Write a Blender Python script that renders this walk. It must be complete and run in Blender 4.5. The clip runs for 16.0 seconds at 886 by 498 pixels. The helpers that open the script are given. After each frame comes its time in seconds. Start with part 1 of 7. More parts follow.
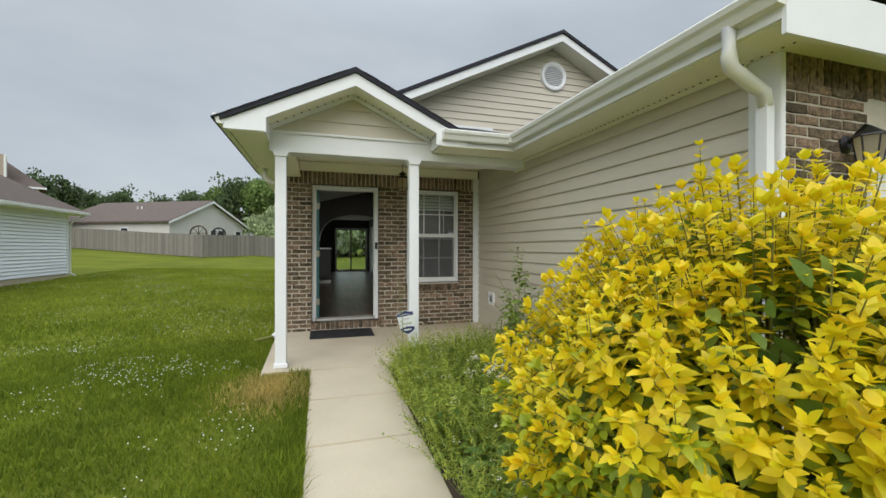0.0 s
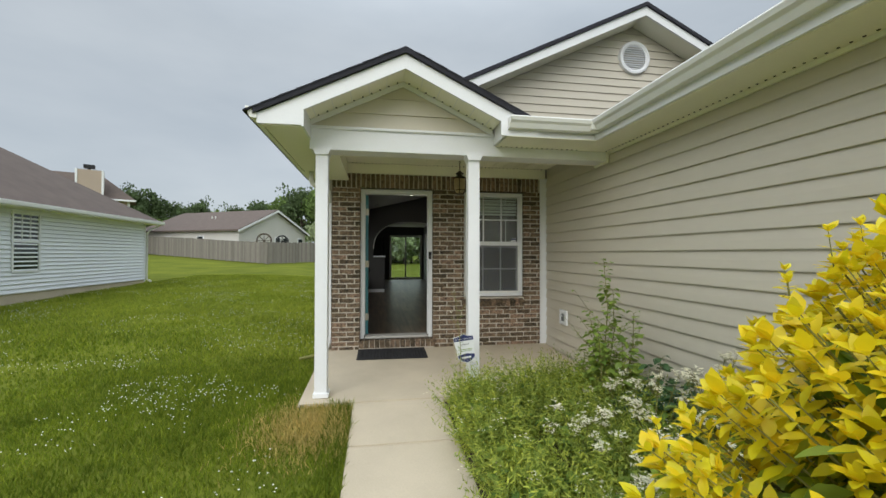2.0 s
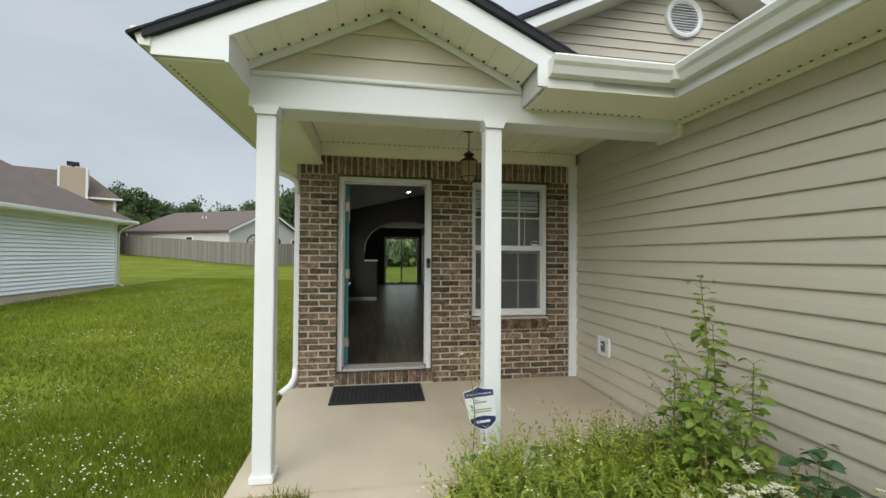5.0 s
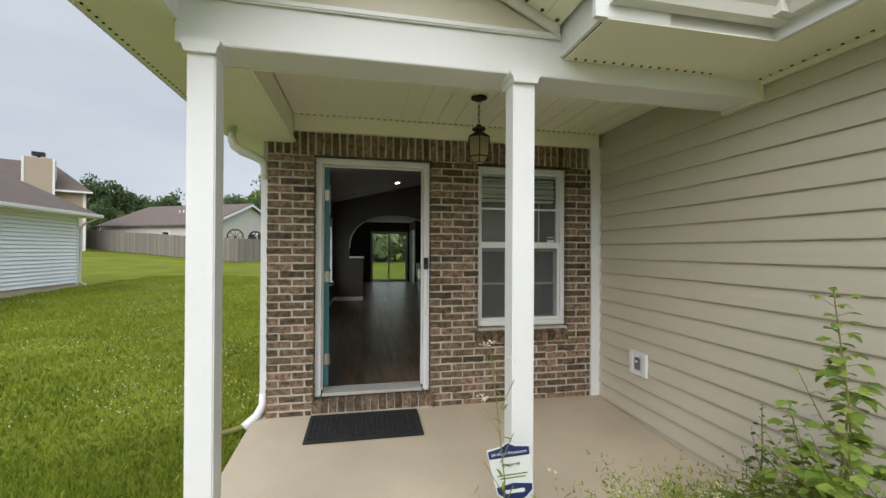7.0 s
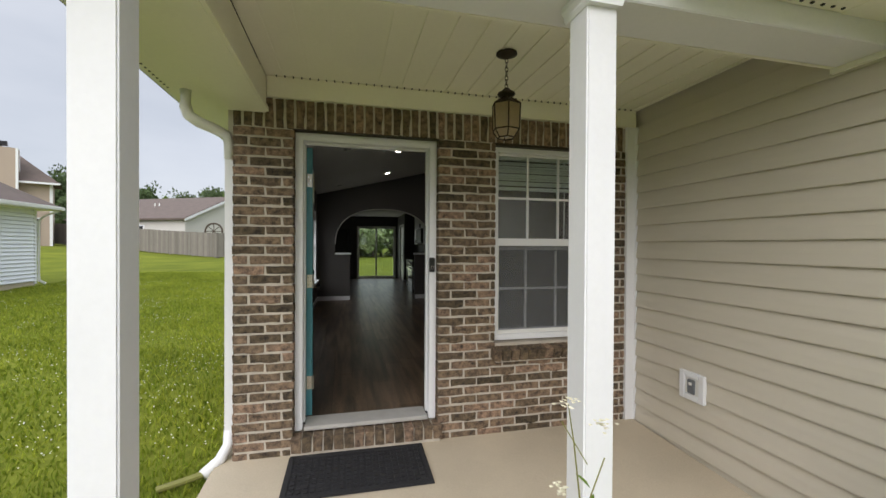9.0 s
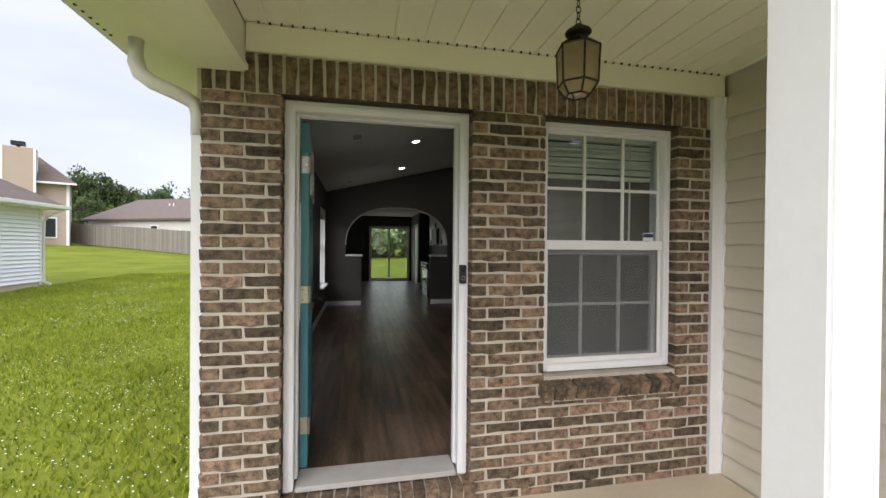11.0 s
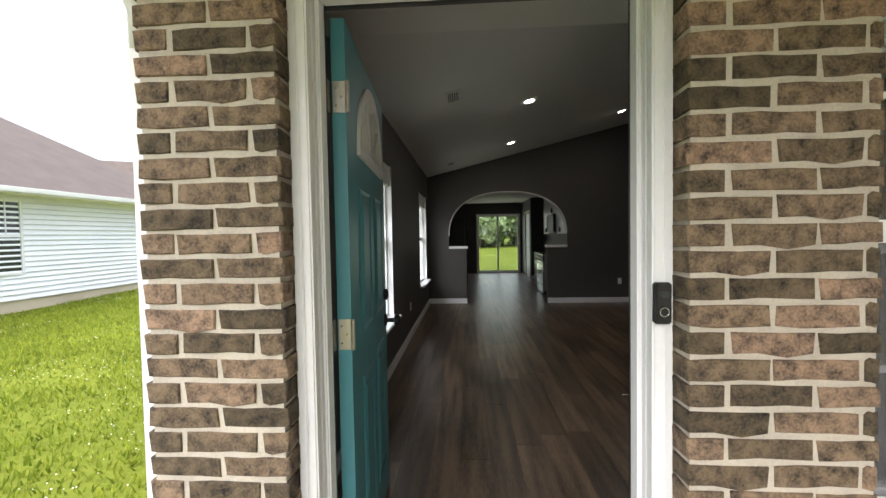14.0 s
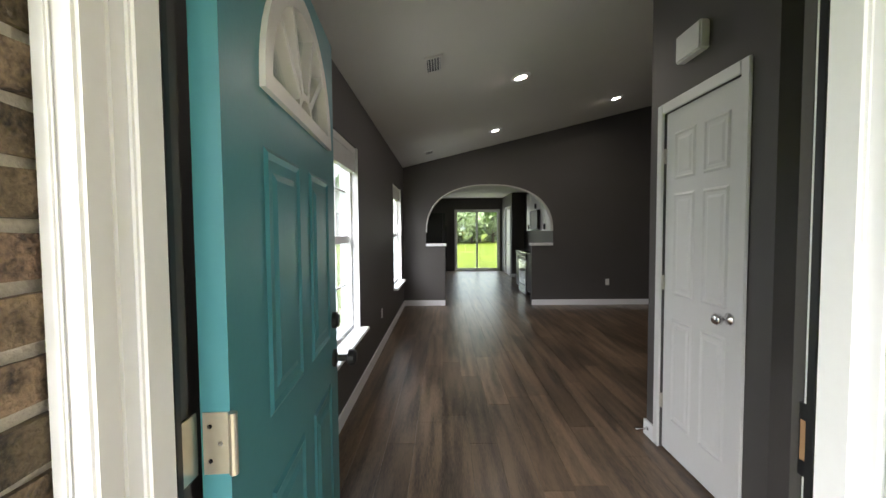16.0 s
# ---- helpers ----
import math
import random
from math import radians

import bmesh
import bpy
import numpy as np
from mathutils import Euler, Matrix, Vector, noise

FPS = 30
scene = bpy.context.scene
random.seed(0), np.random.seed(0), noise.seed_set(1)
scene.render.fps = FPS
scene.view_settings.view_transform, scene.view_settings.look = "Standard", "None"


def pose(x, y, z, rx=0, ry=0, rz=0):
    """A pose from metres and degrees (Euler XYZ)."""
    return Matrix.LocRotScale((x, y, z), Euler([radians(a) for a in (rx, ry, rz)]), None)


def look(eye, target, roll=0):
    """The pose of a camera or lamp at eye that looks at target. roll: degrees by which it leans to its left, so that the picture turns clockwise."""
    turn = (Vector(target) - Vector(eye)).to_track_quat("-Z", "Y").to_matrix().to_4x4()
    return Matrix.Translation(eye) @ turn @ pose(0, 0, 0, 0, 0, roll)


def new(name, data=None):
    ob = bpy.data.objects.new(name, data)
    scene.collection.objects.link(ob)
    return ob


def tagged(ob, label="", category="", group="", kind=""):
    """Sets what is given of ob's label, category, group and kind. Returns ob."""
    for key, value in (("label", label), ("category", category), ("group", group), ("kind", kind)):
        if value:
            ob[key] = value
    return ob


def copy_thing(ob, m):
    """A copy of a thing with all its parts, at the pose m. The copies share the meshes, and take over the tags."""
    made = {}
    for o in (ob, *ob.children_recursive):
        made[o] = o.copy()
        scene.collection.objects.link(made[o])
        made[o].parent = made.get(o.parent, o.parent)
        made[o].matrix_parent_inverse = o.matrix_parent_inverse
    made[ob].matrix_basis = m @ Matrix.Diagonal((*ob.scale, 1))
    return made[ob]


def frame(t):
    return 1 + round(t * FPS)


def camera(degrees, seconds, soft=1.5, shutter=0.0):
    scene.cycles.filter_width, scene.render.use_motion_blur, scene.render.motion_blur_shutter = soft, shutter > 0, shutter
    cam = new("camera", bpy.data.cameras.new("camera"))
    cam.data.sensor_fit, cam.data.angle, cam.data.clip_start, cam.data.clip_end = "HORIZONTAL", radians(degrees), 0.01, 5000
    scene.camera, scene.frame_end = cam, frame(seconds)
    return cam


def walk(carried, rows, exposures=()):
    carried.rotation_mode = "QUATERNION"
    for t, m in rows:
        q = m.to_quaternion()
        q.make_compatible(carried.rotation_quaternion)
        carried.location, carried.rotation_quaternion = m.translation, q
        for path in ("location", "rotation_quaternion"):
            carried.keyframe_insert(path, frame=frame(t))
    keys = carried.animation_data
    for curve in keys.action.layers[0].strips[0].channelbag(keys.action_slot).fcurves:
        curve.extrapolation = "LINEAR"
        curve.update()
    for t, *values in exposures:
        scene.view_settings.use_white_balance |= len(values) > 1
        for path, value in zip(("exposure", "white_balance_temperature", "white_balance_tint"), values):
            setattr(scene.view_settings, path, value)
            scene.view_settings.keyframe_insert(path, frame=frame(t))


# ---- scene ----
cam = camera(95.1, 16.0)
PATH = [
    (0, (-0.409, -6.698, 1.334), (0.175, -4.785, 1.328), 0.1),
    (0.5, (-0.326, -6.534, 1.351), (0.152, -4.592, 1.35), 0.1),
    (1, (-0.298, -6.365, 1.366), (0.095, -4.405, 1.373), 0.2),
    (1.5, (-0.31, -6.134, 1.397), (0.031, -4.163, 1.416), 0.2),
    (2, (-0.287, -5.923, 1.384), (0.035, -3.949, 1.409), 0.1),
    (2.5, (-0.242, -5.686, 1.406), (0.079, -3.712, 1.435), -0.1),
    (3, (-0.26, -5.418, 1.414), (0.067, -3.445, 1.447), -0.1),
    (3.5, (-0.258, -5.175, 1.424), (0.069, -3.202, 1.463), 0.1),
    (4, (-0.181, -4.947, 1.426), (0.145, -2.974, 1.466), 0.2),
    (4.2, (-0.154, -4.869, 1.427), (0.167, -2.895, 1.467), 0.3),
    (6.3, (-0.089, -4.11, 1.476), (0.279, -2.145, 1.492), 0.7),
    (6.5, (-0.075, -4.019, 1.473), (0.297, -2.054, 1.486), 0.7),
    (7, (-0.124, -3.797, 1.485), (0.276, -1.838, 1.494), 0.3),
    (7.5, (-0.185, -3.605, 1.489), (0.244, -1.652, 1.491), -0.1),
    (8, (-0.2, -3.446, 1.475), (0.253, -1.498, 1.467), -0.3),
    (8.2, (-0.19, -3.366, 1.483), (0.27, -1.419, 1.474), -0.2),
    (10.3, (-0.167, -2.609, 1.522), (0.305, -0.665, 1.493), 0.7),
    (10.5, (-0.173, -2.523, 1.521), (0.298, -0.58, 1.501), 0.6),
    (11, (-0.126, -2.341, 1.53), (0.286, -0.384, 1.516), 0.5),
    (11.5, (-0.117, -2.152, 1.515), (0.214, -0.18, 1.506), 0.4),
    (12, (-0.11, -1.943, 1.543), (0.115, 0.045, 1.538), 0.0),
    (12.5, (-0.078, -1.745, 1.539), (0.035, 0.252, 1.543), -0.3),
    (13, (-0.01, -1.526, 1.548), (-0.047, 0.474, 1.535), -0.1),
    (13.5, (0.001, -1.342, 1.544), (-0.129, 0.654, 1.493), -0.5),
    (14, (-0.029, -1.118, 1.554), (-0.149, 0.877, 1.487), -1.0),
    (14.5, (-0.041, -0.905, 1.546), (-0.151, 1.091, 1.466), -0.7),
    (15, (-0.013, -0.708, 1.568), (-0.137, 1.287, 1.493), 0.1),
    (15.5, (-0.011, -0.573, 1.561), (-0.104, 1.422, 1.462), 0.1),
    (16, (-0.07, -0.45, 1.57), (-0.074, 1.548, 1.479), -0.4),
]
walk(cam, [(t, look(eye, target, roll)) for t, eye, target, roll in PATH],
     exposures=[(0.0, 0.47, 6500, 9), (4.0, 0.56, 6500, 8), (8.0, 0.75, 6550, 14), (10.5, 1.06, 6550, 16), (11.5, 1.38, 6550, 17), (12.5, 1.58, 6550, 17), (13.0, 1.65, 6550, 17), (14.5, 2.08, 6500, 16), (15.0, 2.33, 6550, 16), (16.0, 3.0, 6450, 17)])

# ---------------------------------------------------------------- light
world = bpy.data.worlds.new("overcast_sky")
scene.world = world
world.use_nodes = True
wn, wl = world.node_tree.nodes, world.node_tree.links
sky = wn.new("ShaderNodeTexSky")
sky.sky_type, sky.sun_disc = "NISHITA", False
sky.sun_elevation, sky.sun_rotation = radians(38), radians(204)
coord = wn.new("ShaderNodeTexCoord")
cloud = wn.new("ShaderNodeTexNoise")
cloud.inputs["Scale"].default_value, cloud.inputs["Detail"].default_value = 2.2, 5.0
stretch = wn.new("ShaderNodeMapping")
stretch.inputs["Scale"].default_value = (1, 1, 3.0)
wl.new(coord.outputs["Generated"], stretch.inputs["Vector"])
wl.new(stretch.outputs["Vector"], cloud.inputs["Vector"])
ramp = wn.new("ShaderNodeValToRGB")
ramp.color_ramp.elements[0].position, ramp.color_ramp.elements[0].color = 0.3, (4.0, 4.45, 4.95, 1)
ramp.color_ramp.elements[1].position, ramp.color_ramp.elements[1].color = 0.7, (5.05, 5.45, 5.85, 1)
wl.new(cloud.outputs["Fac"], ramp.inputs["Fac"])
veil = wn.new("ShaderNodeMix")
veil.data_type = "RGBA"
veil.inputs[0].default_value = 0.9
wl.new(sky.outputs["Color"], veil.inputs[6])
wl.new(ramp.outputs["Color"], veil.inputs[7])
bg = wn["Background"]
# an overcast sky is about three times brighter overhead than near the horizon
split = wn.new("ShaderNodeSeparateXYZ")
wl.new(coord.outputs["Generated"], split.inputs["Vector"])
lift = wn.new("ShaderNodeMapRange")
lift.interpolation_type = "SMOOTHSTEP"
lift.inputs["From Min"].default_value, lift.inputs["From Max"].default_value = 0.42, 1.0
lift.inputs["To Min"].default_value, lift.inputs["To Max"].default_value = 1.0, 3.2
wl.new(split.outputs["Z"], lift.inputs["Value"])
gain = wn.new("ShaderNodeVectorMath")
gain.operation = "SCALE"
wl.new(veil.outputs[2], gain.inputs[0])
wl.new(lift.outputs[0], gain.inputs["Scale"])
wl.new(gain.outputs["Vector"], bg.inputs["Color"])
bg.inputs["Strength"].default_value = 0.085

sun = new("sun", bpy.data.lights.new("sun", "SUN"))
sun.data.energy, sun.data.angle, sun.data.color = 1.5, radians(60), (1.0, 0.98, 0.94)
sun.matrix_world = look((-11, -24, 20.5), (0, 0, 0))


def area(name, m, w, h, power, colour):
    ob = new(name, bpy.data.lights.new(name, "AREA"))
    ob.data.shape, ob.data.size, ob.data.size_y, ob.data.energy, ob.data.color = "RECTANGLE", w, h, power, colour
    ob.matrix_world = m
    return ob


# sky light through the room's windows and the patio door
for y in (2.55, 6.04):
    area("window_skylight", look((-0.93, y, 1.5), (0, y, 1.2)), 0.95, 1.45, 1.4, (0.95, 0.98, 1.0))
area("patio_skylight", look((1.07, 13.56, 1.25), (1.07, 12, 1.0)), 1.4, 2.0, 2.6, (0.97, 1.0, 0.95))
# the recessed ceiling lights; the fourth, behind the closet, is an unseen addition
for x, y in ((0.70, 3.62), (0.72, 5.76), (2.48, 5.62), (2.48, 3.6)):
    ob = new("recessed_lamp", bpy.data.lights.new("recessed_lamp", "AREA"))
    ob.data.shape, ob.data.size, ob.data.energy, ob.data.color = "DISK", 0.14, 0.6, (1.0, 0.9, 0.76)
    ob.location = (x, y, 2.72 + 0.24 * (x + 0.81) - 0.03)

# ---------------------------------------------------------------- materials
def material(name, base, rough=0.6, metal=0.0, vary=0.12, scale=6.0, fine=60.0, bump=0.15, spread=0.0, tint=None,
             stretch_xyz=(1, 1, 1), emit=0.0, spec=0.5, island=False, sheer=0.0, hue=0.0, contrast=1.0):
    """Base colour broken by coarse and fine noise, with bump from both; spread varies it from object to object or island to island."""
    m = bpy.data.materials.new(name)
    m.use_nodes = True
    n, l = m.node_tree.nodes, m.node_tree.links
    p = n["Principled BSDF"]
    place = n.new("ShaderNodeNewGeometry")
    mp = n.new("ShaderNodeMapping")
    mp.inputs["Scale"].default_value = stretch_xyz
    l.new(place.outputs["Position"], mp.inputs["Vector"])
    a, b = n.new("ShaderNodeTexNoise"), n.new("ShaderNodeTexNoise")
    a.inputs["Scale"].default_value, a.inputs["Detail"].default_value = scale, 4
    b.inputs["Scale"].default_value, b.inputs["Detail"].default_value = fine, 3
    for t in (a, b):
        l.new(mp.outputs["Vector"], t.inputs["Vector"])
    mix = n.new("ShaderNodeMix")
    mix.data_type = "RGBA"
    dark = tint or tuple(c * (1 - 2.2 * vary) for c in base)
    mix.inputs[6].default_value = (*dark, 1)
    mix.inputs[7].default_value = (*[min(1, c * (1 + vary)) for c in base], 1)
    add = n.new("ShaderNodeMath")
    add.operation = "MULTIPLY_ADD"
    add.inputs[1].default_value, add.inputs[2].default_value = 0.45, 0.0
    l.new(b.outputs["Fac"], add.inputs[0])
    add2 = n.new("ShaderNodeMath")
    add2.operation = "MULTIPLY_ADD"
    add2.inputs[1].default_value = 0.75
    l.new(a.outputs["Fac"], add2.inputs[0])
    l.new(add.outputs[0], add2.inputs[2])
    fac = n.new("ShaderNodeMapRange")
    fac.inputs["From Min"].default_value, fac.inputs["From Max"].default_value = 0.6 - 0.6 / contrast, 0.6 + 0.4 / contrast
    l.new(add2.outputs[0], fac.inputs["Value"])
    l.new(fac.outputs[0], mix.inputs[0])
    last = mix.outputs[2]
    if spread:
        src = n.new("ShaderNodeNewGeometry").outputs["Random Per Island"] if island else n.new("ShaderNodeObjectInfo").outputs["Random"]
        hsv = n.new("ShaderNodeHueSaturation")
        r = n.new("ShaderNodeMapRange")
        r.inputs["To Min"].default_value, r.inputs["To Max"].default_value = 1 - spread, 1 + spread
        l.new(src, r.inputs["Value"])
        l.new(r.outputs[0], hsv.inputs["Value"])
        h = n.new("ShaderNodeMapRange")
        h.inputs["To Min"].default_value, h.inputs["To Max"].default_value = 0.5 + hue, 0.5 - hue
        l.new(src, h.inputs["Value"])
        l.new(h.outputs[0], hsv.inputs["Hue"])
        l.new(last, hsv.inputs["Color"])
        last = hsv.outputs["Color"]
    l.new(last, p.inputs["Base Color"])
    p.inputs["Roughness"].default_value, p.inputs["Metallic"].default_value = rough, metal
    p.inputs["Specular IOR Level"].default_value = spec
    if bump:
        bp = n.new("ShaderNodeBump")
        bp.inputs["Strength"].default_value, bp.inputs["Distance"].default_value = bump, 0.01
        l.new(add2.outputs[0], bp.inputs["Height"])
        l.new(bp.outputs["Normal"], p.inputs["Normal"])
    if sheer:
        tr = n.new("ShaderNodeBsdfTranslucent")
        l.new(last, tr.inputs["Color"])
        sh = n.new("ShaderNodeMixShader")
        sh.inputs[0].default_value = sheer
        l.new(p.outputs[0], sh.inputs[1])
        l.new(tr.outputs[0], sh.inputs[2])
        l.new(sh.outputs[0], n["Material Output"].inputs["Surface"])
    if emit:
        p.inputs["Emission Color"].default_value, p.inputs["Emission Strength"].default_value = (1, 0.93, 0.82, 1), emit
    return m


def glass(name, tint=(0.9, 0.95, 0.95), clear=0.88):
    m = bpy.data.materials.new(name)
    m.use_nodes = True
    n, l = m.node_tree.nodes, m.node_tree.links
    n.remove(n["Principled BSDF"])
    t, g = n.new("ShaderNodeBsdfTransparent"), n.new("ShaderNodeBsdfGlossy")
    t.inputs["Color"].default_value = (*tint, 1)
    g.inputs["Roughness"].default_value = 0.02
    f, mx = n.new("ShaderNodeLayerWeight"), n.new("ShaderNodeMixShader")
    f.inputs["Blend"].default_value = 0.5
    pw, sc = n.new("ShaderNodeMath"), n.new("ShaderNodeMath")
    pw.operation, pw.inputs[1].default_value = "POWER", 5.0
    sc.operation, sc.inputs[1].default_value, sc.inputs[2].default_value = "MULTIPLY_ADD", 0.88, 0.1
    l.new(f.outputs["Facing"], pw.inputs[0])
    l.new(pw.outputs[0], sc.inputs[0])
    l.new(sc.outputs[0], mx.inputs[0])
    l.new(t.outputs[0], mx.inputs[1])
    l.new(g.outputs[0], mx.inputs[2])
    l.new(mx.outputs[0], n["Material Output"].inputs["Surface"])
    return m


M_BRICK = material("brick", (0.186, 0.131, 0.083), 0.9, vary=0.34, scale=26, fine=150, bump=1.2, spread=0.58, tint=(0.026, 0.02, 0.016), contrast=3.0, hue=0.014)
M_MORTAR = material("mortar", (0.52, 0.472, 0.395), 0.95, vary=0.2, scale=9, fine=160, bump=0.8, tint=(0.33, 0.3, 0.25), contrast=1.6)
M_SIDING = material("vinyl_siding", (0.595, 0.55, 0.452), 0.5, vary=0.04, scale=1.5, fine=40, bump=0.06, stretch_xyz=(1, 0.15, 1))
M_WHITE = material("white_trim", (0.8, 0.81, 0.82), 0.45, vary=0.04, scale=2.5, fine=50, bump=0.05)
M_SOFFIT = material("cream_soffit", (0.86, 0.845, 0.7), 0.5, vary=0.04, scale=2, fine=40, bump=0.05)
M_GUTTER = material("cream_gutter", (0.76, 0.76, 0.72), 0.4, vary=0.05, scale=3, fine=40, bump=0.04)
M_SHINGLE = material("dark_shingle", (0.022, 0.022, 0.03), 0.9, vary=0.3, scale=12, fine=200, bump=0.8)
M_ROOFBROWN = material("brown_shingle", (0.13, 0.1, 0.085), 0.92, vary=0.2, scale=2.5, fine=30, bump=0.6)
M_CONCRETE = material("concrete", (0.54, 0.465, 0.345), 0.85, vary=0.12, scale=1.6, fine=120, bump=0.25, contrast=1.5)
M_SOIL = material("lawn_soil", (0.14, 0.158, 0.022), 0.95, vary=0.3, scale=0.5, fine=18, bump=0.8, tint=(0.065, 0.09, 0.012), contrast=1.8, spec=0.05)
M_BED = material("bed_soil", (0.07, 0.05, 0.035), 0.95, vary=0.35, scale=6, fine=60, bump=1.0)
M_GRASS = material("grass_blades", (0.185, 0.24, 0.022), 0.7, vary=0.3, scale=0.9, fine=7, bump=0, spread=0.32, island=True, sheer=0.4, spec=0.1, hue=0.018, tint=(0.072, 0.11, 0.013), contrast=2.0)
# yellower sward; the open lawn's brighter light is also put into this colour
M_GRASSPALE = material("yellowish_lit_grass_blades", (0.235, 0.28, 0.034), 0.7, vary=0.3, scale=0.7, fine=7, bump=0, spread=0.3, island=True, sheer=0.4, spec=0.1, hue=0.018, tint=(0.13, 0.17, 0.02), contrast=1.8)
M_STRAW = material("dry_grass", (0.55, 0.43, 0.13), 0.8, vary=0.2, scale=3, fine=20, bump=0, spread=0.3, island=True, sheer=0.3, hue=0.012)
M_CLOVER = material("clover_flower", (0.74, 0.74, 0.62), 0.8, vary=0.1, bump=0.1)
M_TEAL = material("teal_paint", (0.06, 0.25, 0.295), 0.38, vary=0.05, scale=2, fine=70, bump=0.05)
M_STEELTRIM = material("satin_nickel", (0.55, 0.52, 0.45), 0.35, 0.9, vary=0.1, bump=0.05)
M_ALU = material("aluminium_threshold", (0.5, 0.49, 0.46), 0.5, 0.15, vary=0.12, scale=12, fine=120, bump=0.1)
M_CHROME = material("chrome", (0.75, 0.75, 0.75), 0.12, 1.0, vary=0.03, bump=0.0)
M_BLACK = material("black_plastic", (0.012, 0.012, 0.013), 0.4, vary=0.1, bump=0.1)
M_RUBBER = material("black_rubber", (0.02, 0.02, 0.022), 0.85, vary=0.25, scale=14, fine=120, bump=0.5)
M_BRONZE = material("dark_bronze", (0.05, 0.038, 0.028), 0.5, 0.6, vary=0.2, scale=20, bump=0.2)
M_GLASS = glass("window_glass")
M_AMBER = material("clouded_glass", (0.85, 0.78, 0.62), 0.3, vary=0.1, scale=20, fine=80, bump=0.1, sheer=0.85)
M_SCREEN = material("insect_screen", (0.16, 0.17, 0.18), 0.8, vary=0.05, bump=0.1)
M_BLIND = material("white_blind", (0.82, 0.82, 0.8), 0.5, vary=0.05, bump=0.05, sheer=0.12)
M_WALL = material("dark_grey_wall_paint", (0.075, 0.07, 0.067), 0.6, vary=0.06, scale=1.5, fine=120, bump=0.12)
M_CEIL = material("ceiling_paint", (0.64, 0.63, 0.59), 0.9, vary=0.04, scale=1.5, fine=150, bump=0.3)
M_PLANK = material("brown_vinyl_plank", (0.132, 0.088, 0.054), 0.33, vary=0.3, scale=3.0, fine=38, bump=0.12, spread=0.32, stretch_xyz=(6, 0.45, 6), tint=(0.02, 0.014, 0.009), contrast=3.2)
M_DOORWHITE = material("white_door_paint", (0.74, 0.74, 0.72), 0.35, vary=0.03, scale=2, fine=60, bump=0.04)
M_LAMP = material("lamp_lens", (0.9, 0.9, 0.88), 0.5, vary=0.0, bump=0, emit=14.0)
M_FENCE = material("weathered_wood", (0.22, 0.2, 0.175), 0.9, vary=0.2, scale=5, fine=50, bump=0.5, spread=0.2, stretch_xyz=(3, 3, 0.4))
M_NBWHITE = material("pale_blue_siding", (0.85, 0.88, 0.92), 0.55, vary=0.05, scale=1, fine=30, bump=0.05)
M_TAN = material("tan_siding", (0.43, 0.34, 0.27), 0.6, vary=0.05, scale=1, fine=20, bump=0.05)
M_FARWALL = material("off_white_siding", (0.62, 0.6, 0.56), 0.6, vary=0.05, scale=1, fine=20, bump=0.05)
M_DARKGLASS = material("dark_window", (0.03, 0.035, 0.04), 0.08, vary=0.1, bump=0)
M_BARK = material("bark", (0.1, 0.075, 0.055), 0.95, vary=0.3, scale=4, fine=40, bump=1.0)
# base lightened slightly, so distance haze is painted into the leaves
M_TREE = material("tree_leaves", (0.1, 0.145, 0.06), 0.7, vary=0.3, scale=0.4, fine=4, bump=0, spread=0.4, island=True, sheer=0.3, spec=0.2)
M_TREE2 = material("bright_tree_leaves", (0.17, 0.25, 0.07), 0.7, vary=0.3, scale=0.4, fine=4, bump=0, spread=0.35, island=True, sheer=0.3, spec=0.2)
# leaf colour raised to imitate overexposed trees beyond the patio door
M_TREE3 = material("overexposed_tree_leaves", (0.38, 0.45, 0.24), 0.7, vary=0.25, scale=0.4, fine=4, bump=0, spread=0.35, island=True, sheer=0.35, spec=0.2)
M_GOLD = material("golden_leaf", (0.84, 0.71, 0.02), 0.42, vary=0.08, scale=5, fine=40, bump=0.1, spread=0.12, island=True, sheer=0.42, hue=0.014, tint=(0.66, 0.54, 0.015))
M_LIME = material("lime_leaf", (0.38, 0.46, 0.03), 0.45, vary=0.14, scale=5, fine=40, bump=0.1, spread=0.22, island=True, sheer=0.38, hue=0.02)
M_LEAF = material("green_leaf", (0.18, 0.28, 0.045), 0.5, vary=0.2, scale=5, fine=40, bump=0.1, spread=0.3, island=True, sheer=0.38, hue=0.02)
M_WEED = material("feathery_weed", (0.33, 0.39, 0.05), 0.6, vary=0.25, scale=2.6, fine=30, bump=0, spread=0.4, island=True, sheer=0.4, hue=0.025, tint=(0.13, 0.19, 0.035), contrast=2.2)
M_DARKLEAF = material("dark_leaf", (0.055, 0.12, 0.04), 0.5, vary=0.2, scale=5, fine=40, bump=0.1, spread=0.3, island=True, sheer=0.2)
M_WEEDLEAF = material("weed_leaf", (0.25, 0.36, 0.065), 0.5, vary=0.2, scale=5, fine=40, bump=0.1, spread=0.3, island=True, sheer=0.4, hue=0.02)
M_STEM = material("green_stem", (0.2, 0.2, 0.05), 0.7, vary=0.2, bump=0.1)
M_FLOWER = material("white_umbel", (0.78, 0.75, 0.56), 0.8, vary=0.08, bump=0.05, spread=0.1, island=True)
M_SIGNWHITE = material("sign_white", (0.72, 0.74, 0.74), 0.4, vary=0.04, bump=0.02)
M_NAVY = material("sign_navy", (0.02, 0.03, 0.12), 0.4, vary=0.05, bump=0.02)
M_STAINLESS = material("stainless_steel", (0.55, 0.56, 0.57), 0.22, 1.0, vary=0.05, scale=3, fine=90, bump=0.03)
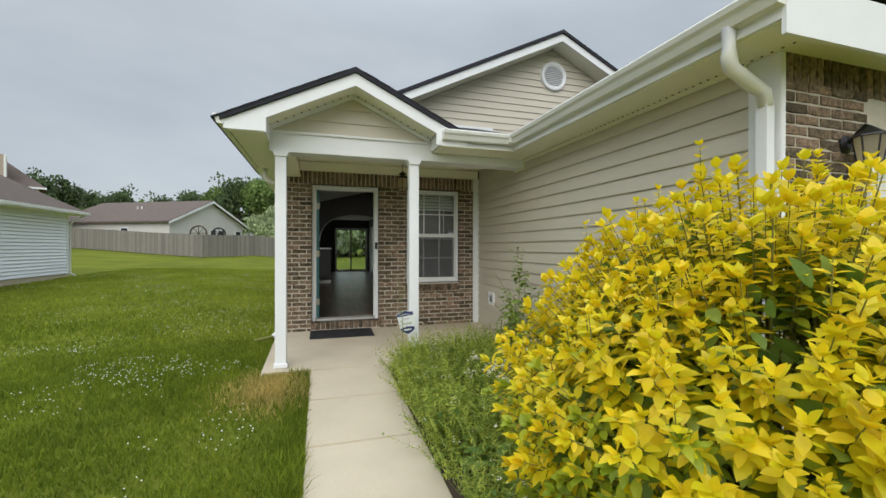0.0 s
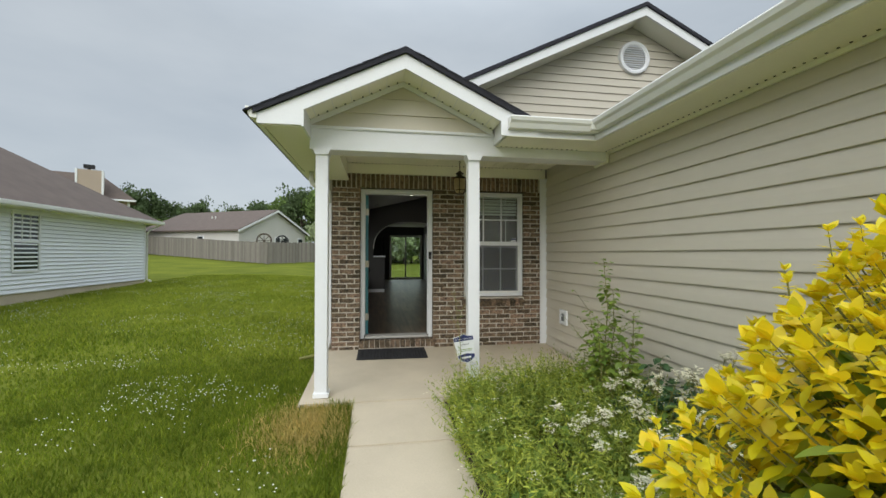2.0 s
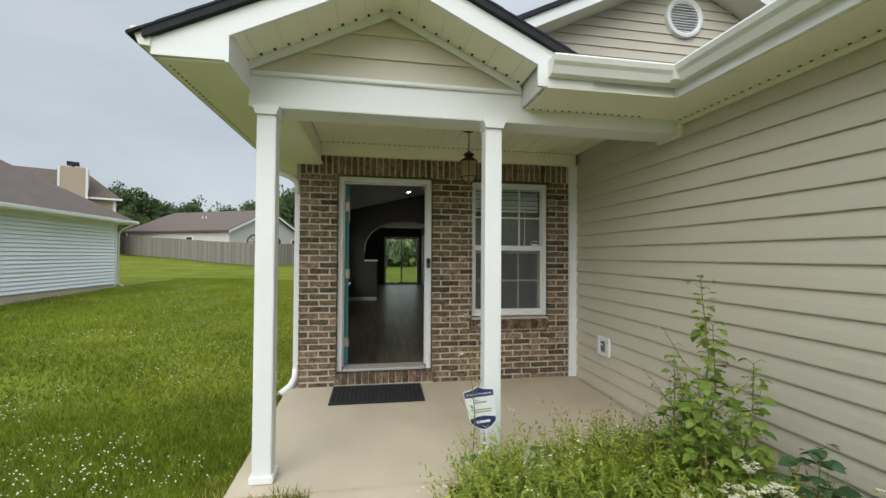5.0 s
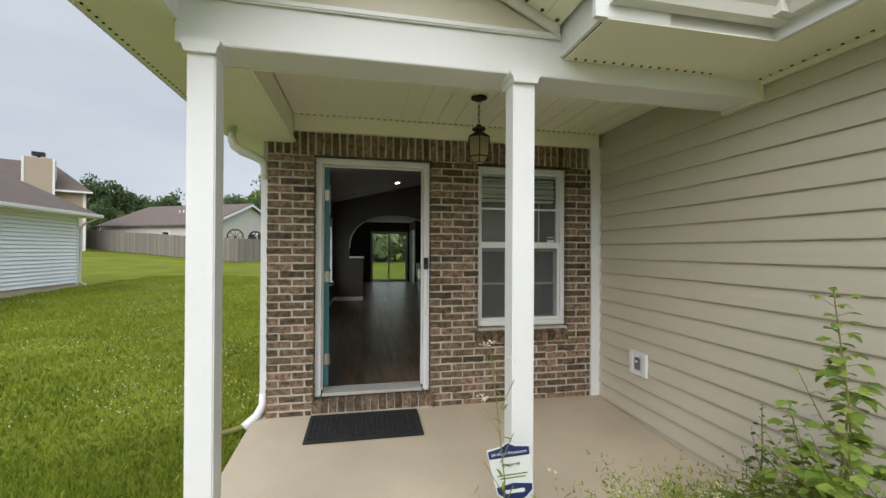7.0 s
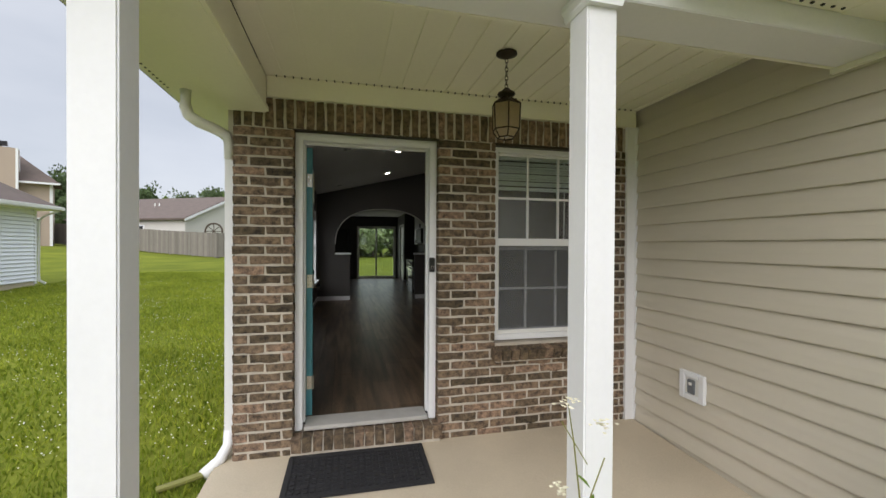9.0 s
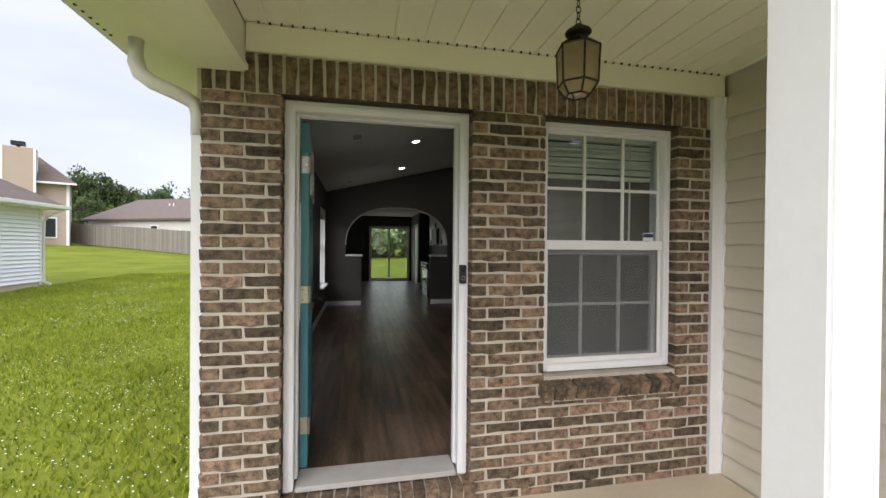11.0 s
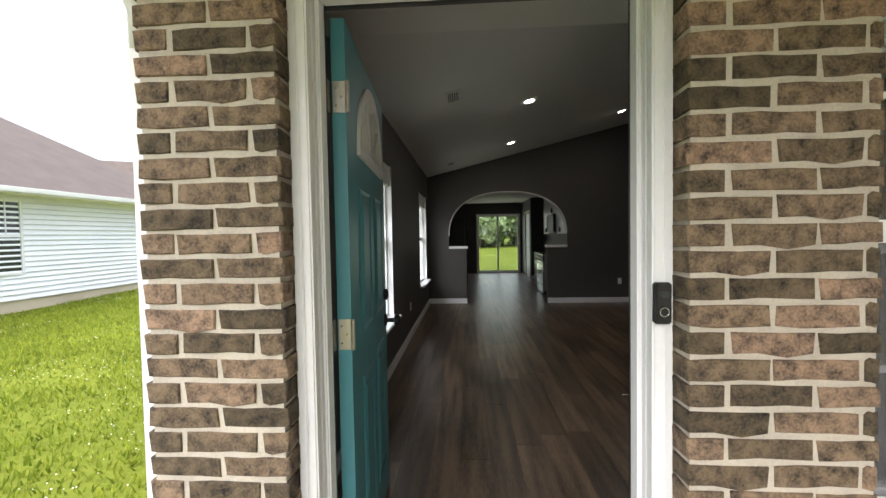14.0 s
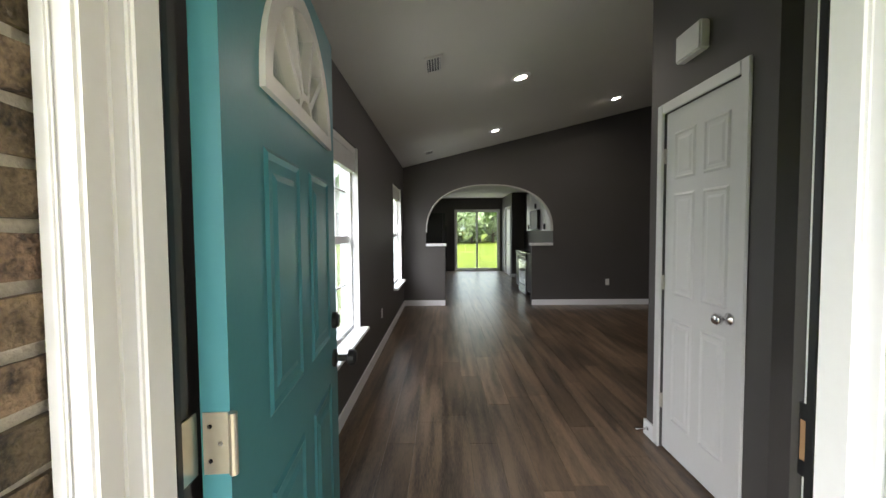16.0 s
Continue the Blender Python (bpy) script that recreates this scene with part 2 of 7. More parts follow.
M_STRIKE = material("bare_wood", (0.42, 0.24, 0.12), 0.8, vary=0.15, bump=0.2)


# ---------------------------------------------------------------- mesh helpers
def box(bm, x0, x1, y0, y1, z0, z1, bev=0.0):
    c = bmesh.ops.create_cube(bm, size=1)
    for v in c["verts"]:
        v.co = Vector(((x0 + x1) / 2 + v.co.x * (x1 - x0), (y0 + y1) / 2 + v.co.y * (y1 - y0), (z0 + z1) / 2 + v.co.z * (z1 - z0)))
    if bev:
        es = list({e for v in c["verts"] for e in v.link_edges})
        bmesh.ops.bevel(bm, geom=es, offset=bev, segments=2, affect="EDGES")


def prism(bm, pts, lo, hi, axis="y"):
    """A closed outline swept from lo to hi along an axis. Points are (x, z) for y, (y, z) for x, (x, y) for z."""
    put = {"y": lambda p, a: (p[0], a, p[1]), "x": lambda p, a: (a, p[0], p[1]), "z": lambda p, a: (p[0], p[1], a)}[axis]
    a = [bm.verts.new(put(p, lo)) for p in pts]
    b = [bm.verts.new(put(p, hi)) for p in pts]
    bm.faces.new(a)
    bm.faces.new(b[::-1])
    for i in range(len(pts)):
        j = (i + 1) % len(pts)
        bm.faces.new((a[j], a[i], b[i], b[j]))
    bmesh.ops.recalc_face_normals(bm, faces=bm.faces)


def tube(bm, pts, r, seg=8, square=False, r2=None):
    """A round or square pipe through points, tapering to r2."""
    rings, n = [], 4 if square else seg
    pts = [Vector(p) for p in pts]
    for i, p in enumerate(pts):
        d = (pts[min(i + 1, len(pts) - 1)] - pts[max(i - 1, 0)]).normalized()
        q = d.to_track_quat("Z", "Y")
        rr = r if r2 is None else r + (r2 - r) * i / (len(pts) - 1)
        rings.append([bm.verts.new(p + q @ Vector((rr * math.cos(2 * math.pi * (k + 0.5) / n), rr * math.sin(2 * math.pi * (k + 0.5) / n), 0))) for k in range(n)])
    for a, b in zip(rings, rings[1:]):
        for k in range(n):
            bm.faces.new((a[k], a[(k + 1) % n], b[(k + 1) % n], b[k]))
    bm.faces.new(rings[0][::-1])
    bm.faces.new(rings[-1])


def lathe(bm, profile, at, seg=16, axis="z"):
    rings = []
    for r, h in profile:
        ring = []
        for k in range(seg):
            a = 2 * math.pi * k / seg
            o = (r * math.cos(a), r * math.sin(a), h) if axis == "z" else (h, r * math.cos(a), r * math.sin(a)) if axis == "x" else (r * math.cos(a), h, r * math.sin(a))
            ring.append(bm.verts.new(Vector(at) + Vector(o)))
        rings.append(ring)
    for a, b in zip(rings, rings[1:]):
        for k in range(seg):
            bm.faces.new((a[k], a[(k + 1) % seg], b[(k + 1) % seg], b[k]))
    bm.faces.new(rings[0][::-1])
    bm.faces.new(rings[-1])
    bmesh.ops.recalc_face_normals(bm, faces=bm.faces)


def part(name, bm, mat, parent=None, label="", smooth=False):
    me = bpy.data.meshes.new(name)
    bm.to_mesh(me)
    bm.free()
    me.materials.append(mat)
    if smooth:
        for f in me.polygons:
            f.use_smooth = True
    ob = new(name, me)
    if parent:
        ob.parent = parent
    if label:
        tagged(ob, label)
    return ob


def boxes(name, mat, parent, *dims, bev=0.0, label=""):
    bm = bmesh.new()
    for d in dims:
        box(bm, *d, bev=bev)
    return part(name, bm, mat, parent, label)


def raw(name, verts, faces, mat, parent=None, label="", smooth=False):
    me = bpy.data.meshes.new(name)
    me.from_pydata(verts, [], faces)
    if smooth:
        me.polygons.foreach_set("use_smooth", [True] * len(me.polygons))
    me.materials.append(mat)
    ob = new(name, me)
    if parent:
        ob.parent = parent
    if label:
        tagged(ob, label)
    return ob


def thing(name, at=(0, 0, 0), label="", category="", group="", kind=""):
    ob = new(name)
    ob.empty_display_size = 0.1
    ob.location = at
    return tagged(ob, label, category, group, kind)


def structure(ob, label, category="structure"):
    return tagged(ob, label, category, kind="structure")


def text(body, size, m, mat, parent, name="lettering"):
    cu = bpy.data.curves.new(name, "FONT")
    cu.body, cu.size, cu.extrude, cu.align_x, cu.align_y = body, size, 0.0008, "CENTER", "CENTER"
    tmp = bpy.data.objects.new("tmp", cu)
    me = bpy.data.meshes.new_from_object(tmp)
    bpy.data.objects.remove(tmp)
    me.materials.clear()
    me.materials.append(mat)
    ob = new(name, me)
    ob.parent, ob.matrix_basis = parent, m
    return ob


# ---------------------------------------------------------------- ground
FLOOR = 0.18
WX = 2.26          # face of the garage's side wall
BRICK = -0.07      # face of the brick front


def walk_z(y):
    pts = [(-14, -0.32), (-9, -0.26), (-5.5, -0.2), (-3.6, -0.13), (-1.95, -0.035), (0, 0.0)]
    return float(np.interp(y, [p[0] for p in pts], [p[1] for p in pts]))


def ground_z(x, y):
    near = walk_z(y) - 0.035 if y < -1.95 else -0.07
    rise = max(0.0, y + 2) * 0.0175 * min(1, max(0, (-x - 0.8) / 5)) if y < 40 else 0.73 * min(1, max(0, (-x - 0.8) / 5))
    rise += 0.05 * min(16.0, max(0.0, -x - 10)) * min(1.0, max(0.0, (y - 14) / 16))
    back = 0.012 * max(0, y - 14) if x > -0.8 else 0
    fall = -0.01 * max(0, -1.6 - x) if y < 0 else 0
    return near + rise + min(back, 0.3) + max(fall, -0.06) + 0.012 * math.sin(1.3 * x + 0.7 * y) * min(1, max(0, -x - 1))


def ground():
    xs = sorted(set([-1200, -500, -200, -100, -60, -40, -30, -25] + [round(-20 + 1.0 * i, 2) for i in range(16)] + [round(-4 + 0.4 * i, 2) for i in range(17)] + [4, 6, 9, 12, 20, 40, 100, 300, 1200]))
    ys = sorted(set([-1200, -300, -100, -40, -20, -14] + [round(-12 + 0.5 * i, 2) for i in range(40)] + [9, 10.5, 12, 14, 16, 18, 21, 24, 27, 30, 33, 36, 40, 50, 70, 100, 300, 1200]))
    v = [(x, y, ground_z(x, y)) for y in ys for x in xs]
    w = len(xs)
    f = [(j * w + i, j * w + i + 1, (j + 1) * w + i + 1, (j + 1) * w + i) for j in range(len(ys) - 1) for i in range(w - 1)]
    structure(raw("ground", v, f, M_SOIL), "green lawn ground rising gently towards the back", "ground")


def footpath():
    """Concrete path of cast slabs with narrow joints, and the porch slab."""
    path = structure(thing("pavement_path"), "pale concrete footpath leading to the porch", "path")
    ends = [-1.955, -2.75, -3.59, -4.45, -5.3, -6.15, -7.0, -7.9, -8.8, -9.7]
    for a, b in zip(ends, ends[1:]):
        bm = bmesh.new()
        box(bm, -0.505, 0.36, b + 0.006, a - 0.006, -0.1, 0.0, bev=0.008)
        for v in bm.verts:
            v.co.z += walk_z(v.co.y) + (0.004 * math.sin(v.co.y * 3))
        part("slab", bm, M_CONCRETE, path)
    bm = bmesh.new()
    box(bm, -1.02, WX - 0.004, -1.945, 0.12, -0.14, 0.0, bev=0.012)
    for v in bm.verts:
        v.co.z += 0.036 + 0.036 * v.co.y
    structure(part("porch_floor", bm, M_CONCRETE), "smooth pale concrete porch slab", "floor")


ground()
footpath()

# ---------------------------------------------------------------- house shell
ROOF = 0.48


def roof_sheet(bm, x0, z0, x1, z1, y0, y1, th=0.05):
    """A sloping slab between two lines along y."""
    prism(bm, [(x0, z0), (x1, z1), (x1, z1 - th), (x0, z0 - th)], y0, y1, "y")


# front wall core with door and window openings, behind the brick
wf = structure(boxes("wall_front", M_MORTAR, None,
    (-0.9, -0.53, BRICK + 0.0055, 0.15, 0.0, 2.52), (0.53, 0.975, BRICK + 0.0055, 0.15, 0.0, 2.52), (1.916, WX - 0.03, BRICK + 0.0055, 0.15, 0.0, 2.52),
    (-0.53, 0.53, BRICK + 0.0055, 0.15, 2.325, 2.52), (0.975, 1.916, BRICK + 0.0055, 0.15, 2.325, 2.52), (0.975, 1.916, BRICK + 0.0055, 0.15, 0.0, 0.74),
    (-0.53, 0.53, BRICK + 0.0055, 0.15, -0.02, 0.15)), "brown brick porch wall with pale mortar", "wall")
structure(boxes("wall_front_upper", M_SOFFIT, None, (-0.9, WX - 0.03, BRICK + 0.01, 0.15, 2.52, 2.75)), "cream frieze board above the brick", "wall")
structure(boxes("wall_front_lining", M_WALL, None,
    (-0.81, -0.47, 0.15, 0.17, FLOOR, 3.6), (0.47, 1.0, 0.15, 0.17, FLOOR, 3.6), (1.9, 5.0, 0.15, 0.17, FLOOR, 3.6),
    (-0.47, 0.47, 0.15, 0.17, 2.272, 3.6), (1.0, 1.9, 0.15, 0.17, 2.3, 3.6), (1.0, 1.9, 0.15, 0.17, FLOOR, 0.76)), "dark grey painted inner face of the front wall", "wall")


LAP = 0.1383


def siding_board(length, h=LAP):
    """One vinyl lap board along y, face towards -x, bottom edge at z = 0: a nearly flat face over a thin lip."""
    bm = bmesh.new()
    prism(bm, [(0.03, 0.0), (0.004, 0.003), (-0.008, -0.006), (-0.014, -0.004), (-0.0148, 0.005), (-0.009, h * 0.45), (-0.001, h * 0.8), (0.0065, h + 0.012), (0.03, h + 0.01)], 0, length, "y")
    me = bpy.data.meshes.new("siding_board")
    bm.to_mesh(me)
    bm.free()
    me.materials.append(M_SIDING)
    return me


def garage_side():
    core = structure(boxes("wall_garage_side", M_SIDING, None, (WX + 0.032, WX + 0.15, -4.94, -0.02, -0.1, 2.69)), "taupe vinyl lap siding wall of the garage", "wall")
    me = siding_board(4.66)
    for k in range(19):
        z = 1.008 + LAP * (k - 8)
        o = new("siding_board", me)
        o.parent, o.location = core, (WX, -4.765, z)
    structure(boxes("foundation_garage", M_CONCRETE, None, (WX + 0.012, WX + 0.14, -4.95, -0.09, -0.6, -0.105)), "bare concrete footing under the siding", "foundation")
    # corner boards
    structure(boxes("trim_corner_garage", M_WHITE, None, (WX - 0.02, WX + 0.02, -4.965, -4.765, -0.3, 2.52), bev=0.004), "white corner board at the garage front", "trim")
    structure(boxes("trim_corner_porch", M_WHITE, None, (WX - 0.1, WX - 0.012, BRICK - 0.022, BRICK + 0.006, 0.035, 2.53), (WX - 0.018, WX + 0.004, BRICK - 0.03, BRICK + 0.006, 0.035, 2.53)), "cream corner board between brick and siding", "trim")
    # brick garage front
    gf = structure(boxes("wall_garage_front", M_MORTAR, None, (WX + 0.01, 3.05, -4.955, -4.8, -0.3, 2.52), (3.05, 7.95, -4.955, -4.8, 2.0, 2.52), (7.95, 8.9, -4.955, -4.8, -0.3, 2.52)), "brown brick garage front", "wall")
    return gf


garage_front = garage_side()


def roofs():
    # porch gable
    AX, AZ, F = -0.03, 3.30, -2.18
    main = thing("porch_roof", (AX, F, 2.6), "dark shingled porch gable with white fascia", "roof")
    main.location = (0, 0, 0)

    def zt(x):
        return AZ - ROOF * abs(x - AX)
    bm = bmesh.new()
    roof_sheet(bm, -1.36, zt(-1.36), AX, AZ, F - 0.03, 1.2, 0.055)
    roof_sheet(bm, AX, AZ, 1.15, zt(1.15), F - 0.03, 1.2, 0.055)
    roof_sheet(bm, 1.15, zt(1.15), 1.29, zt(1.29), F - 0.03, -1.6, 0.045)
    part("shingles", bm, M_SHINGLE, main)
    # shingle course edges
    bm = bmesh.new()
    for i in range(9):
        for s in (-1, 1):
            if s > 0 and i > 7:
                continue
            x = AX + s * (0.1 + 0.145 * i)
            x2 = AX + s * (0.1 + 0.145 * (i + 1))
            prism(bm, [(x, zt(x) + 0.002), (x2, zt(x2) + 0.006), (x2, zt(x2) - 0.01), (x, zt(x) - 0.01)], F - 0.035, 1.1 if s < 0 or i < 7 else -1.62, "y")
    part("shingle_course", bm, M_SHINGLE, main)
    for s in (-1, 1):
        x1 = AX + s * 1.3
        bm = bmesh.new()
        lo = 2.53
        prism(bm, [(AX, AZ - 0.06), (x1, zt(x1) - 0.06), (x1, lo), (AX + s * 0.92, lo), (AX + s * 0.92, zt(AX + s * 0.92) - 0.195), (AX, AZ - 0.195)], F, F + 0.025, "y")
        part("fascia", bm, M_WHITE, main)
        # sloped soffit under the rake
        bm = bmesh.new()
        xe = AX + s * 0.94
        prism(bm, [(AX, AZ - 0.15), (xe, zt(xe) - 0.15), (xe, zt(xe) - 0.162), (AX, AZ - 0.162)], F + 0.025, -1.79, "y")
        part("rake_soffit", bm, M_SOFFIT, main)
        bm = bmesh.new()
        for k in range(1, 6):
            xa = AX + s * 0.17 * k
            prism(bm, [(xa, zt(xa) - 0.1625), (xa + 0.006, zt(xa + 0.006) - 0.1625), (xa + 0.006, zt(xa + 0.006) - 0.167), (xa, zt(xa) - 0.167)], F + 0.03, -1.8, "y")
        part("soffit_seam", bm, M_GUTTER, main)
        bm = bmesh.new()
        for k in range(11):
            xa = AX + s * (0.06 + 0.085 * k)
            box(bm, xa - 0.008, xa + 0.008, -1.85, -1.832, zt(xa) - 0.17, zt(xa) - 0.162)
        part("vent_hole", bm, M_BLACK, main)
        bm = bmesh.new()
        prism(bm, [(AX, AZ - 0.164), (xe, zt(xe) - 0.164), (xe, zt(xe) - 0.214), (AX, AZ - 0.214)], -1.815, -1.793, "y")
        part("gable_moulding", bm, M_WHITE, main)
    # gable infill in lap siding
    for k in range(4):
        z0, z1 = 2.64 + 0.1605 * k, 2.64 + 0.1605 * (k + 1)
        w0, w1 = (AZ - 0.165 - z0) / ROOF, max(0.0, (AZ - 0.165 - z1) / ROOF)
        if w0 <= 0.02:
            break
        bm = bmesh.new()
        zt1 = min(z1, AZ - 0.165)
        pts = [(AX - w0, z0), (AX + w0, z0), (AX + w1, zt1), (AX - w1, zt1)] if w1 > 0 else [(AX - w0, z0), (AX + w0, z0), (AX, zt1)]
        prism(bm, pts, -1.79, -1.77, "y")
        for v in bm.verts:
            if v.co.y < -1.78:
                v.co.y += 0.017 * (v.co.z - z0) / 0.16
        part("siding_board", bm, M_SIDING, main)
    # left eave: soffit, fascia, gutter
    boxes("eave_soffit", M_SOFFIT, main, (-1.3, -0.955, F + 0.026, 12.0, 2.52, 2.532))
    boxes("eave_fascia", M_WHITE, main, (-1.325, -1.302, F + 0.001, 12.0, 2.53, 2.66))
    bm = bmesh.new()
    prism(bm, [(-1.327, 2.655), (-1.42, 2.675), (-1.425, 2.66), (-1.405, 2.63), (-1.385, 2.575), (-1.327, 2.57)], F - 0.01, 12.0, "y")
    part("gutter", bm, M_GUTTER, main)
    bm = bmesh.new()
    for k in range(40):
        box(bm, -1.285, -1.275, F + 0.1 + 0.05 * k, F + 0.11 + 0.05 * k, 2.515, 2.5205)
    part("vent_hole", bm, M_BLACK, main)
    boxes("eave_box", M_WHITE, main, (-0.955, -0.935, F + 0.001, -1.775, 2.52, 2.76), (0.93, 0.95, F + 0.001, -1.775, 2.535, 2.72))

    # house gable
    HX, HZ, Y = 3.84, 5.31, -0.25
    house = thing("house_roof", (0, 0, 0), "dark shingled main roof with white rake boards", "roof")

    def zh(x):
        return HZ - ROOF * abs(x - HX)
    bm = bmesh.new()
    roof_sheet(bm, -1.36, zh(-1.36), HX, HZ, Y - 0.03, 14.0, 0.06)
    roof_sheet(bm, HX, HZ, 9.0, zh(9.0), Y - 0.03, 14.0, 0.06)
    part("shingles", bm, M_SHINGLE, house)
    for s in (-1, 1):
        x1 = HX + s * (5.15 if s > 0 else 4.9)
        bm = bmesh.new()
        prism(bm, [(HX, HZ - 0.062), (x1, zh(x1) - 0.062), (x1, zh(x1) - 0.2), (HX, HZ - 0.2)], Y, Y + 0.025, "y")
        part("rake_board", bm, M_WHITE, house)
        bm = bmesh.new()
        prism(bm, [(HX, HZ - 0.185), (x1, zh(x1) - 0.185), (x1, zh(x1) - 0.197), (HX, HZ - 0.197)], Y + 0.025, 0.1, "y")
        part("rake_soffit", bm, M_SOFFIT, house)
    gw = structure(boxes("wall_gable", M_SIDING, None, (-0.9, 9.0, 0.135, 0.15, 2.75, 2.9)), "taupe lap siding of the house gable", "wall")
    z, i = 3.0, 0
    while z < HZ - 0.215:
        w0, w1 = (HZ - 0.19 - z) / ROOF, max(0.004, (HZ - 0.19 - z - 0.125) / ROOF)
        bm = bmesh.new()
        prism(bm, [(max(HX - w0, -0.9), z), (HX + w0, z), (HX + w1, z + 0.125), (max(HX - w1, -0.88), z + 0.125)], 0.1, 0.135, "y")
        for v in bm.verts:
            if v.co.y < 0.12:
                v.co.y += 0.016 * (v.co.z - z) / 0.125
        part("siding_board", bm, M_SIDING, gw)
        z += 0.125
    vent = thing("gable_vent", (3.86, 0.09, 4.6), "round white louvred gable vent", "vent")
    bm = bmesh.new()
    lathe(bm, [(0.2, 0.02), (0.2, -0.02), (0.235, -0.035), (0.265, -0.03), (0.275, 0.02)], (0, 0, 0), 40, "y")
    part("frame", bm, M_WHITE, vent)
    for k in range(11):
        zz = -0.18 + 0.036 * k
        w = math.sqrt(max(0.001, 0.215 ** 2 - zz ** 2))
        bm = bmesh.new()
        prism(bm, [(-0.028, zz - 0.012), (-0.022, zz - 0.016), (0.012, zz + 0.02), (0.006, zz + 0.024)], -w, w, "x")
        part("slat", bm, M_WHITE, vent)
    # low roof over the porch's right half, with flashing
    low = thing("porch_side_roof", (0, 0, 0), "dark low roof beside the porch with cream gutter", "roof")
    bm = bmesh.new()
    prism(bm, [(-2.19, 2.70), (0.1, 3.47), (0.1, 3.42), (-2.19, 2.66)], 1.2, 2.3, "x")
    part("shingles", bm, M_SHINGLE, low)
    boxes("flashing", M_WHITE, low, (0.9, 2.6, 0.07, 0.1, 3.44, 3.5))
    boxes("fascia", M_WHITE, low, (0.951, 1.885, F + 0.0265, F + 0.05, 2.53, 2.69))
    boxes("soffit", M_SOFFIT, low, (0.951, 1.9, F + 0.001, -1.78, 2.522, 2.529))
    bm = bmesh.new()
    for k in range(16):
        box(bm, 1.0 + 0.057 * k, 1.01 + 0.057 * k, -1.815, -1.803, 2.516, 2.5225)
    part("vent_hole", bm, M_BLACK, low)
    # garage eave
    gar = thing("garage_roof", (0, 0, 0), "dark garage roof with long cream gutter and soffit", "roof")
    bm = bmesh.new()
    roof_sheet(bm, 1.84, 2.70, 5.5, 2.70 + ROOF * 3.66, -5.24, -2.1, 0.05)
    roof_sheet(bm, 2.25, 2.70 + ROOF * 0.41, 5.5, 2.70 + ROOF * 3.66, -2.1, 0.09, 0.05)
    roof_sheet(bm, 5.5, 2.70 + ROOF * 3.66, 9.2, 2.68, -5.24, 0.09, 0.05)
    part("shingles", bm, M_SHINGLE, gar)
    boxes("soffit", M_SOFFIT, gar, (1.9, WX - 0.008, -5.2, -1.56, 2.52, 2.532))
    boxes("fascia", M_WHITE, gar, (1.876, 1.899, -5.2, F + 0.03, 2.525, 2.64))
    boxes("front_soffit", M_SOFFIT, gar, (WX - 0.008, 9.0, -5.2, -4.96, 2.52, 2.532))
    boxes("front_fascia", M_WHITE, gar, (1.876, 9.0, -5.225, -5.201, 2.44, 2.72))
    bm = bmesh.new()
    for k in range(56):
        box(bm, 2.2, 2.21, -5.12 + 0.06 * k, -5.108 + 0.06 * k, 2.515, 2.5205)
    part("vent_hole", bm, M_BLACK, gar)
    boxes("soffit_moulding", M_SOFFIT, gar, (WX - 0.03, WX - 0.009, -4.76, -1.8, 2.49, 2.519))
    g = thing("rain_gutter", (0, 0, 0), "cream K-style aluminium rain gutter along the eaves", "gutter")
    prof = [(0.0, 0.0), (-0.055, 0.005), (-0.075, 0.05), (-0.095, 0.07), (-0.105, 0.1), (-0.1, 0.112), (-0.085, 0.105), (0.0, 0.105)]
    bm = bmesh.new()
    prism(bm, [(1.876 + p[0], 2.585 + p[1]) for p in prof], -5.22, F - 0.105, "y")
    part("long_run", bm, M_GUTTER, g)
    bm = bmesh.new()
    prism(bm, [(F - 0.002 + p[0], 2.585 + p[1]) for p in prof], 0.955, 1.876, "x")
    part("short_run", bm, M_GUTTER, g)
    boxes("mitre_box", M_GUTTER, g, (1.772, 1.875, F - 0.104, F - 0.003, 2.6, 2.692))


roofs()


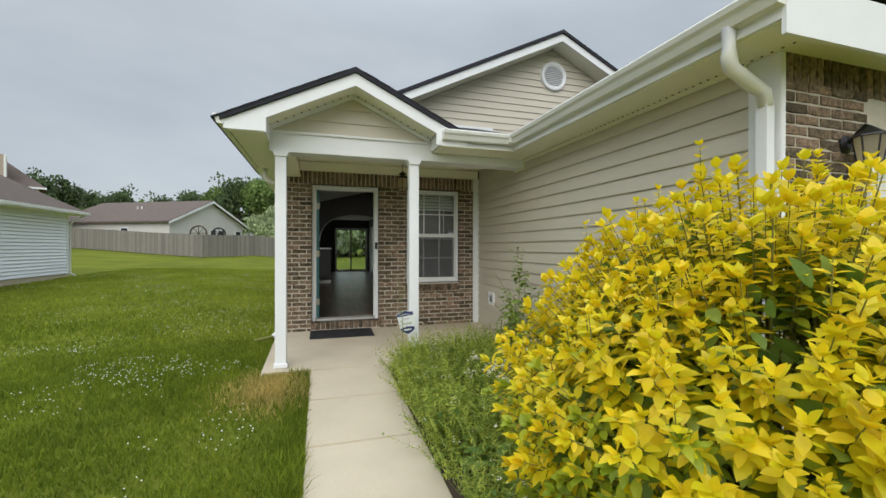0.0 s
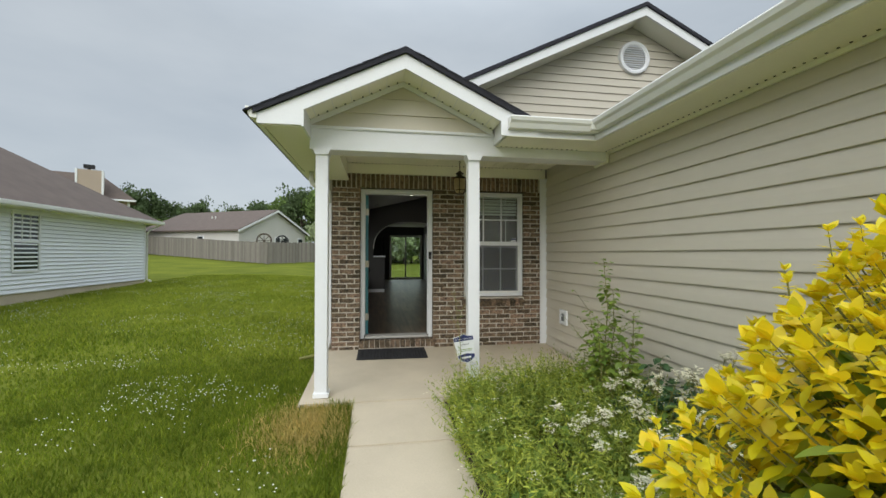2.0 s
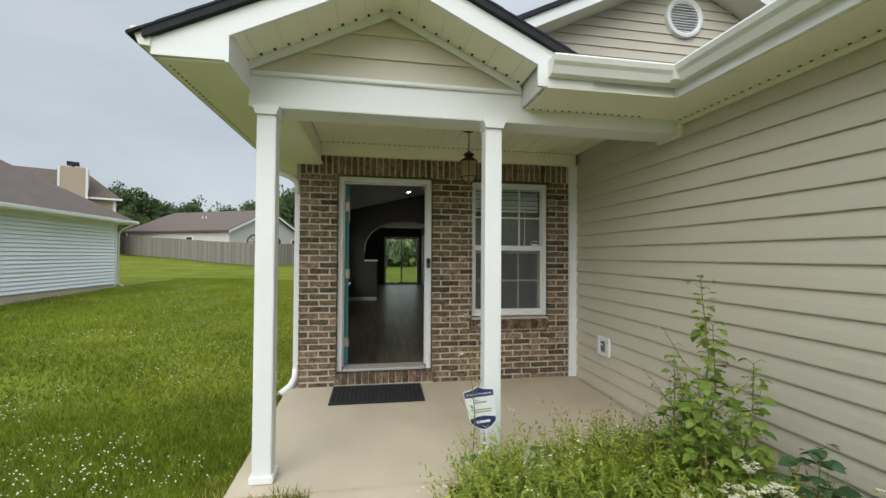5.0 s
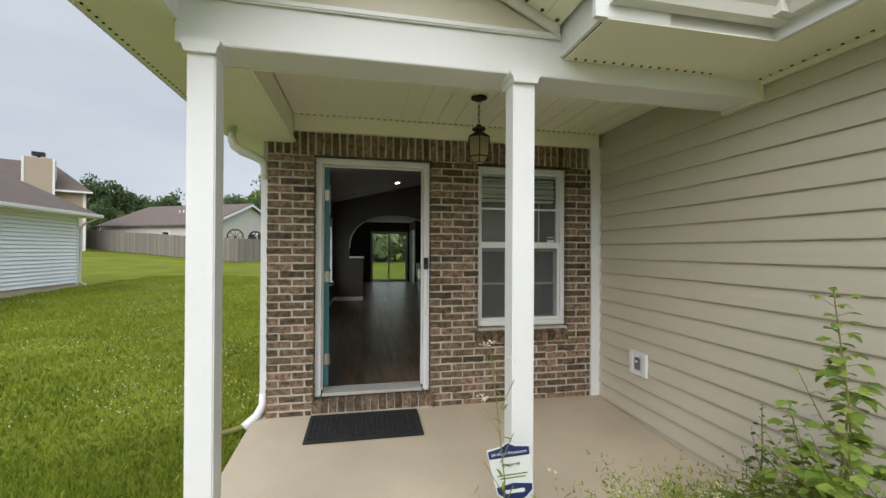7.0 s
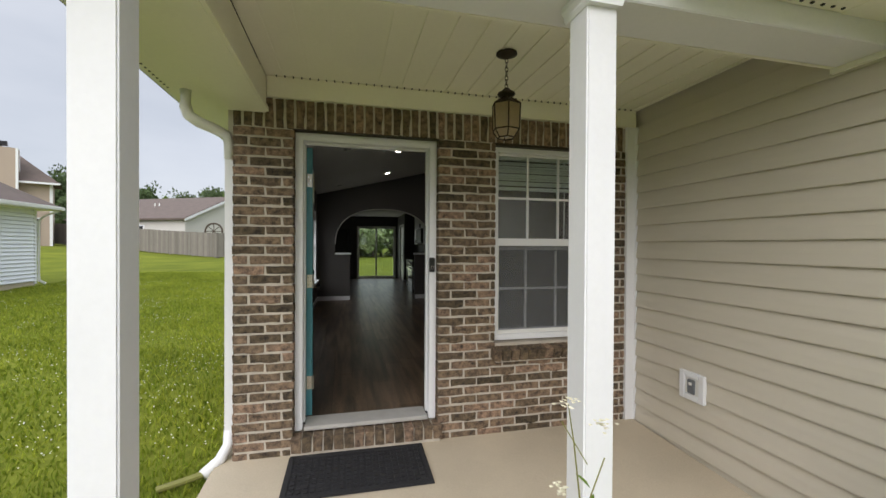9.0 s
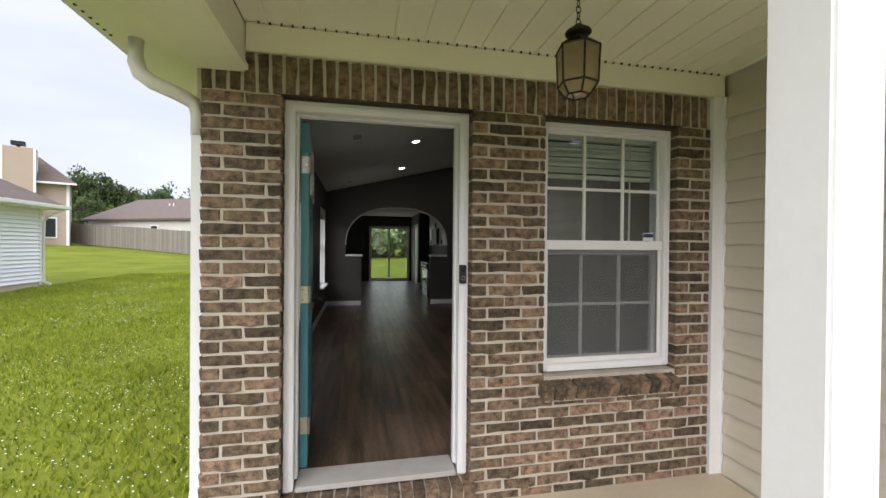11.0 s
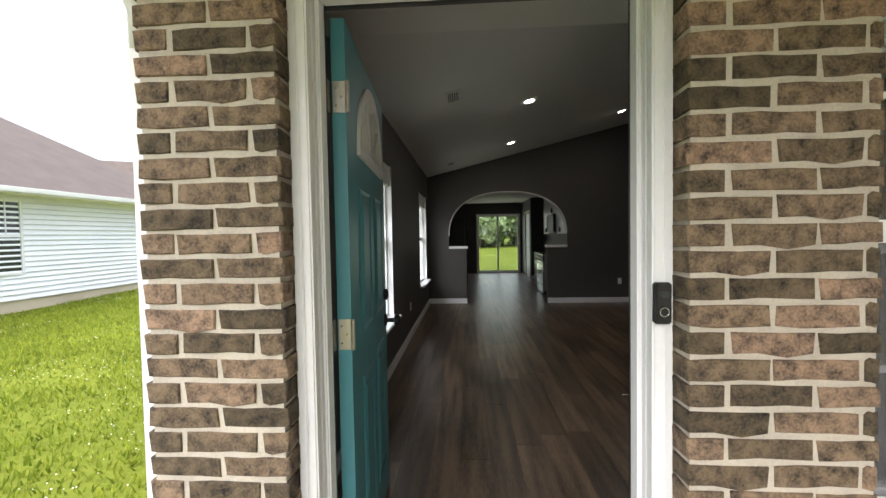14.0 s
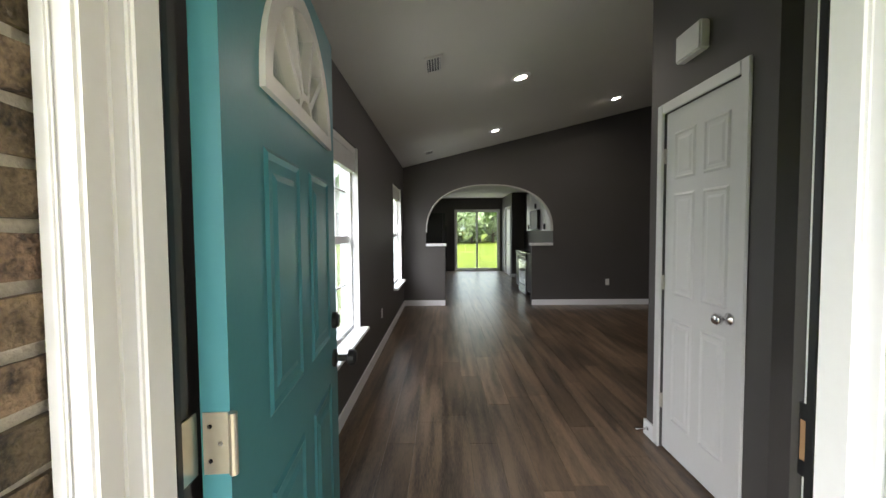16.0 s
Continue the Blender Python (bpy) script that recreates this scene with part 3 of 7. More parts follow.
def porch_frame():
    beam = thing("porch_beam", (0, 0, 0), "white boxed beam carried on two posts", "beam")
    boxes("front_beam", M_WHITE, beam, (-0.948, WX - 0.012, -1.776, -1.55, 2.42, 2.64), bev=0.004)
    boxes("side_beam", M_SOFFIT, beam, (-0.948, -0.70, -1.549, BRICK - 0.002, 2.42, 2.665), bev=0.004)
    boxes("cap_moulding", M_WHITE, beam, (-0.955, 0.93, -1.8, -1.7765, 2.625, 2.655), bev=0.006)
    boxes("inner_moulding", M_SOFFIT, beam, (-0.698, WX - 0.03, -1.548, -1.53, 2.42, 2.45), (-0.698, -0.68, -1.528, BRICK - 0.03, 2.42, 2.45))
    boxes("end_trim", M_SOFFIT, beam, (WX - 0.04, WX - 0.0125, -1.8, -1.53, 2.395, 2.4195), (WX - 0.04, WX - 0.0125, -1.8, -1.7765, 2.42, 2.52))
    bm = bmesh.new()
    box(bm, -0.7, WX - 0.005, -1.548, BRICK - 0.005, 2.672, 2.69)
    for k in range(18):
        x = -0.6 + 0.165 * k
        box(bm, x, x + 0.012, -1.545, BRICK - 0.01, 2.664, 2.673)
    ceil = structure(part("ceiling_porch", bm, M_SOFFIT), "cream vinyl panelled porch ceiling", "ceiling")
    structure(boxes("trim_frieze", M_SOFFIT, None, (-0.695, WX - 0.02, BRICK - 0.03, BRICK - 0.006, 2.528, 2.67), bev=0.004), "cream frieze board along the top of the brick", "trim")
    bm = bmesh.new()
    for k in range(52):
        x = -0.63 + 0.055 * k
        box(bm, x - 0.004, x + 0.004, BRICK - 0.045, BRICK - 0.035, 2.66, 2.6715)
    structure(part("trim_vent_holes", bm, M_BLACK), "small dark vent holes in the porch ceiling", "trim")
    post = thing("porch_post", (-0.825, -1.75, -0.025), "square white porch post on the slab edge", "post", "porch posts")
    boxes("shaft", M_WHITE, post, (-0.06, 0.06, -0.06, 0.06, 0.04, 2.4), bev=0.006)
    boxes("base", M_WHITE, post, (-0.075, 0.075, -0.075, 0.075, 0.0, 0.05), bev=0.006)
    bm = bmesh.new()
    prism(bm, [(-0.064, 2.385), (0.064, 2.385), (0.07, 2.4), (0.07, 2.408), (0.082, 2.425), (0.082, 2.444), (-0.082, 2.444), (-0.082, 2.425), (-0.07, 2.408), (-0.07, 2.4)], -0.082, 0.082, "y")
    part("capital", bm, M_WHITE, post)
    copy_thing(post, Matrix.Translation((0.712, -1.75, -0.025)))


porch_frame()

# ---------------------------------------------------------------- openings
def brickmold(name, x0, x1, z0, z1, w, y0, y1, mat, parent, sill=True):
    dims = [(x0, x0 + w, y0, y1, z0, z1), (x1 - w, x1, y0, y1, z0, z1), (x0 + w, x1 - w, y0, y1, z1 - w, z1)]
    if sill:
        dims.append((x0 + w, x1 - w, y0, y1, z0, z0 + w))
    for d in dims:
        boxes(name, mat, parent, d, bev=0.005)


def front_door():
    fr = structure(thing("door_frame"), "white painted entrance door frame", "door frame")
    brickmold("casing", -0.52, 0.52, 0.17, 2.32, 0.055, -0.004, 0.035, M_WHITE, fr, False)
    brickmold("jamb", -0.485, 0.485, 0.2, 2.287, 0.02, 0.036, 0.148, M_WHITE, fr, False)
    brickmold("stop", -0.465, 0.465, 0.2, 2.267, 0.013, 0.06, 0.115, M_WHITE, fr, False)
    boxes("casing_bead", M_WHITE, fr, (-0.5, -0.49, -0.011, -0.0045, 0.17, 2.3), (0.49, 0.5, -0.011, -0.0045, 0.17, 2.3), (-0.49, 0.49, -0.011, -0.0045, 2.29, 2.3), bev=0.003)
    boxes("weatherstrip", M_BLACK, fr, (-0.4645, -0.4535, 0.1155, 0.127, 0.2, 2.25), (0.4535, 0.4645, 0.1155, 0.127, 0.2, 2.25), (-0.4535, 0.4535, 0.1155, 0.127, 2.255, 2.2665))
    boxes("threshold", M_ALU, fr, (-0.455, 0.455, -0.02, 0.18, 0.17, 0.2), bev=0.006)
    boxes("strike_plate", M_BLACK, fr, (0.462, 0.4648, 0.128, 0.1475, 1.2, 1.31))
    for z in (0.405, 1.185, 1.955):
        boxes("hinge_plate", M_STEELTRIM, fr, (-0.4648, -0.462, 0.128, 0.176, z, z + 0.1))
    boxes("latch_hole", M_STRIKE, fr, (0.461, 0.4619, 0.131, 0.144, 1.225, 1.285))
    # leaf, hinged at its left edge and folded inward
    d = structure(thing("door_1", (-0.457, 0.178, 0.205)), "open teal panelled front door with fan light", "door")
    d.rotation_euler = (0, 0, radians(90 + 4.5))
    W, H, T = 0.912, 2.05, 0.045   # along local x from the hinge; outer face at local y = -T
    bm = bmesh.new()
    # face pieces round the fan light opening
    fx, fz, fr_w, fr_h = 0.487, 1.672, 0.3, 0.285
    pts = [(0, 0), (W, 0), (W, H), (0, H)]
    n = 24
    arc = [(fx + fr_w * math.cos(math.pi * k / n), fz + fr_h * math.sin(math.pi * k / n)) for k in range(n + 1)]
    prism(bm, [(0, 0), (W, 0), (W, fz), (0, fz)], -T, 0, "y")
    prism(bm, [(W, fz), (W, H), (fx, H)] + arc[:n // 2 + 1][::-1], -T, 0, "y")
    prism(bm, [(0, H), (0, fz)] + arc[n // 2:][::-1] + [(fx, H)], -T, 0, "y")
    bmesh.ops.remove_doubles(bm, verts=bm.verts, dist=1e-5)
    leaf = part("leaf", bm, M_TEAL, d)
    for (a, b, z0, z1) in ((0.178, 0.425, 0.985, 1.535), (0.53, 0.777, 0.985, 1.535), (0.178, 0.425, 0.2, 0.83), (0.53, 0.777, 0.2, 0.83)):
        bm = bmesh.new()
        prof = [(0.0, 0.0005), (0.01, 0.006), (0.022, 0.001), (0.045, 0.001), (0.062, 0.006)]
        rings = []
        for i, h in prof:
            rings.append([bm.verts.new((x, -T - h, z)) for x, z in ((a + i, z0 + i), (b - i, z0 + i), (b - i, z1 - i), (a + i, z1 - i))])
        for r0, r1 in zip(rings, rings[1:]):
            for k in range(4):
                bm.faces.new((r0[k], r0[(k + 1) % 4], r1[(k + 1) % 4], r1[k]))
        bm.faces.new(rings[-1])
        bmesh.ops.recalc_face_normals(bm, faces=bm.faces)
        part("raised_panel", bm, M_TEAL, d)
    fan = new("fan_light")
    fan.parent = d
    bm = bmesh.new()
    outer = [(fx + (fr_w + 0.02) * math.cos(math.pi * k / n), fz + (fr_h + 0.02) * math.sin(math.pi * k / n)) for k in range(n + 1)]
    inner = [(fx + (fr_w - 0.025) * math.cos(math.pi * k / n), fz + (fr_h - 0.025) * math.sin(math.pi * k / n)) for k in range(n + 1)]
    prism(bm, outer + inner[::-1], -T - 0.012, 0.01, "y")
    prism(bm, [(fx - fr_w - 0.02, fz - 0.025), (fx + fr_w + 0.02, fz - 0.025), (fx + fr_w + 0.02, fz + 0.012), (fx - fr_w - 0.02, fz + 0.012)], -T - 0.013, 0.011, "y")
    part("frame", bm, M_DOORWHITE, fan)
    for ang in (42, 68, 112, 138):
        c, s = math.cos(radians(ang)), math.sin(radians(ang))
        bm = bmesh.new()
        p, q = (fx + 0.055 * c, fz + 0.05 * s), (fx + (fr_w - 0.02) * c, fz + (fr_h - 0.02) * s)
        nx, nz = -s * 0.011, c * 0.011
        prism(bm, [(p[0] - nx, p[1] - nz), (q[0] - nx, q[1] - nz), (q[0] + nx, q[1] + nz), (p[0] + nx, p[1] + nz)], -T - 0.008, 0.006, "y")
        part("glazing_bar", bm, M_DOORWHITE, fan)
    bm = bmesh.new()
    a = [(fx + 0.07 * math.cos(math.pi * k / 12), fz + 0.064 * math.sin(math.pi * k / 12)) for k in range(13)]
    b = [(fx + 0.052 * math.cos(math.pi * k / 12), fz + 0.046 * math.sin(math.pi * k / 12)) for k in range(13)]
    prism(bm, a + b[::-1], -T - 0.009, 0.007, "y")
    part("glazing_bar", bm, M_DOORWHITE, fan)
    bm = bmesh.new()
    prism(bm, [(fx + (fr_w - 0.02) * math.cos(math.pi * k / n), fz + (fr_h - 0.02) * math.sin(math.pi * k / n)) for k in range(n + 1)], -0.026, -0.02, "y")
    part("pane", bm, M_GLASS, fan)
    for z in (0.2, 0.98, 1.75):
        h = new("hinge")
        h.parent = d
        boxes("leaf_plate", M_STEELTRIM, h, (-0.0025, -0.0005, -T + 0.002, -0.004, z, z + 0.1))
        bm = bmesh.new()
        lathe(bm, [(0.007, z), (0.007, z + 0.1)], (-0.004, -T - 0.006, 0), 10)
        part("knuckle", bm, M_STEELTRIM, h)
        for k in (0.022, 0.05, 0.078):
            bm = bmesh.new()
            lathe(bm, [(0.004, -0.0032), (0.0035, -0.002)], (0, -T / 2 + (0.008 if k != 0.05 else -0.008), z + k), 8, "x")
            part("screw", bm, M_CHROME, h)
    bm = bmesh.new()
    lathe(bm, [(0.03, -T), (0.03, -T - 0.015), (0.02, -T - 0.022)], (W - 0.07, 0, 1.04), 16, "y")
    part("deadbolt", bm, M_BLACK, d)
    bm = bmesh.new()
    lathe(bm, [(0.032, -T), (0.032, -T - 0.01), (0.012, -T - 0.015), (0.012, -T - 0.05), (0.03, -T - 0.055), (0.03, -T - 0.075), (0.018, -T - 0.085)], (W - 0.07, 0, 0.9), 16, "y")
    part("door_knob", bm, M_BLACK, d)
    bell = thing("doorbell", (0.484, -0.004, 1.365), "black video doorbell on the white door casing", "doorbell")
    boxes("case", M_BLACK, bell, (-0.021, 0.021, -0.024, 0.0, -0.055, 0.055), bev=0.004)
    bm = bmesh.new()
    lathe(bm, [(0.011, -0.024), (0.011, -0.027), (0.007, -0.027)], (0, 0, 0.025), 16, "y")
    part("lens", bm, M_DARKGLASS, bell)
    bm = bmesh.new()
    lathe(bm, [(0.014, -0.024), (0.014, -0.0265), (0.011, -0.027)], (0, 0, -0.022), 16, "y")
    part("button", bm, M_RUBBER, bell)
    bm = bmesh.new()
    tube(bm, [(0.0115 * math.cos(math.pi * k / 12), -0.0275, -0.022 + 0.0115 * math.sin(math.pi * k / 12)) for k in range(25)], 0.0013, 5)
    part("button_ring", bm, M_STEELTRIM, bell, "pale ring round the bell button")


front_door()


def front_window():
    w = structure(thing("window_1"), "white double-hung porch window with grilles", "window")
    X0, X1, Z0, Z1 = 0.982, 1.907, 0.752, 2.314
    brickmold("frame", X0, X1, Z0, Z1, 0.043, -0.012, 0.09, M_WHITE, w)
    x0, x1 = X0 + 0.044, X1 - 0.044
    mid = 1.545
    up = new("upper_sash")
    up.parent = w
    brickmold("rail", x0, x1, mid - 0.02, Z1 - 0.044, 0.02, 0.03, 0.055, M_WHITE, up)
    boxes("meeting_rail", M_WHITE, w, (x0, x1, 0.0, 0.05, mid - 0.03, mid + 0.03), bev=0.004)
    lo = new("lower_sash")
    lo.parent = w
    brickmold("rail", x0 + 0.002, x1 - 0.002, Z0 + 0.045, mid - 0.031, 0.032, 0.056, 0.085, M_WHITE, lo)
    boxes("screen_rail", M_GUTTER, w, (x0, x1, 0.02, 0.032, Z0 + 0.044, Z0 + 0.075), (x0, x0 + 0.02, 0.02, 0.032, Z0 + 0.075, mid - 0.032), (x1 - 0.02, x1, 0.02, 0.032, Z0 + 0.075, mid - 0.032))
    for k in (1, 2):
        x = x0 + (x1 - x0) * k / 3
        boxes("muntin", M_WHITE, up, (x - 0.009, x + 0.009, 0.034, 0.05, mid + 0.02, Z1 - 0.065))
        boxes("muntin", M_WHITE, lo, (x - 0.009, x + 0.009, 0.064, 0.08, Z0 + 0.08, mid - 0.065))
    zu, zl = 1.905, 1.16
    boxes("muntin", M_WHITE, up, (x0 + 0.02, x1 - 0.02, 0.036, 0.048, zu - 0.009, zu + 0.009))
    boxes("muntin", M_WHITE, lo, (x0 + 0.03, x1 - 0.03, 0.066, 0.078, zl - 0.009, zl + 0.009))
    p = boxes("pane", M_GLASS, up, (x0 + 0.02, x1 - 0.02, 0.04, 0.044, mid, Z1 - 0.065))
    p.visible_shadow = False
    p = boxes("pane", M_GLASS, lo, (x0 + 0.03, x1 - 0.03, 0.07, 0.074, Z0 + 0.08, mid - 0.062))
    p.visible_shadow = False
    sc = boxes("insect_screen", M_SCREENMESH, w, (x0 + 0.02, x1 - 0.02, 0.024, 0.025, Z0 + 0.075, mid - 0.03))
    sc.visible_shadow = False
    boxes("jamb_lining", M_WHITE, w, (X0, X0 + 0.012, 0.091, 0.17, Z0, Z1), (X1 - 0.012, X1, 0.091, 0.17, Z0, Z1), (X0 + 0.012, X1 - 0.012, 0.091, 0.17, Z1 - 0.012, Z1), (X0 + 0.012, X1 - 0.012, 0.091, 0.19, Z0, Z0 + 0.02))
    bl = thing("window_blind", (1.45, 0.118, 2.275), "white slatted blind drawn up at the window", "blind")
    boxes("headrail", M_BLIND, bl, (-0.41, 0.41, -0.02, 0.02, -0.04, 0.02), bev=0.004)
    for k in range(13):
        bm = bmesh.new()
        box(bm, -0.4, 0.4 - 0.008 * (k % 3), -0.024, 0.024, -0.0715 - 0.0155 * k, -0.0575 - 0.0155 * k)
        for v in bm.verts:
            v.co.z += 0.12 * v.co.y + 0.006 * math.sin(k * 1.7)
        part("slat", bm, M_BLIND, bl)
    boxes("bottom_rail", M_BLIND, bl, (-0.4, 0.39, -0.025, 0.025, -0.292, -0.268), bev=0.004)
    bm = bmesh.new()
    tube(bm, [(0.22, -0.03, -0.05), (0.222, -0.032, -0.4), (0.22, -0.03, -0.75)], 0.006, 6)
    part("tilt_wand", bm, M_BLIND, bl)
    st = thing("window_sticker", (1.78, 0.037, 1.6), "small dark blue and white sticker on the window glass", "sticker")
    boxes("backing", M_SIGNWHITE, st, (-0.04, 0.04, -0.001, 0.0, -0.022, 0.03))
    boxes("band", M_NAVY, st, (-0.038, 0.038, -0.002, -0.0012, 0.0, 0.024))


def screen_material():
    m = bpy.data.materials.new("insect_screen_mesh")
    m.use_nodes = True
    n, l = m.node_tree.nodes, m.node_tree.links
    p = n["Principled BSDF"]
    p.inputs["Base Color"].default_value, p.inputs["Roughness"].default_value = (0.12, 0.125, 0.13, 1), 0.8
    t, mx = n.new("ShaderNodeBsdfTransparent"), n.new("ShaderNodeMixShader")
    mx.inputs[0].default_value = 0.42
    l.new(t.outputs[0], mx.inputs[1])
    l.new(p.outputs[0], mx.inputs[2])
    l.new(mx.outputs[0], n["Material Output"].inputs["Surface"])
    return m


M_SCREENMESH = screen_material()
front_window()

# ---------------------------------------------------------------- interior
LX, AY, FARY, EX = -0.81, 7.02, 13.4, 4.6


def vault(x):
    return 2.72 + 0.24 * (x - LX)


def interior():
    # left wall with two windows
    Y = [0.17, 2.02, 3.08, 5.5, 6.58, FARY]
    zs0, zs1 = 0.72, 2.28
    t0, t1 = LX - 0.1, LX
    structure(boxes("wall_left", M_WALL, None, (t0, t1, Y[0], Y[1], 0, 2.95), (t0, t1, Y[2], Y[3], 0, 2.95), (t0, t1, Y[4], Y[5], 0, 2.95),
                    (t0, t1, Y[1], Y[2], 0, zs0), (t0, t1, Y[1], Y[2], zs1, 2.95), (t0, t1, Y[3], Y[4], 0, zs0), (t0, t1, Y[3], Y[4], zs1, 2.95)), "dark grey painted long wall with two windows", "wall")
    structure(boxes("wall_side_outside", M_SIDING, None, (t0 - 0.06, t0 - 0.002, BRICK + 0.12, Y[1], -0.2, 2.52), (t0 - 0.06, t0 - 0.002, Y[2], Y[3], -0.2, 2.52), (t0 - 0.06, t0 - 0.002, Y[4], Y[5] + 0.1, -0.2, 2.52),
                    (t0 - 0.06, t0 - 0.002, Y[1], Y[2], -0.2, zs0), (t0 - 0.06, t0 - 0.002, Y[3], Y[4], -0.2, zs0), (t0 - 0.06, t0 - 0.002, Y[1], Y[2], zs1, 2.52), (t0 - 0.06, t0 - 0.002, Y[3], Y[4], zs1, 2.52)), "taupe siding on the side of the house", "wall")
    for i, (a, b) in enumerate(((Y[1], Y[2]), (Y[3], Y[4]))):
        w = structure(thing("window_%d" % (i + 2)), "white double-hung living room window with sill", "window")
        def fr(nm, y0, y1, z0, z1, wd, x0, x1, par):
            boxes(nm, M_WHITE, par, (x0, x1, y0, y0 + wd, z0, z1), (x0, x1, y1 - wd, y1, z0, z1), (x0, x1, y0 + wd, y1 - wd, z1 - wd, z1), (x0, x1, y0 + wd, y1 - wd, z0, z0 + wd))
        fr("frame", a, b, zs0, zs1, 0.035, t0 - 0.05, t0 + 0.04, w)
        boxes("meeting_rail", M_WHITE, w, (t0 - 0.03, t0 + 0.02, a + 0.035, b - 0.035, 1.47, 1.53))
        boxes("muntin", M_WHITE, w, *[(t0 - 0.02, t0 - 0.005, a + (b - a) * k / 3 - 0.008, a + (b - a) * k / 3 + 0.008, z0, z1) for k in (1, 2) for z0, z1 in ((zs0 + 0.035, 1.469), (1.531, zs1 - 0.035))])
        boxes("muntin", M_WHITE, w, (t0 - 0.018, t0 - 0.008, a + 0.036, b - 0.036, 1.9, 1.915), (t0 - 0.018, t0 - 0.008, a + 0.036, b - 0.036, 1.1, 1.115))
        boxes("reveal", M_WHITE, w, (t0 + 0.041, t1 + 0.001, a, a + 0.012, zs0, zs1), (t0 + 0.041, t1 + 0.001, b - 0.012, b, zs0, zs1))
        g = boxes("pane", M_GLASS, w, (t0 - 0.014, t0 - 0.01, a + 0.036, b - 0.036, zs0 + 0.036, zs1 - 0.036))
        g.visible_shadow = False
        boxes("sill", M_WHITE, w, (t0 + 0.04, t1 + 0.075, a - 0.05, b + 0.05, zs0 - 0.025, zs0 + 0.004), bev=0.006)
        bl = thing("roller_blind", (t0 + 0.065, (a + b) / 2, zs1 - 0.03), "white slatted blind stacked at the window head", "blind", "living room blinds")
        boxes("headrail", M_BLIND, bl, (-0.02, 0.02, -0.5, 0.5, -0.03, 0.025))
        for k in range(12):
            boxes("slat", M_BLIND, bl, (-0.023, 0.023, -0.49, 0.49, -0.05 - 0.012 * k, -0.042 - 0.012 * k))
    # arch wall
    bm = bmesh.new()
    xl, xr, led, top = -0.40, 1.945, 1.32, 2.41
    cx, hw = (xl + xr) / 2, (xr - xl) / 2
    n = 36
    arc = []
    spring = 1.55
    for k in range(n + 1):
        a = math.pi * k / n
        c, s = math.cos(a), math.sin(a)
        p = 2 / 2.35
        arc.append((cx + hw * (abs(c) ** p) * (1 if c > 0 else -1), spring + (top - spring) * abs(s) ** p))
    half = n // 2
    mid = (cx, top)
    prism(bm, [(xr, led), (EX, led), (EX, vault(EX)), (cx, vault(cx))] + [arc[k] for k in range(half, -1, -1)], AY, AY + 0.12, "y")
    prism(bm, [(cx, vault(cx)), (LX, vault(LX)), (LX, led), (xl, led)] + [arc[k] for k in range(n, half - 1, -1)], AY, AY + 0.12, "y")
    box(bm, LX, -0.045, AY, AY + 0.12, FLOOR, led - 0.04)
    box(bm, LX, xl, AY, AY + 0.12, led - 0.04, led)
    box(bm, 1.55, EX, AY, AY + 0.12, FLOOR, led - 0.04)
    box(bm, xr, EX, AY, AY + 0.12, led - 0.04, led)
    structure(part("wall_arch", bm, M_WALL), "dark grey wall with a wide arched opening", "wall")
    structure(boxes("trim_ledge", M_WHITE, None, (xl + 0.002, -0.02, AY - 0.03, AY + 0.15, led - 0.038, led + 0.008), (1.525, xr - 0.002, AY - 0.03, AY + 0.15, led - 0.038, led + 0.008), bev=0.006), "white ledge caps on the half walls", "trim")
    bm = bmesh.new()
    inner = [(cx + (x - cx) * 0.985, z - 0.014 if z > spring else z) for x, z in arc]
    prism(bm, arc + inner[::-1], AY - 0.004, AY + 0.124, "y")
    structure(part("trim_arch", bm, M_CEIL), "pale lining of the arched opening", "trim")
    # baseboards
    bb = 0.1
    structure(boxes("baseboard", M_WHITE, None, (LX, LX + 0.014, 0.18, AY - 0.016, FLOOR, FLOOR + bb), (LX + 0.015, -0.046, AY - 0.015, AY - 0.001, FLOOR, FLOOR + bb), (1.551, EX, AY - 0.015, AY - 0.001, FLOOR, FLOOR + bb),
                    (1.286, 1.3, 1.22, 1.36, FLOOR, FLOOR + bb), (1.286, 1.3, 2.14, 2.265, FLOOR, FLOOR + bb), (1.301, 2.2, 1.216, 1.23, FLOOR, FLOOR + bb), (1.301, 4.0, 2.251, 2.265, FLOOR, FLOOR + bb),
                    (LX, LX + 0.014, AY + 0.14, FARY - 0.02, FLOOR, FLOOR + bb), (1.92, 2.28, 11.436, 11.449, FLOOR, FLOOR + bb)), "white painted baseboards", "baseboard")
    # closet block
    structure(boxes("wall_closet", M_WALL, None, (1.3, 1.36, 1.23, 1.42, FLOOR, 3.4), (1.3, 1.36, 2.09, 2.25, FLOOR, 3.4), (1.3, 1.36, 1.42, 2.09, 2.28, 3.4), (1.36, 2.3, 1.23, 1.3, FLOOR, 3.5), (1.36, EX, 2.18, 2.25, FLOOR, 3.9), (2.23, 2.3, 0.17, 1.23, FLOOR, 3.5), (1.361, 1.37, 1.42, 2.09, FLOOR, 2.28)), "grey painted closet walls beside the entry", "wall")
    structure(boxes("wall_east", M_WALL, None, (EX, EX + 0.1, 2.18, FARY + 0.1, 0, 4.2)), "dark grey painted far side wall", "wall")
    # kitchen end wall with sliding door opening
    sx0, sx1, sz1 = 0.3, 1.85, 2.28
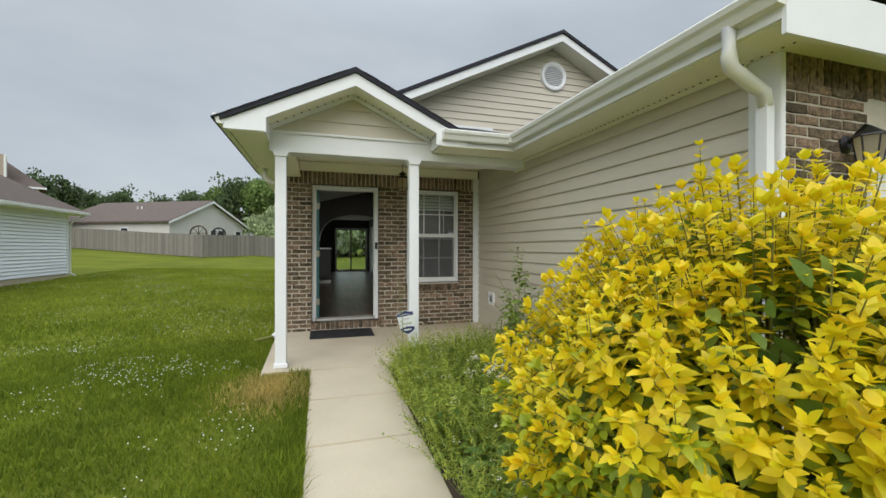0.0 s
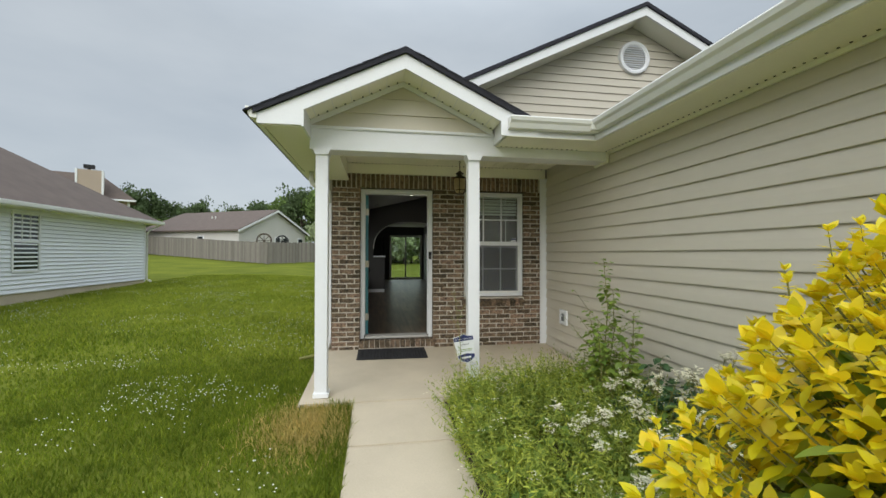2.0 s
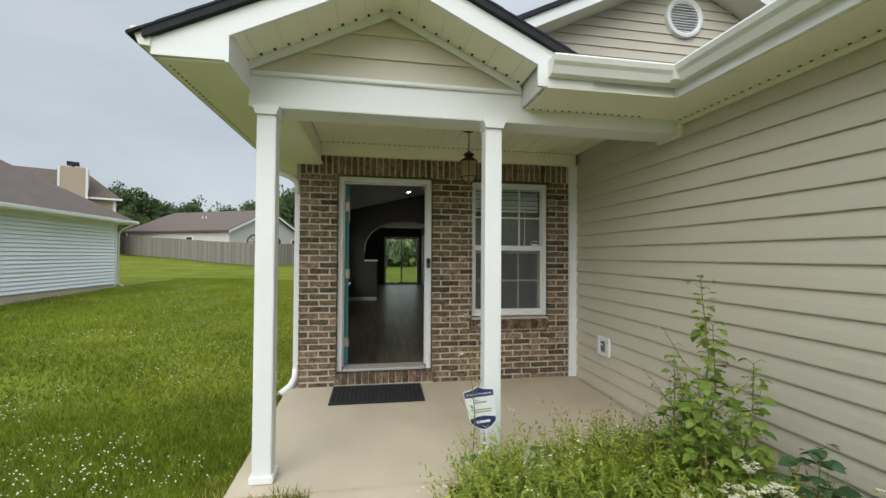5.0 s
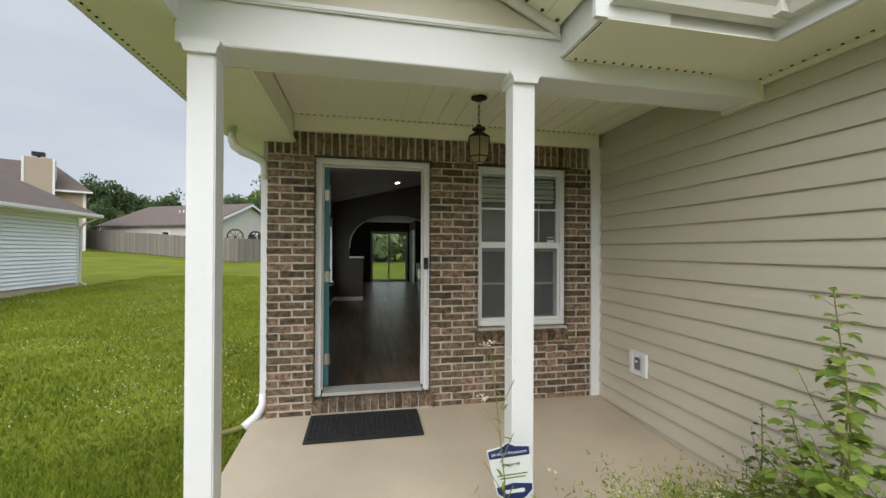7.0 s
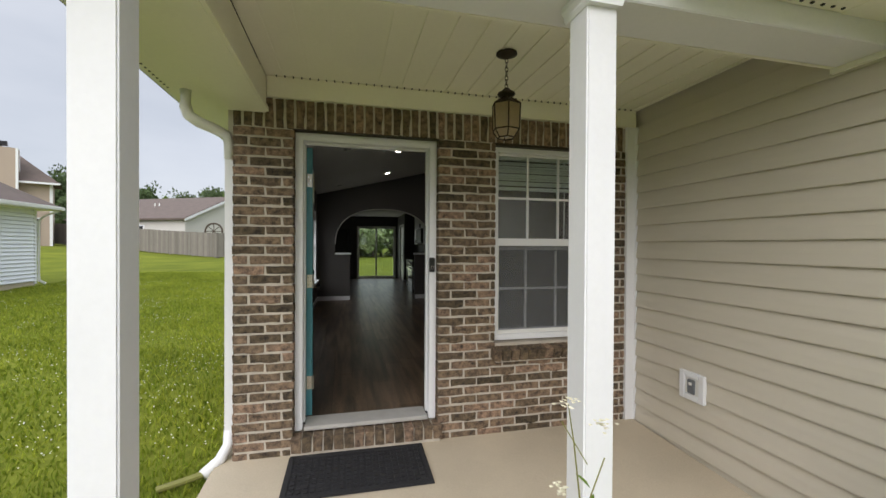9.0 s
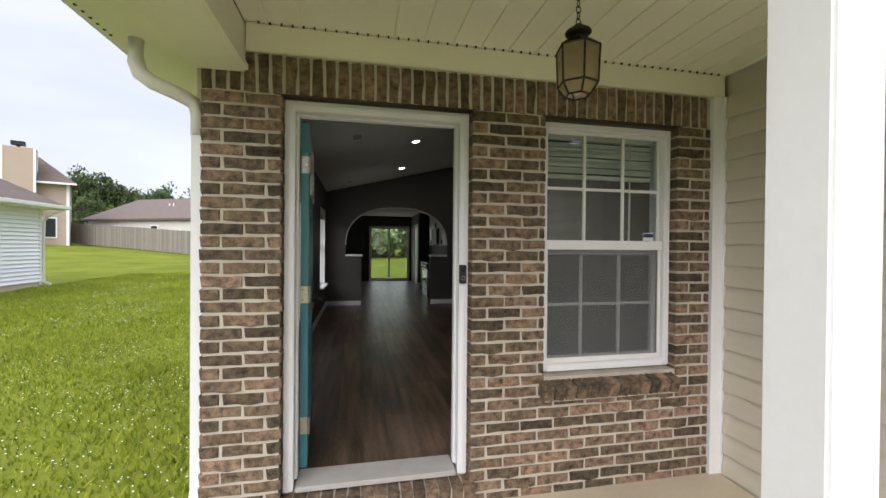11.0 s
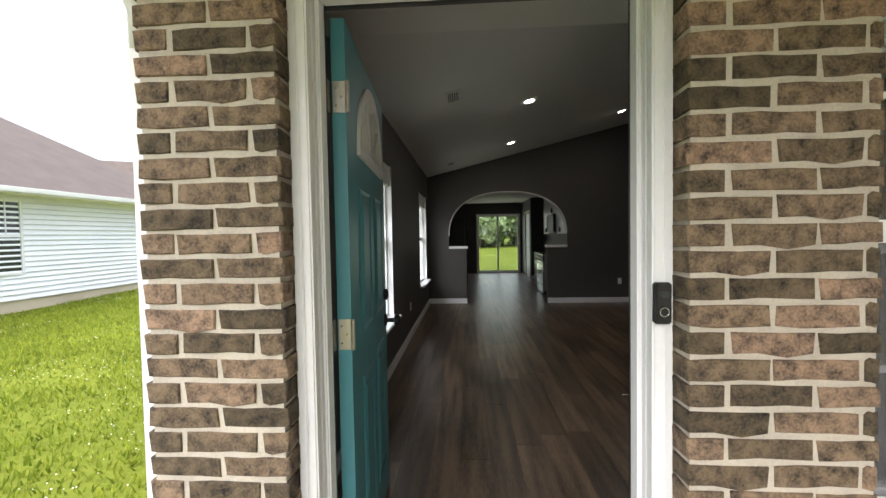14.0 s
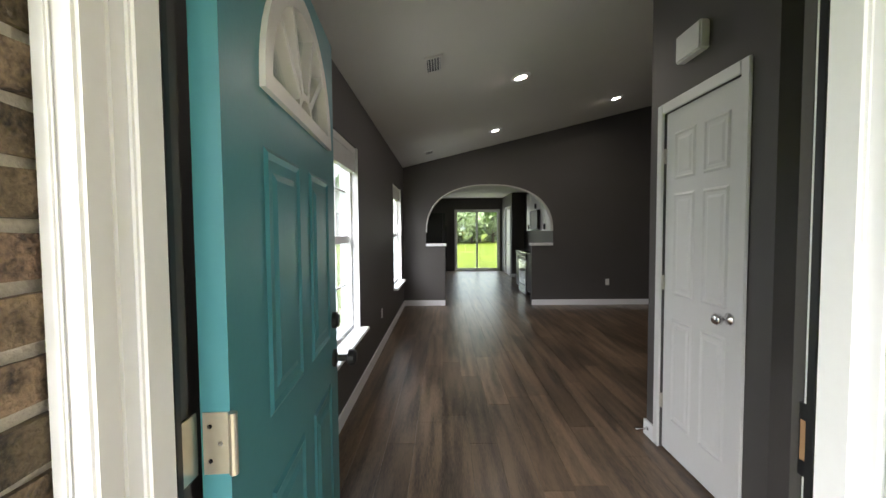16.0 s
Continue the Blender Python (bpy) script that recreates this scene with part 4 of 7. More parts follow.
    structure(boxes("wall_back", M_WALL, None, (LX, sx0, FARY, FARY + 0.14, 0, 3.0), (sx1, EX, FARY, FARY + 0.14, 0, 3.0), (sx0, sx1, FARY, FARY + 0.14, sz1, 3.0)), "dark grey kitchen end wall", "wall")
    sd = structure(thing("door_sliding"), "two-panel sliding patio door to the back lawn", "door")
    brickmold("frame", sx0, sx1, FLOOR, sz1, 0.05, FARY - 0.02, FARY + 0.12, M_GUTTER, sd)
    for a, b, yy in ((sx0 + 0.05, 1.08, FARY + 0.06), (1.05, sx1 - 0.05, FARY + 0.02)):
        pn = new("panel")
        pn.parent = sd
        brickmold("stile", a, b, FLOOR + 0.05, sz1 - 0.05, 0.045, yy, yy + 0.035, M_GUTTER if a < 1 else M_WHITE, pn)
        g = boxes("pane", M_GLASS, pn, (a + 0.045, b - 0.045, yy + 0.015, yy + 0.02, FLOOR + 0.095, sz1 - 0.095))
        g.visible_shadow = False
    # ceilings
    bm = bmesh.new()
    prism(bm, [(LX - 0.1, vault(LX - 0.1)), (EX + 0.1, vault(EX + 0.1)), (EX + 0.1, vault(EX + 0.1) + 0.08), (LX - 0.1, vault(LX - 0.1) + 0.08)], 0.15, AY + 0.12, "y")
    structure(part("ceiling", bm, M_CEIL), "pale sloping vaulted ceiling", "ceiling")
    structure(boxes("ceiling_entry", M_CEIL, None, (LX, 2.3, 0.171, 1.2, 2.7, 2.719)), "flat pale ceiling over the entry", "ceiling")
    structure(boxes("ceiling_kitchen", M_CEIL, None, (LX, EX, AY + 0.121, FARY, 2.66, 2.72)), "flat pale kitchen ceiling", "ceiling")
    # closet door
    cd = structure(thing("door_closet", (1.3, 1.43, FLOOR + 0.012)), "closed white six-panel closet door", "door")
    boxes("leaf", M_DOORWHITE, cd, (0.012, 0.05, 0.0, 0.65, 0, 2.08))
    for (a, b, z0, z1) in ((0.09, 0.29, 1.67, 1.95), (0.36, 0.56, 1.67, 1.95), (0.09, 0.29, 0.98, 1.59), (0.36, 0.56, 0.98, 1.59), (0.09, 0.29, 0.2, 0.84), (0.36, 0.56, 0.2, 0.84)):
        bm = bmesh.new()
        rings = []
        for i, h in ((0.0, 0.0005), (0.012, 0.008), (0.022, 0.0015), (0.038, 0.0015), (0.052, 0.007)):
            rings.append([bm.verts.new((0.012 - h, y, z)) for y, z in ((a + i, z0 + i), (b - i, z0 + i), (b - i, z1 - i), (a + i, z1 - i))])
        for r0, r1 in zip(rings, rings[1:]):
            for k in range(4):
                bm.faces.new((r0[k], r0[(k + 1) % 4], r1[(k + 1) % 4], r1[k]))
        bm.faces.new(rings[-1])
        bmesh.ops.recalc_face_normals(bm, faces=bm.faces)
        part("raised_panel", bm, M_DOORWHITE, cd)
    bm = bmesh.new()
    lathe(bm, [(0.03, 0.012), (0.03, 0.004), (0.012, -0.002), (0.012, -0.03), (0.026, -0.04), (0.03, -0.055), (0.02, -0.068)], (0, 0.065, 0.94), 18, "x")
    part("door_knob", bm, M_CHROME, cd, "polished chrome round knob", smooth=True)
    for z in (0.25, 1.0, 1.78):
        boxes("hinge", M_STEELTRIM, cd, (-0.004, 0.011, 0.644, 0.656, z, z + 0.09))
    cf = structure(thing("door_casing_closet"), "white casing round the closet door", "trim")
    boxes("casing", M_DOORWHITE, cf, (1.283, 1.2995, 1.37, 1.425, FLOOR, 2.335), bev=0.004)
    boxes("casing", M_DOORWHITE, cf, (1.283, 1.2995, 2.085, 2.14, FLOOR, 2.335), bev=0.004)
    boxes("casing", M_DOORWHITE, cf, (1.283, 1.2995, 1.4255, 2.0845, 2.275, 2.335), bev=0.004)
    ds = thing("door_stop", (1.285, 2.2, FLOOR + 0.06), "small spring door stop on the baseboard", "door stop")
    bm = bmesh.new()
    lathe(bm, [(0.012, 0.0), (0.012, -0.006), (0.006, -0.008), (0.006, -0.07), (0.01, -0.072), (0.01, -0.085)], (0, 0, 0), 10, "x")
    part("spring", bm, M_CHROME, ds)
    ch = thing("door_chime", (1.3, 1.78, 2.57), "white door chime box on the wall above the closet", "chime")
    bm = bmesh.new()
    box(bm, -0.055, 0.0, -0.11, 0.11, -0.075, 0.075, bev=0.008)
    part("cover", bm, M_DOORWHITE, ch)
    boxes("seam", M_GUTTER, ch, (-0.0562, -0.0552, -0.1, 0.1, -0.045, -0.04))

    # ceiling fittings
    up = math.degrees(math.atan(0.24))
    # the last fitting is out of view, added to match the extra lamp
    for x, y in ((0.70, 3.62), (0.72, 5.76), (2.48, 5.62), (2.48, 3.6)):
        lamp = thing("recessed_light", (x, y, vault(x) - 0.002), "round recessed ceiling light, switched on", "ceiling light", "recessed ceiling lights")
        lamp.rotation_euler = (0, -math.atan(0.24), 0)
        bm = bmesh.new()
        lathe(bm, [(0.075, 0.004), (0.098, 0.002), (0.1, -0.006), (0.075, -0.012)], (0, 0, 0), 28)
        part("trim_ring", bm, M_WHITE, lamp)
        bm = bmesh.new()
        lathe(bm, [(0.074, -0.004), (0.074, -0.010), (0.04, -0.0135)], (0, 0, 0), 24)
        part("lens", bm, M_LAMP, lamp)
    for x, y, s in ((-0.14, 2.8, 1.0), (-0.3, 6.2, 0.8)):
        v = thing("ceiling_vent", (x, y, vault(x) - 0.003), "white louvred ceiling register", "vent", "ceiling registers")
        v.rotation_euler = (0, -math.atan(0.24), 0)
        boxes("frame", M_CEIL, v, (-0.075, -0.055, -0.15 * s, 0.15 * s, -0.012, 0.003), (0.055, 0.075, -0.15 * s, 0.15 * s, -0.012, 0.003), (-0.055, 0.055, -0.15 * s, -0.13 * s, -0.012, 0.003), (-0.055, 0.055, 0.13 * s, 0.15 * s, -0.012, 0.003))
        boxes("duct", M_BLACK, v, (-0.054, 0.054, -0.13 * s, 0.13 * s, -0.003, 0.0))
        for k in range(5):
            boxes("slat", M_CEIL, v, (-0.045 + 0.022 * k, -0.04 + 0.022 * k, -0.13 * s, 0.13 * s, -0.011, -0.0035))
    for nm, at, rot in (("wall_outlet", (2.95, AY - 0.001, 0.6), 0), ("wall_outlet", (LX + 0.001, 4.3, 0.6), 90)):
        o = thing(nm, at, "white electrical outlet plate on the grey wall", "outlet", "wall outlets")
        o.rotation_euler = (0, 0, radians(rot))
        boxes("plate", M_DOORWHITE, o, (-0.035, 0.035, -0.007, 0.0, -0.058, 0.058), bev=0.003)
        boxes("socket", M_GUTTER, o, (-0.017, 0.017, -0.009, -0.0072, 0.01, 0.04), (-0.017, 0.017, -0.009, -0.0072, -0.04, -0.01))

    # kitchen
    fr = thing("refrigerator", (LX + 0.38, 9.6, FLOOR), "tall black two-door refrigerator", "refrigerator")
    boxes("body", M_BLACK, fr, (-0.36, 0.33, -0.45, 0.45, 0.02, 1.8), bev=0.01)
    boxes("door", M_BLACK, fr, (0.335, 0.4, -0.45, -0.05, 0.06, 1.8), bev=0.012)
    boxes("door", M_BLACK, fr, (0.335, 0.4, -0.045, 0.45, 0.06, 1.8), bev=0.012)
    boxes("handle", M_BLACK, fr, (0.401, 0.43, -0.1, -0.075, 0.7, 1.5), (0.401, 0.43, -0.02, 0.005, 0.7, 1.5), bev=0.006)
    boxes("plinth", M_BLACK, fr, (-0.34, 0.32, -0.43, 0.43, 0.0, 0.02))
    pt = structure(boxes("wall_pantry", M_WALL, None, (1.92, 2.0, 11.45, 11.7, FLOOR, 2.66), (1.92, 2.0, 12.6, FARY, FLOOR, 2.66), (1.92, 2.0, 11.7, 12.6, 2.25, 2.66), (2.0, 3.4, 11.45, 11.53, FLOOR, 2.66)), "grey pantry walls in the kitchen", "wall")
    pd = structure(thing("door_pantry", (1.92, 11.7, FLOOR + 0.01)), "closed white pantry door", "door")
    boxes("leaf", M_DOORWHITE, pd, (0.02, 0.055, 0.02, 0.88, 0, 2.03))
    boxes("casing", M_DOORWHITE, pd, (-0.015, -0.001, -0.06, 0.02, 0, 2.1), (-0.015, -0.001, 0.88, 0.96, 0, 2.1), (-0.015, -0.001, 0.0205, 0.8795, 2.035, 2.1))
    bm = bmesh.new()
    lathe(bm, [(0.025, 0.02), (0.012, 0.01), (0.012, -0.02), (0.027, -0.035), (0.02, -0.05)], (0, 0.09, 0.95), 12, "x")
    part("door_knob", bm, M_CHROME, pd)
    rg = thing("kitchen_range", (1.66, 8.4, FLOOR), "stainless steel kitchen range with black glass front", "range")
    boxes("body", M_BLACK, rg, (0.02, 0.66, -0.38, 0.38, 0.02, 0.9), bev=0.005)
    boxes("oven_door", M_STAINLESS, rg, (-0.02, 0.019, -0.375, 0.375, 0.22, 0.74), bev=0.006)
    boxes("oven_window", M_DARKGLASS, rg, (-0.024, -0.0205, -0.25, 0.25, 0.34, 0.62))
    boxes("handle", M_STAINLESS, rg, (-0.07, -0.05, -0.33, 0.33, 0.685, 0.705), (-0.052, -0.021, -0.31, -0.29, 0.688, 0.702), (-0.052, -0.021, 0.29, 0.31, 0.688, 0.702))
    boxes("drawer", M_STAINLESS, rg, (-0.018, 0.019, -0.375, 0.375, 0.03, 0.21), bev=0.005)
    boxes("control_panel", M_BLACK, rg, (-0.015, 0.019, -0.378, 0.378, 0.75, 0.9), bev=0.005)
    for k in range(5):
        bm = bmesh.new()
        lathe(bm, [(0.022, -0.0155), (0.02, -0.04)], (0, -0.28 + 0.14 * k, 0.83), 12, "x")
        part("knob", bm, M_STAINLESS, rg)
    boxes("cooktop", M_DARKGLASS, rg, (-0.01, 0.66, -0.38, 0.38, 0.901, 0.915))
    boxes("backguard", M_STAINLESS, rg, (0.6, 0.66, -0.38, 0.38, 0.916, 1.06))
    for y0, y1 in ((7.16, 8.015), (8.785, 9.3)):
        base = thing("base_cabinet", (1.69, y0, FLOOR), "dark base cabinet beside the range", "cabinet", "kitchen base cabinets")
        w, m2 = y1 - y0, (y1 - y0) / 2
        boxes("body", M_BLACK, base, (0.0, 0.6, 0.0, w, 0.1, 0.87))
        boxes("door", M_BLACK, base, (-0.02, -0.001, 0.006, m2 - 0.004, 0.12, 0.86), bev=0.004)
        boxes("door", M_BLACK, base, (-0.02, -0.001, m2 + 0.004, w - 0.006, 0.12, 0.86), bev=0.004)
        boxes("handle", M_STAINLESS, base, (-0.045, -0.0205, m2 - 0.03, m2 - 0.02, 0.65, 0.78), (-0.045, -0.0205, m2 + 0.02, m2 + 0.03, 0.65, 0.78))
        boxes("plinth", M_BLACK, base, (0.05, 0.58, 0.0, w, 0.0, 0.1))
    structure(boxes("countertop", M_BLACK, None, (1.66, 2.285, 7.145, 8.017, FLOOR + 0.872, FLOOR + 0.91), (1.66, 2.285, 8.783, 9.32, FLOOR + 0.872, FLOOR + 0.91), bev=0.005), "dark kitchen countertop", "countertop")
    structure(boxes("wall_kitchen_side", M_WALL, None, (2.29, 2.36, AY + 0.121, 11.449, FLOOR, 2.659)), "grey kitchen wall behind the range", "wall")
    for y0, y1, z0 in ((7.2, 8.015, 1.55), (8.02, 8.78, 2.0), (8.785, 9.4, 1.55)):
        uc = thing("wall_cabinet", (1.96, y0, z0), "white wall cabinet with plain doors", "cabinet", "kitchen cabinets")
        h = 2.42 - z0
        boxes("body", M_DOORWHITE, uc, (0.0, 0.325, 0.0, y1 - y0, 0, h))
        m2 = (y1 - y0) / 2
        boxes("door", M_DOORWHITE, uc, (-0.02, -0.001, 0.005, m2 - 0.004, 0.005, h - 0.005), bev=0.004)
        boxes("door", M_DOORWHITE, uc, (-0.02, -0.001, m2 + 0.004, y1 - y0 - 0.005, 0.005, h - 0.005), bev=0.004)
        boxes("handle", M_BLACK, uc, (-0.045, -0.0205, m2 - 0.03, m2 - 0.02, 0.03, 0.14), (-0.045, -0.0205, m2 + 0.02, m2 + 0.03, 0.03, 0.14))
    mw = thing("microwave", (1.9, 8.4, 1.58), "black over-range microwave oven", "microwave")
    boxes("body", M_BLACK, mw, (0.0, 0.385, -0.375, 0.375, 0, 0.415), bev=0.006)
    boxes("door", M_BLACK, mw, (-0.02, -0.001, -0.37, 0.2, 0.02, 0.4), bev=0.005)
    boxes("panel", M_BLACK, mw, (-0.018, -0.001, 0.21, 0.37, 0.02, 0.4), bev=0.004)
    boxes("handle", M_STAINLESS, mw, (-0.055, -0.035, 0.165, 0.185, 0.06, 0.36), (-0.036, -0.0205, 0.168, 0.182, 0.065, 0.085), (-0.036, -0.0205, 0.168, 0.182, 0.335, 0.355), bev=0.004)


def floor_planks():
    fl = structure(boxes("floor", M_BLACK, None, (LX, EX, 0.17, FARY, 0.05, FLOOR - 0.006)), "dark brown wood-look plank floor", "floor")
    rnd = random.Random(4)
    W, L = 0.18, 1.22
    bm = bmesh.new()
    box(bm, 0.0008, W - 0.0008, 0.0008, L - 0.0008, -0.006, 0.0)
    me = bpy.data.meshes.new("plank")
    bm.to_mesh(me)
    bm.free()
    me.materials.append(M_PLANK)
    rest_v, rest_f, count = [], [], 0
    nx = int((EX - LX) / W) + 1
    for i in range(nx):
        x = LX + W * i
        y = 0.185 - rnd.random() * L
        while y < FARY - 0.02:
            a, b = max(y, 0.185), min(y + L, FARY - 0.001)
            if b - a > 0.02:
                x1 = min(x + W, EX)
                if x < 2.4 and b < 9.0 and count < 298 and b - a > L - 0.01:
                    o = new("plank", me)
                    o.parent, o.location = fl, (x, a, FLOOR)
                    count += 1
                else:
                    k = len(rest_v)
                    rest_v += [(x + 0.0008, a + 0.0008, FLOOR), (x1 - 0.0008, a + 0.0008, FLOOR), (x1 - 0.0008, b - 0.0008, FLOOR), (x + 0.0008, b - 0.0008, FLOOR)]
                    rest_f.append((k, k + 1, k + 2, k + 3))
            y += L
    o = raw("plank_rest", rest_v, rest_f, M_PLANK_REST, fl)
    tagged(o, kind="stuff")


M_PLANK_REST = material("brown_vinyl_plank_rest", (0.132, 0.088, 0.054), 0.33, vary=0.3, scale=3.0, fine=38, bump=0.12, spread=0.32, stretch_xyz=(6, 0.45, 6), tint=(0.02, 0.014, 0.009), contrast=3.2, island=True)
interior()
floor_planks()

# ---------------------------------------------------------------- neighbours and distance
def neighbour_house():
    h = thing("neighbour_house", (-9.6, 12.3, 0), "single-storey house in pale blue lap siding with brown hip roof", "house")
    h.location = (0, 0, 0)
    X, Y1, Y0, top = -9.6, 12.3, -14.0, 2.6
    boxes("wall", M_NBWHITE, h, (X - 9.5, X - 0.02, Y0, Y1 - 0.02, 0.3, top))
    boxes("foundation", M_CONCRETE, h, (X - 9.5, X - 0.01, Y0, Y1 - 0.01, -0.6, 0.32))
    for k in range(20):
        z = 0.33 + 0.115 * k
        if z + 0.12 > top:
            break
        for axis in ("y", "x"):
            bm = bmesh.new()
            if axis == "y":
                prism(bm, [(X - 0.019, z + 0.016), (X + 0.03, z + 0.012), (X + 0.034, z + 0.018), (X + 0.002, z + 0.114), (X - 0.019, z + 0.114)], Y0, Y1, "y")
            else:
                prism(bm, [(Y1 - 0.019, z), (Y1 + 0.034, z), (Y1 + 0.002, z + 0.114), (Y1 - 0.019, z + 0.114)], X - 9.5, X, "x")
            part("siding_board", bm, M_NBWHITE, h)
    boxes("corner_board", M_WHITE, h, (X - 0.08, X + 0.02, Y1 - 0.08, Y1 + 0.02, 0.25, top))
    e, z0, sl = 0.45, 2.68, 0.66
    xa, xb, ya, yb = X - 9.5 - e, X + e, Y0 - e, Y1 + e
    w = (xb - xa) / 2
    bm = bmesh.new()
    c = [bm.verts.new(p) for p in ((xa, ya, z0), (xb, ya, z0), (xb, yb, z0), (xa, yb, z0))]
    r = [bm.verts.new(((xa + xb) / 2, ya + w, z0 + sl * w)), bm.verts.new(((xa + xb) / 2, yb - w, z0 + sl * w))]
    for f in ((c[0], c[1], r[0]), (c[1], c[2], r[1], r[0]), (c[2], c[3], r[1]), (c[3], c[0], r[0], r[1]), (c[3], c[2], c[1], c[0])):
        bm.faces.new(f)
    part("roof", bm, M_ROOFBROWN, h)
    boxes("soffit", M_SOFFIT, h, (X - 9.9, xb - 0.03, Y0, yb - 0.03, 2.56, 2.6))
    boxes("gutter", M_GUTTER, h, (xb - 0.02, xb + 0.09, ya, yb, 2.57, 2.69), (xa, xb, yb - 0.02, yb + 0.09, 2.57, 2.69), bev=0.02)
    bm = bmesh.new()
    tube(bm, [(xb, Y1 + 0.3, 2.58), (X + 0.15, Y1 + 0.07, 2.35), (X + 0.05, Y1 + 0.05, 2.2), (X + 0.05, Y1 + 0.05, 0.35), (X + 0.2, Y1 + 0.1, 0.24)], 0.045, square=True)
    part("downspout", bm, M_GUTTER, h)
    for y0 in (6.2, 0.9):
        wi = new("window")
        wi.parent = h
        y1, za, zb = y0 + 0.8, 0.88, 2.5
        boxes("frame", M_WHITE, wi, (X, X + 0.05, y0 - 0.05, y0, za, zb), (X, X + 0.05, y1, y1 + 0.05, za, zb), (X, X + 0.05, y0, y1, zb - 0.05, zb), (X, X + 0.05, y0, y1, za, za + 0.05), (X, X + 0.045, y0, y1, 1.67, 1.73))
        boxes("muntin", M_WHITE, wi, *[(X, X + 0.035, y0 + 0.8 * k / 3 - 0.01, y0 + 0.8 * k / 3 + 0.01, 1.73, zb - 0.05) for k in (1, 2)], (X, X + 0.03, y0, y1, 2.07, 2.09))
        boxes("pane", M_DARKGLASS, wi, (X - 0.01, X + 0.022, y0, y1, za + 0.05, 1.67))
        boxes("pane", M_DARKGLASS, wi, (X - 0.01, X + 0.02, y0, y1, 1.73, zb - 0.05))


def tan_house():
    h = thing("tan_house", (0, 0, 0), "two-storey tan house with chimney and brown roof", "house")
    x0, x1, y0, y1, z0, z1 = -46, -23.6, 37.0, 40.6, 0.3, 6.4
    turn = Matrix.Rotation(radians(28), 4, "Z")
    h.matrix_world = Matrix.Translation((x1, y0, 0)) @ turn @ Matrix.Translation((-x1, -y0, 0))
    boxes("wall", M_TAN, h, (x0, x1, y0, y1, z0, z1))
    boxes("corner_board", M_WHITE, h, (x1 - 0.16, x1 + 0.03, y0 - 0.04, y0 + 0.1, z0, z1))
    bm = bmesh.new()
    ym = (y0 + y1) / 2
    c = [bm.verts.new(p) for p in ((x0, y0 - 0.5, z1), (x1 + 0.5, y0 - 0.5, z1), (x1 + 0.5, y1 + 0.5, z1), (x0, y1 + 0.5, z1))]
    r = [bm.verts.new((x0, ym, z1 + 2.5)), bm.verts.new((x1 - 2.2, ym, z1 + 2.5))]
    for f in ((c[0], c[1], r[1], r[0]), (c[1], c[2], r[1]), (c[2], c[3], r[0], r[1]), (c[3], c[0], r[0]), (c[3], c[2], c[1], c[0])):
        bm.faces.new(f)
    part("roof", bm, M_ROOFBROWN, h)
    boxes("gutter", M_WHITE, h, (x0, x1 + 0.5, y0 - 0.6, y0 - 0.48, z1 - 0.12, z1 + 0.03))
    ch = boxes("chimney", M_TAN, h, (-27.4, -25.5, 36.2, 37.4, 0.3, 8.9))
    boxes("corner_board", M_WHITE, h, (-25.62, -25.47, 36.17, 36.3, 0.3, 8.9), (-27.43, -27.28, 36.17, 36.3, 0.3, 8.9), (-25.6, -25.47, 37.25, 37.42, 6.5, 8.9))
    boxes("chimney_cap", M_BLACK, h, (-26.9, -26.1, 36.5, 37.1, 9.1, 9.4), (-26.6, -26.4, 36.7, 36.9, 8.9, 9.1))
    w = new("window")
    w.parent = h
    boxes("frame", M_WHITE, w, (-25.2, -24.3, 36.93, 37.02, 1.9, 3.6))
    boxes("pane", M_DARKGLASS, w, (-25.1, -24.4, 36.91, 36.925, 2.0, 3.5))


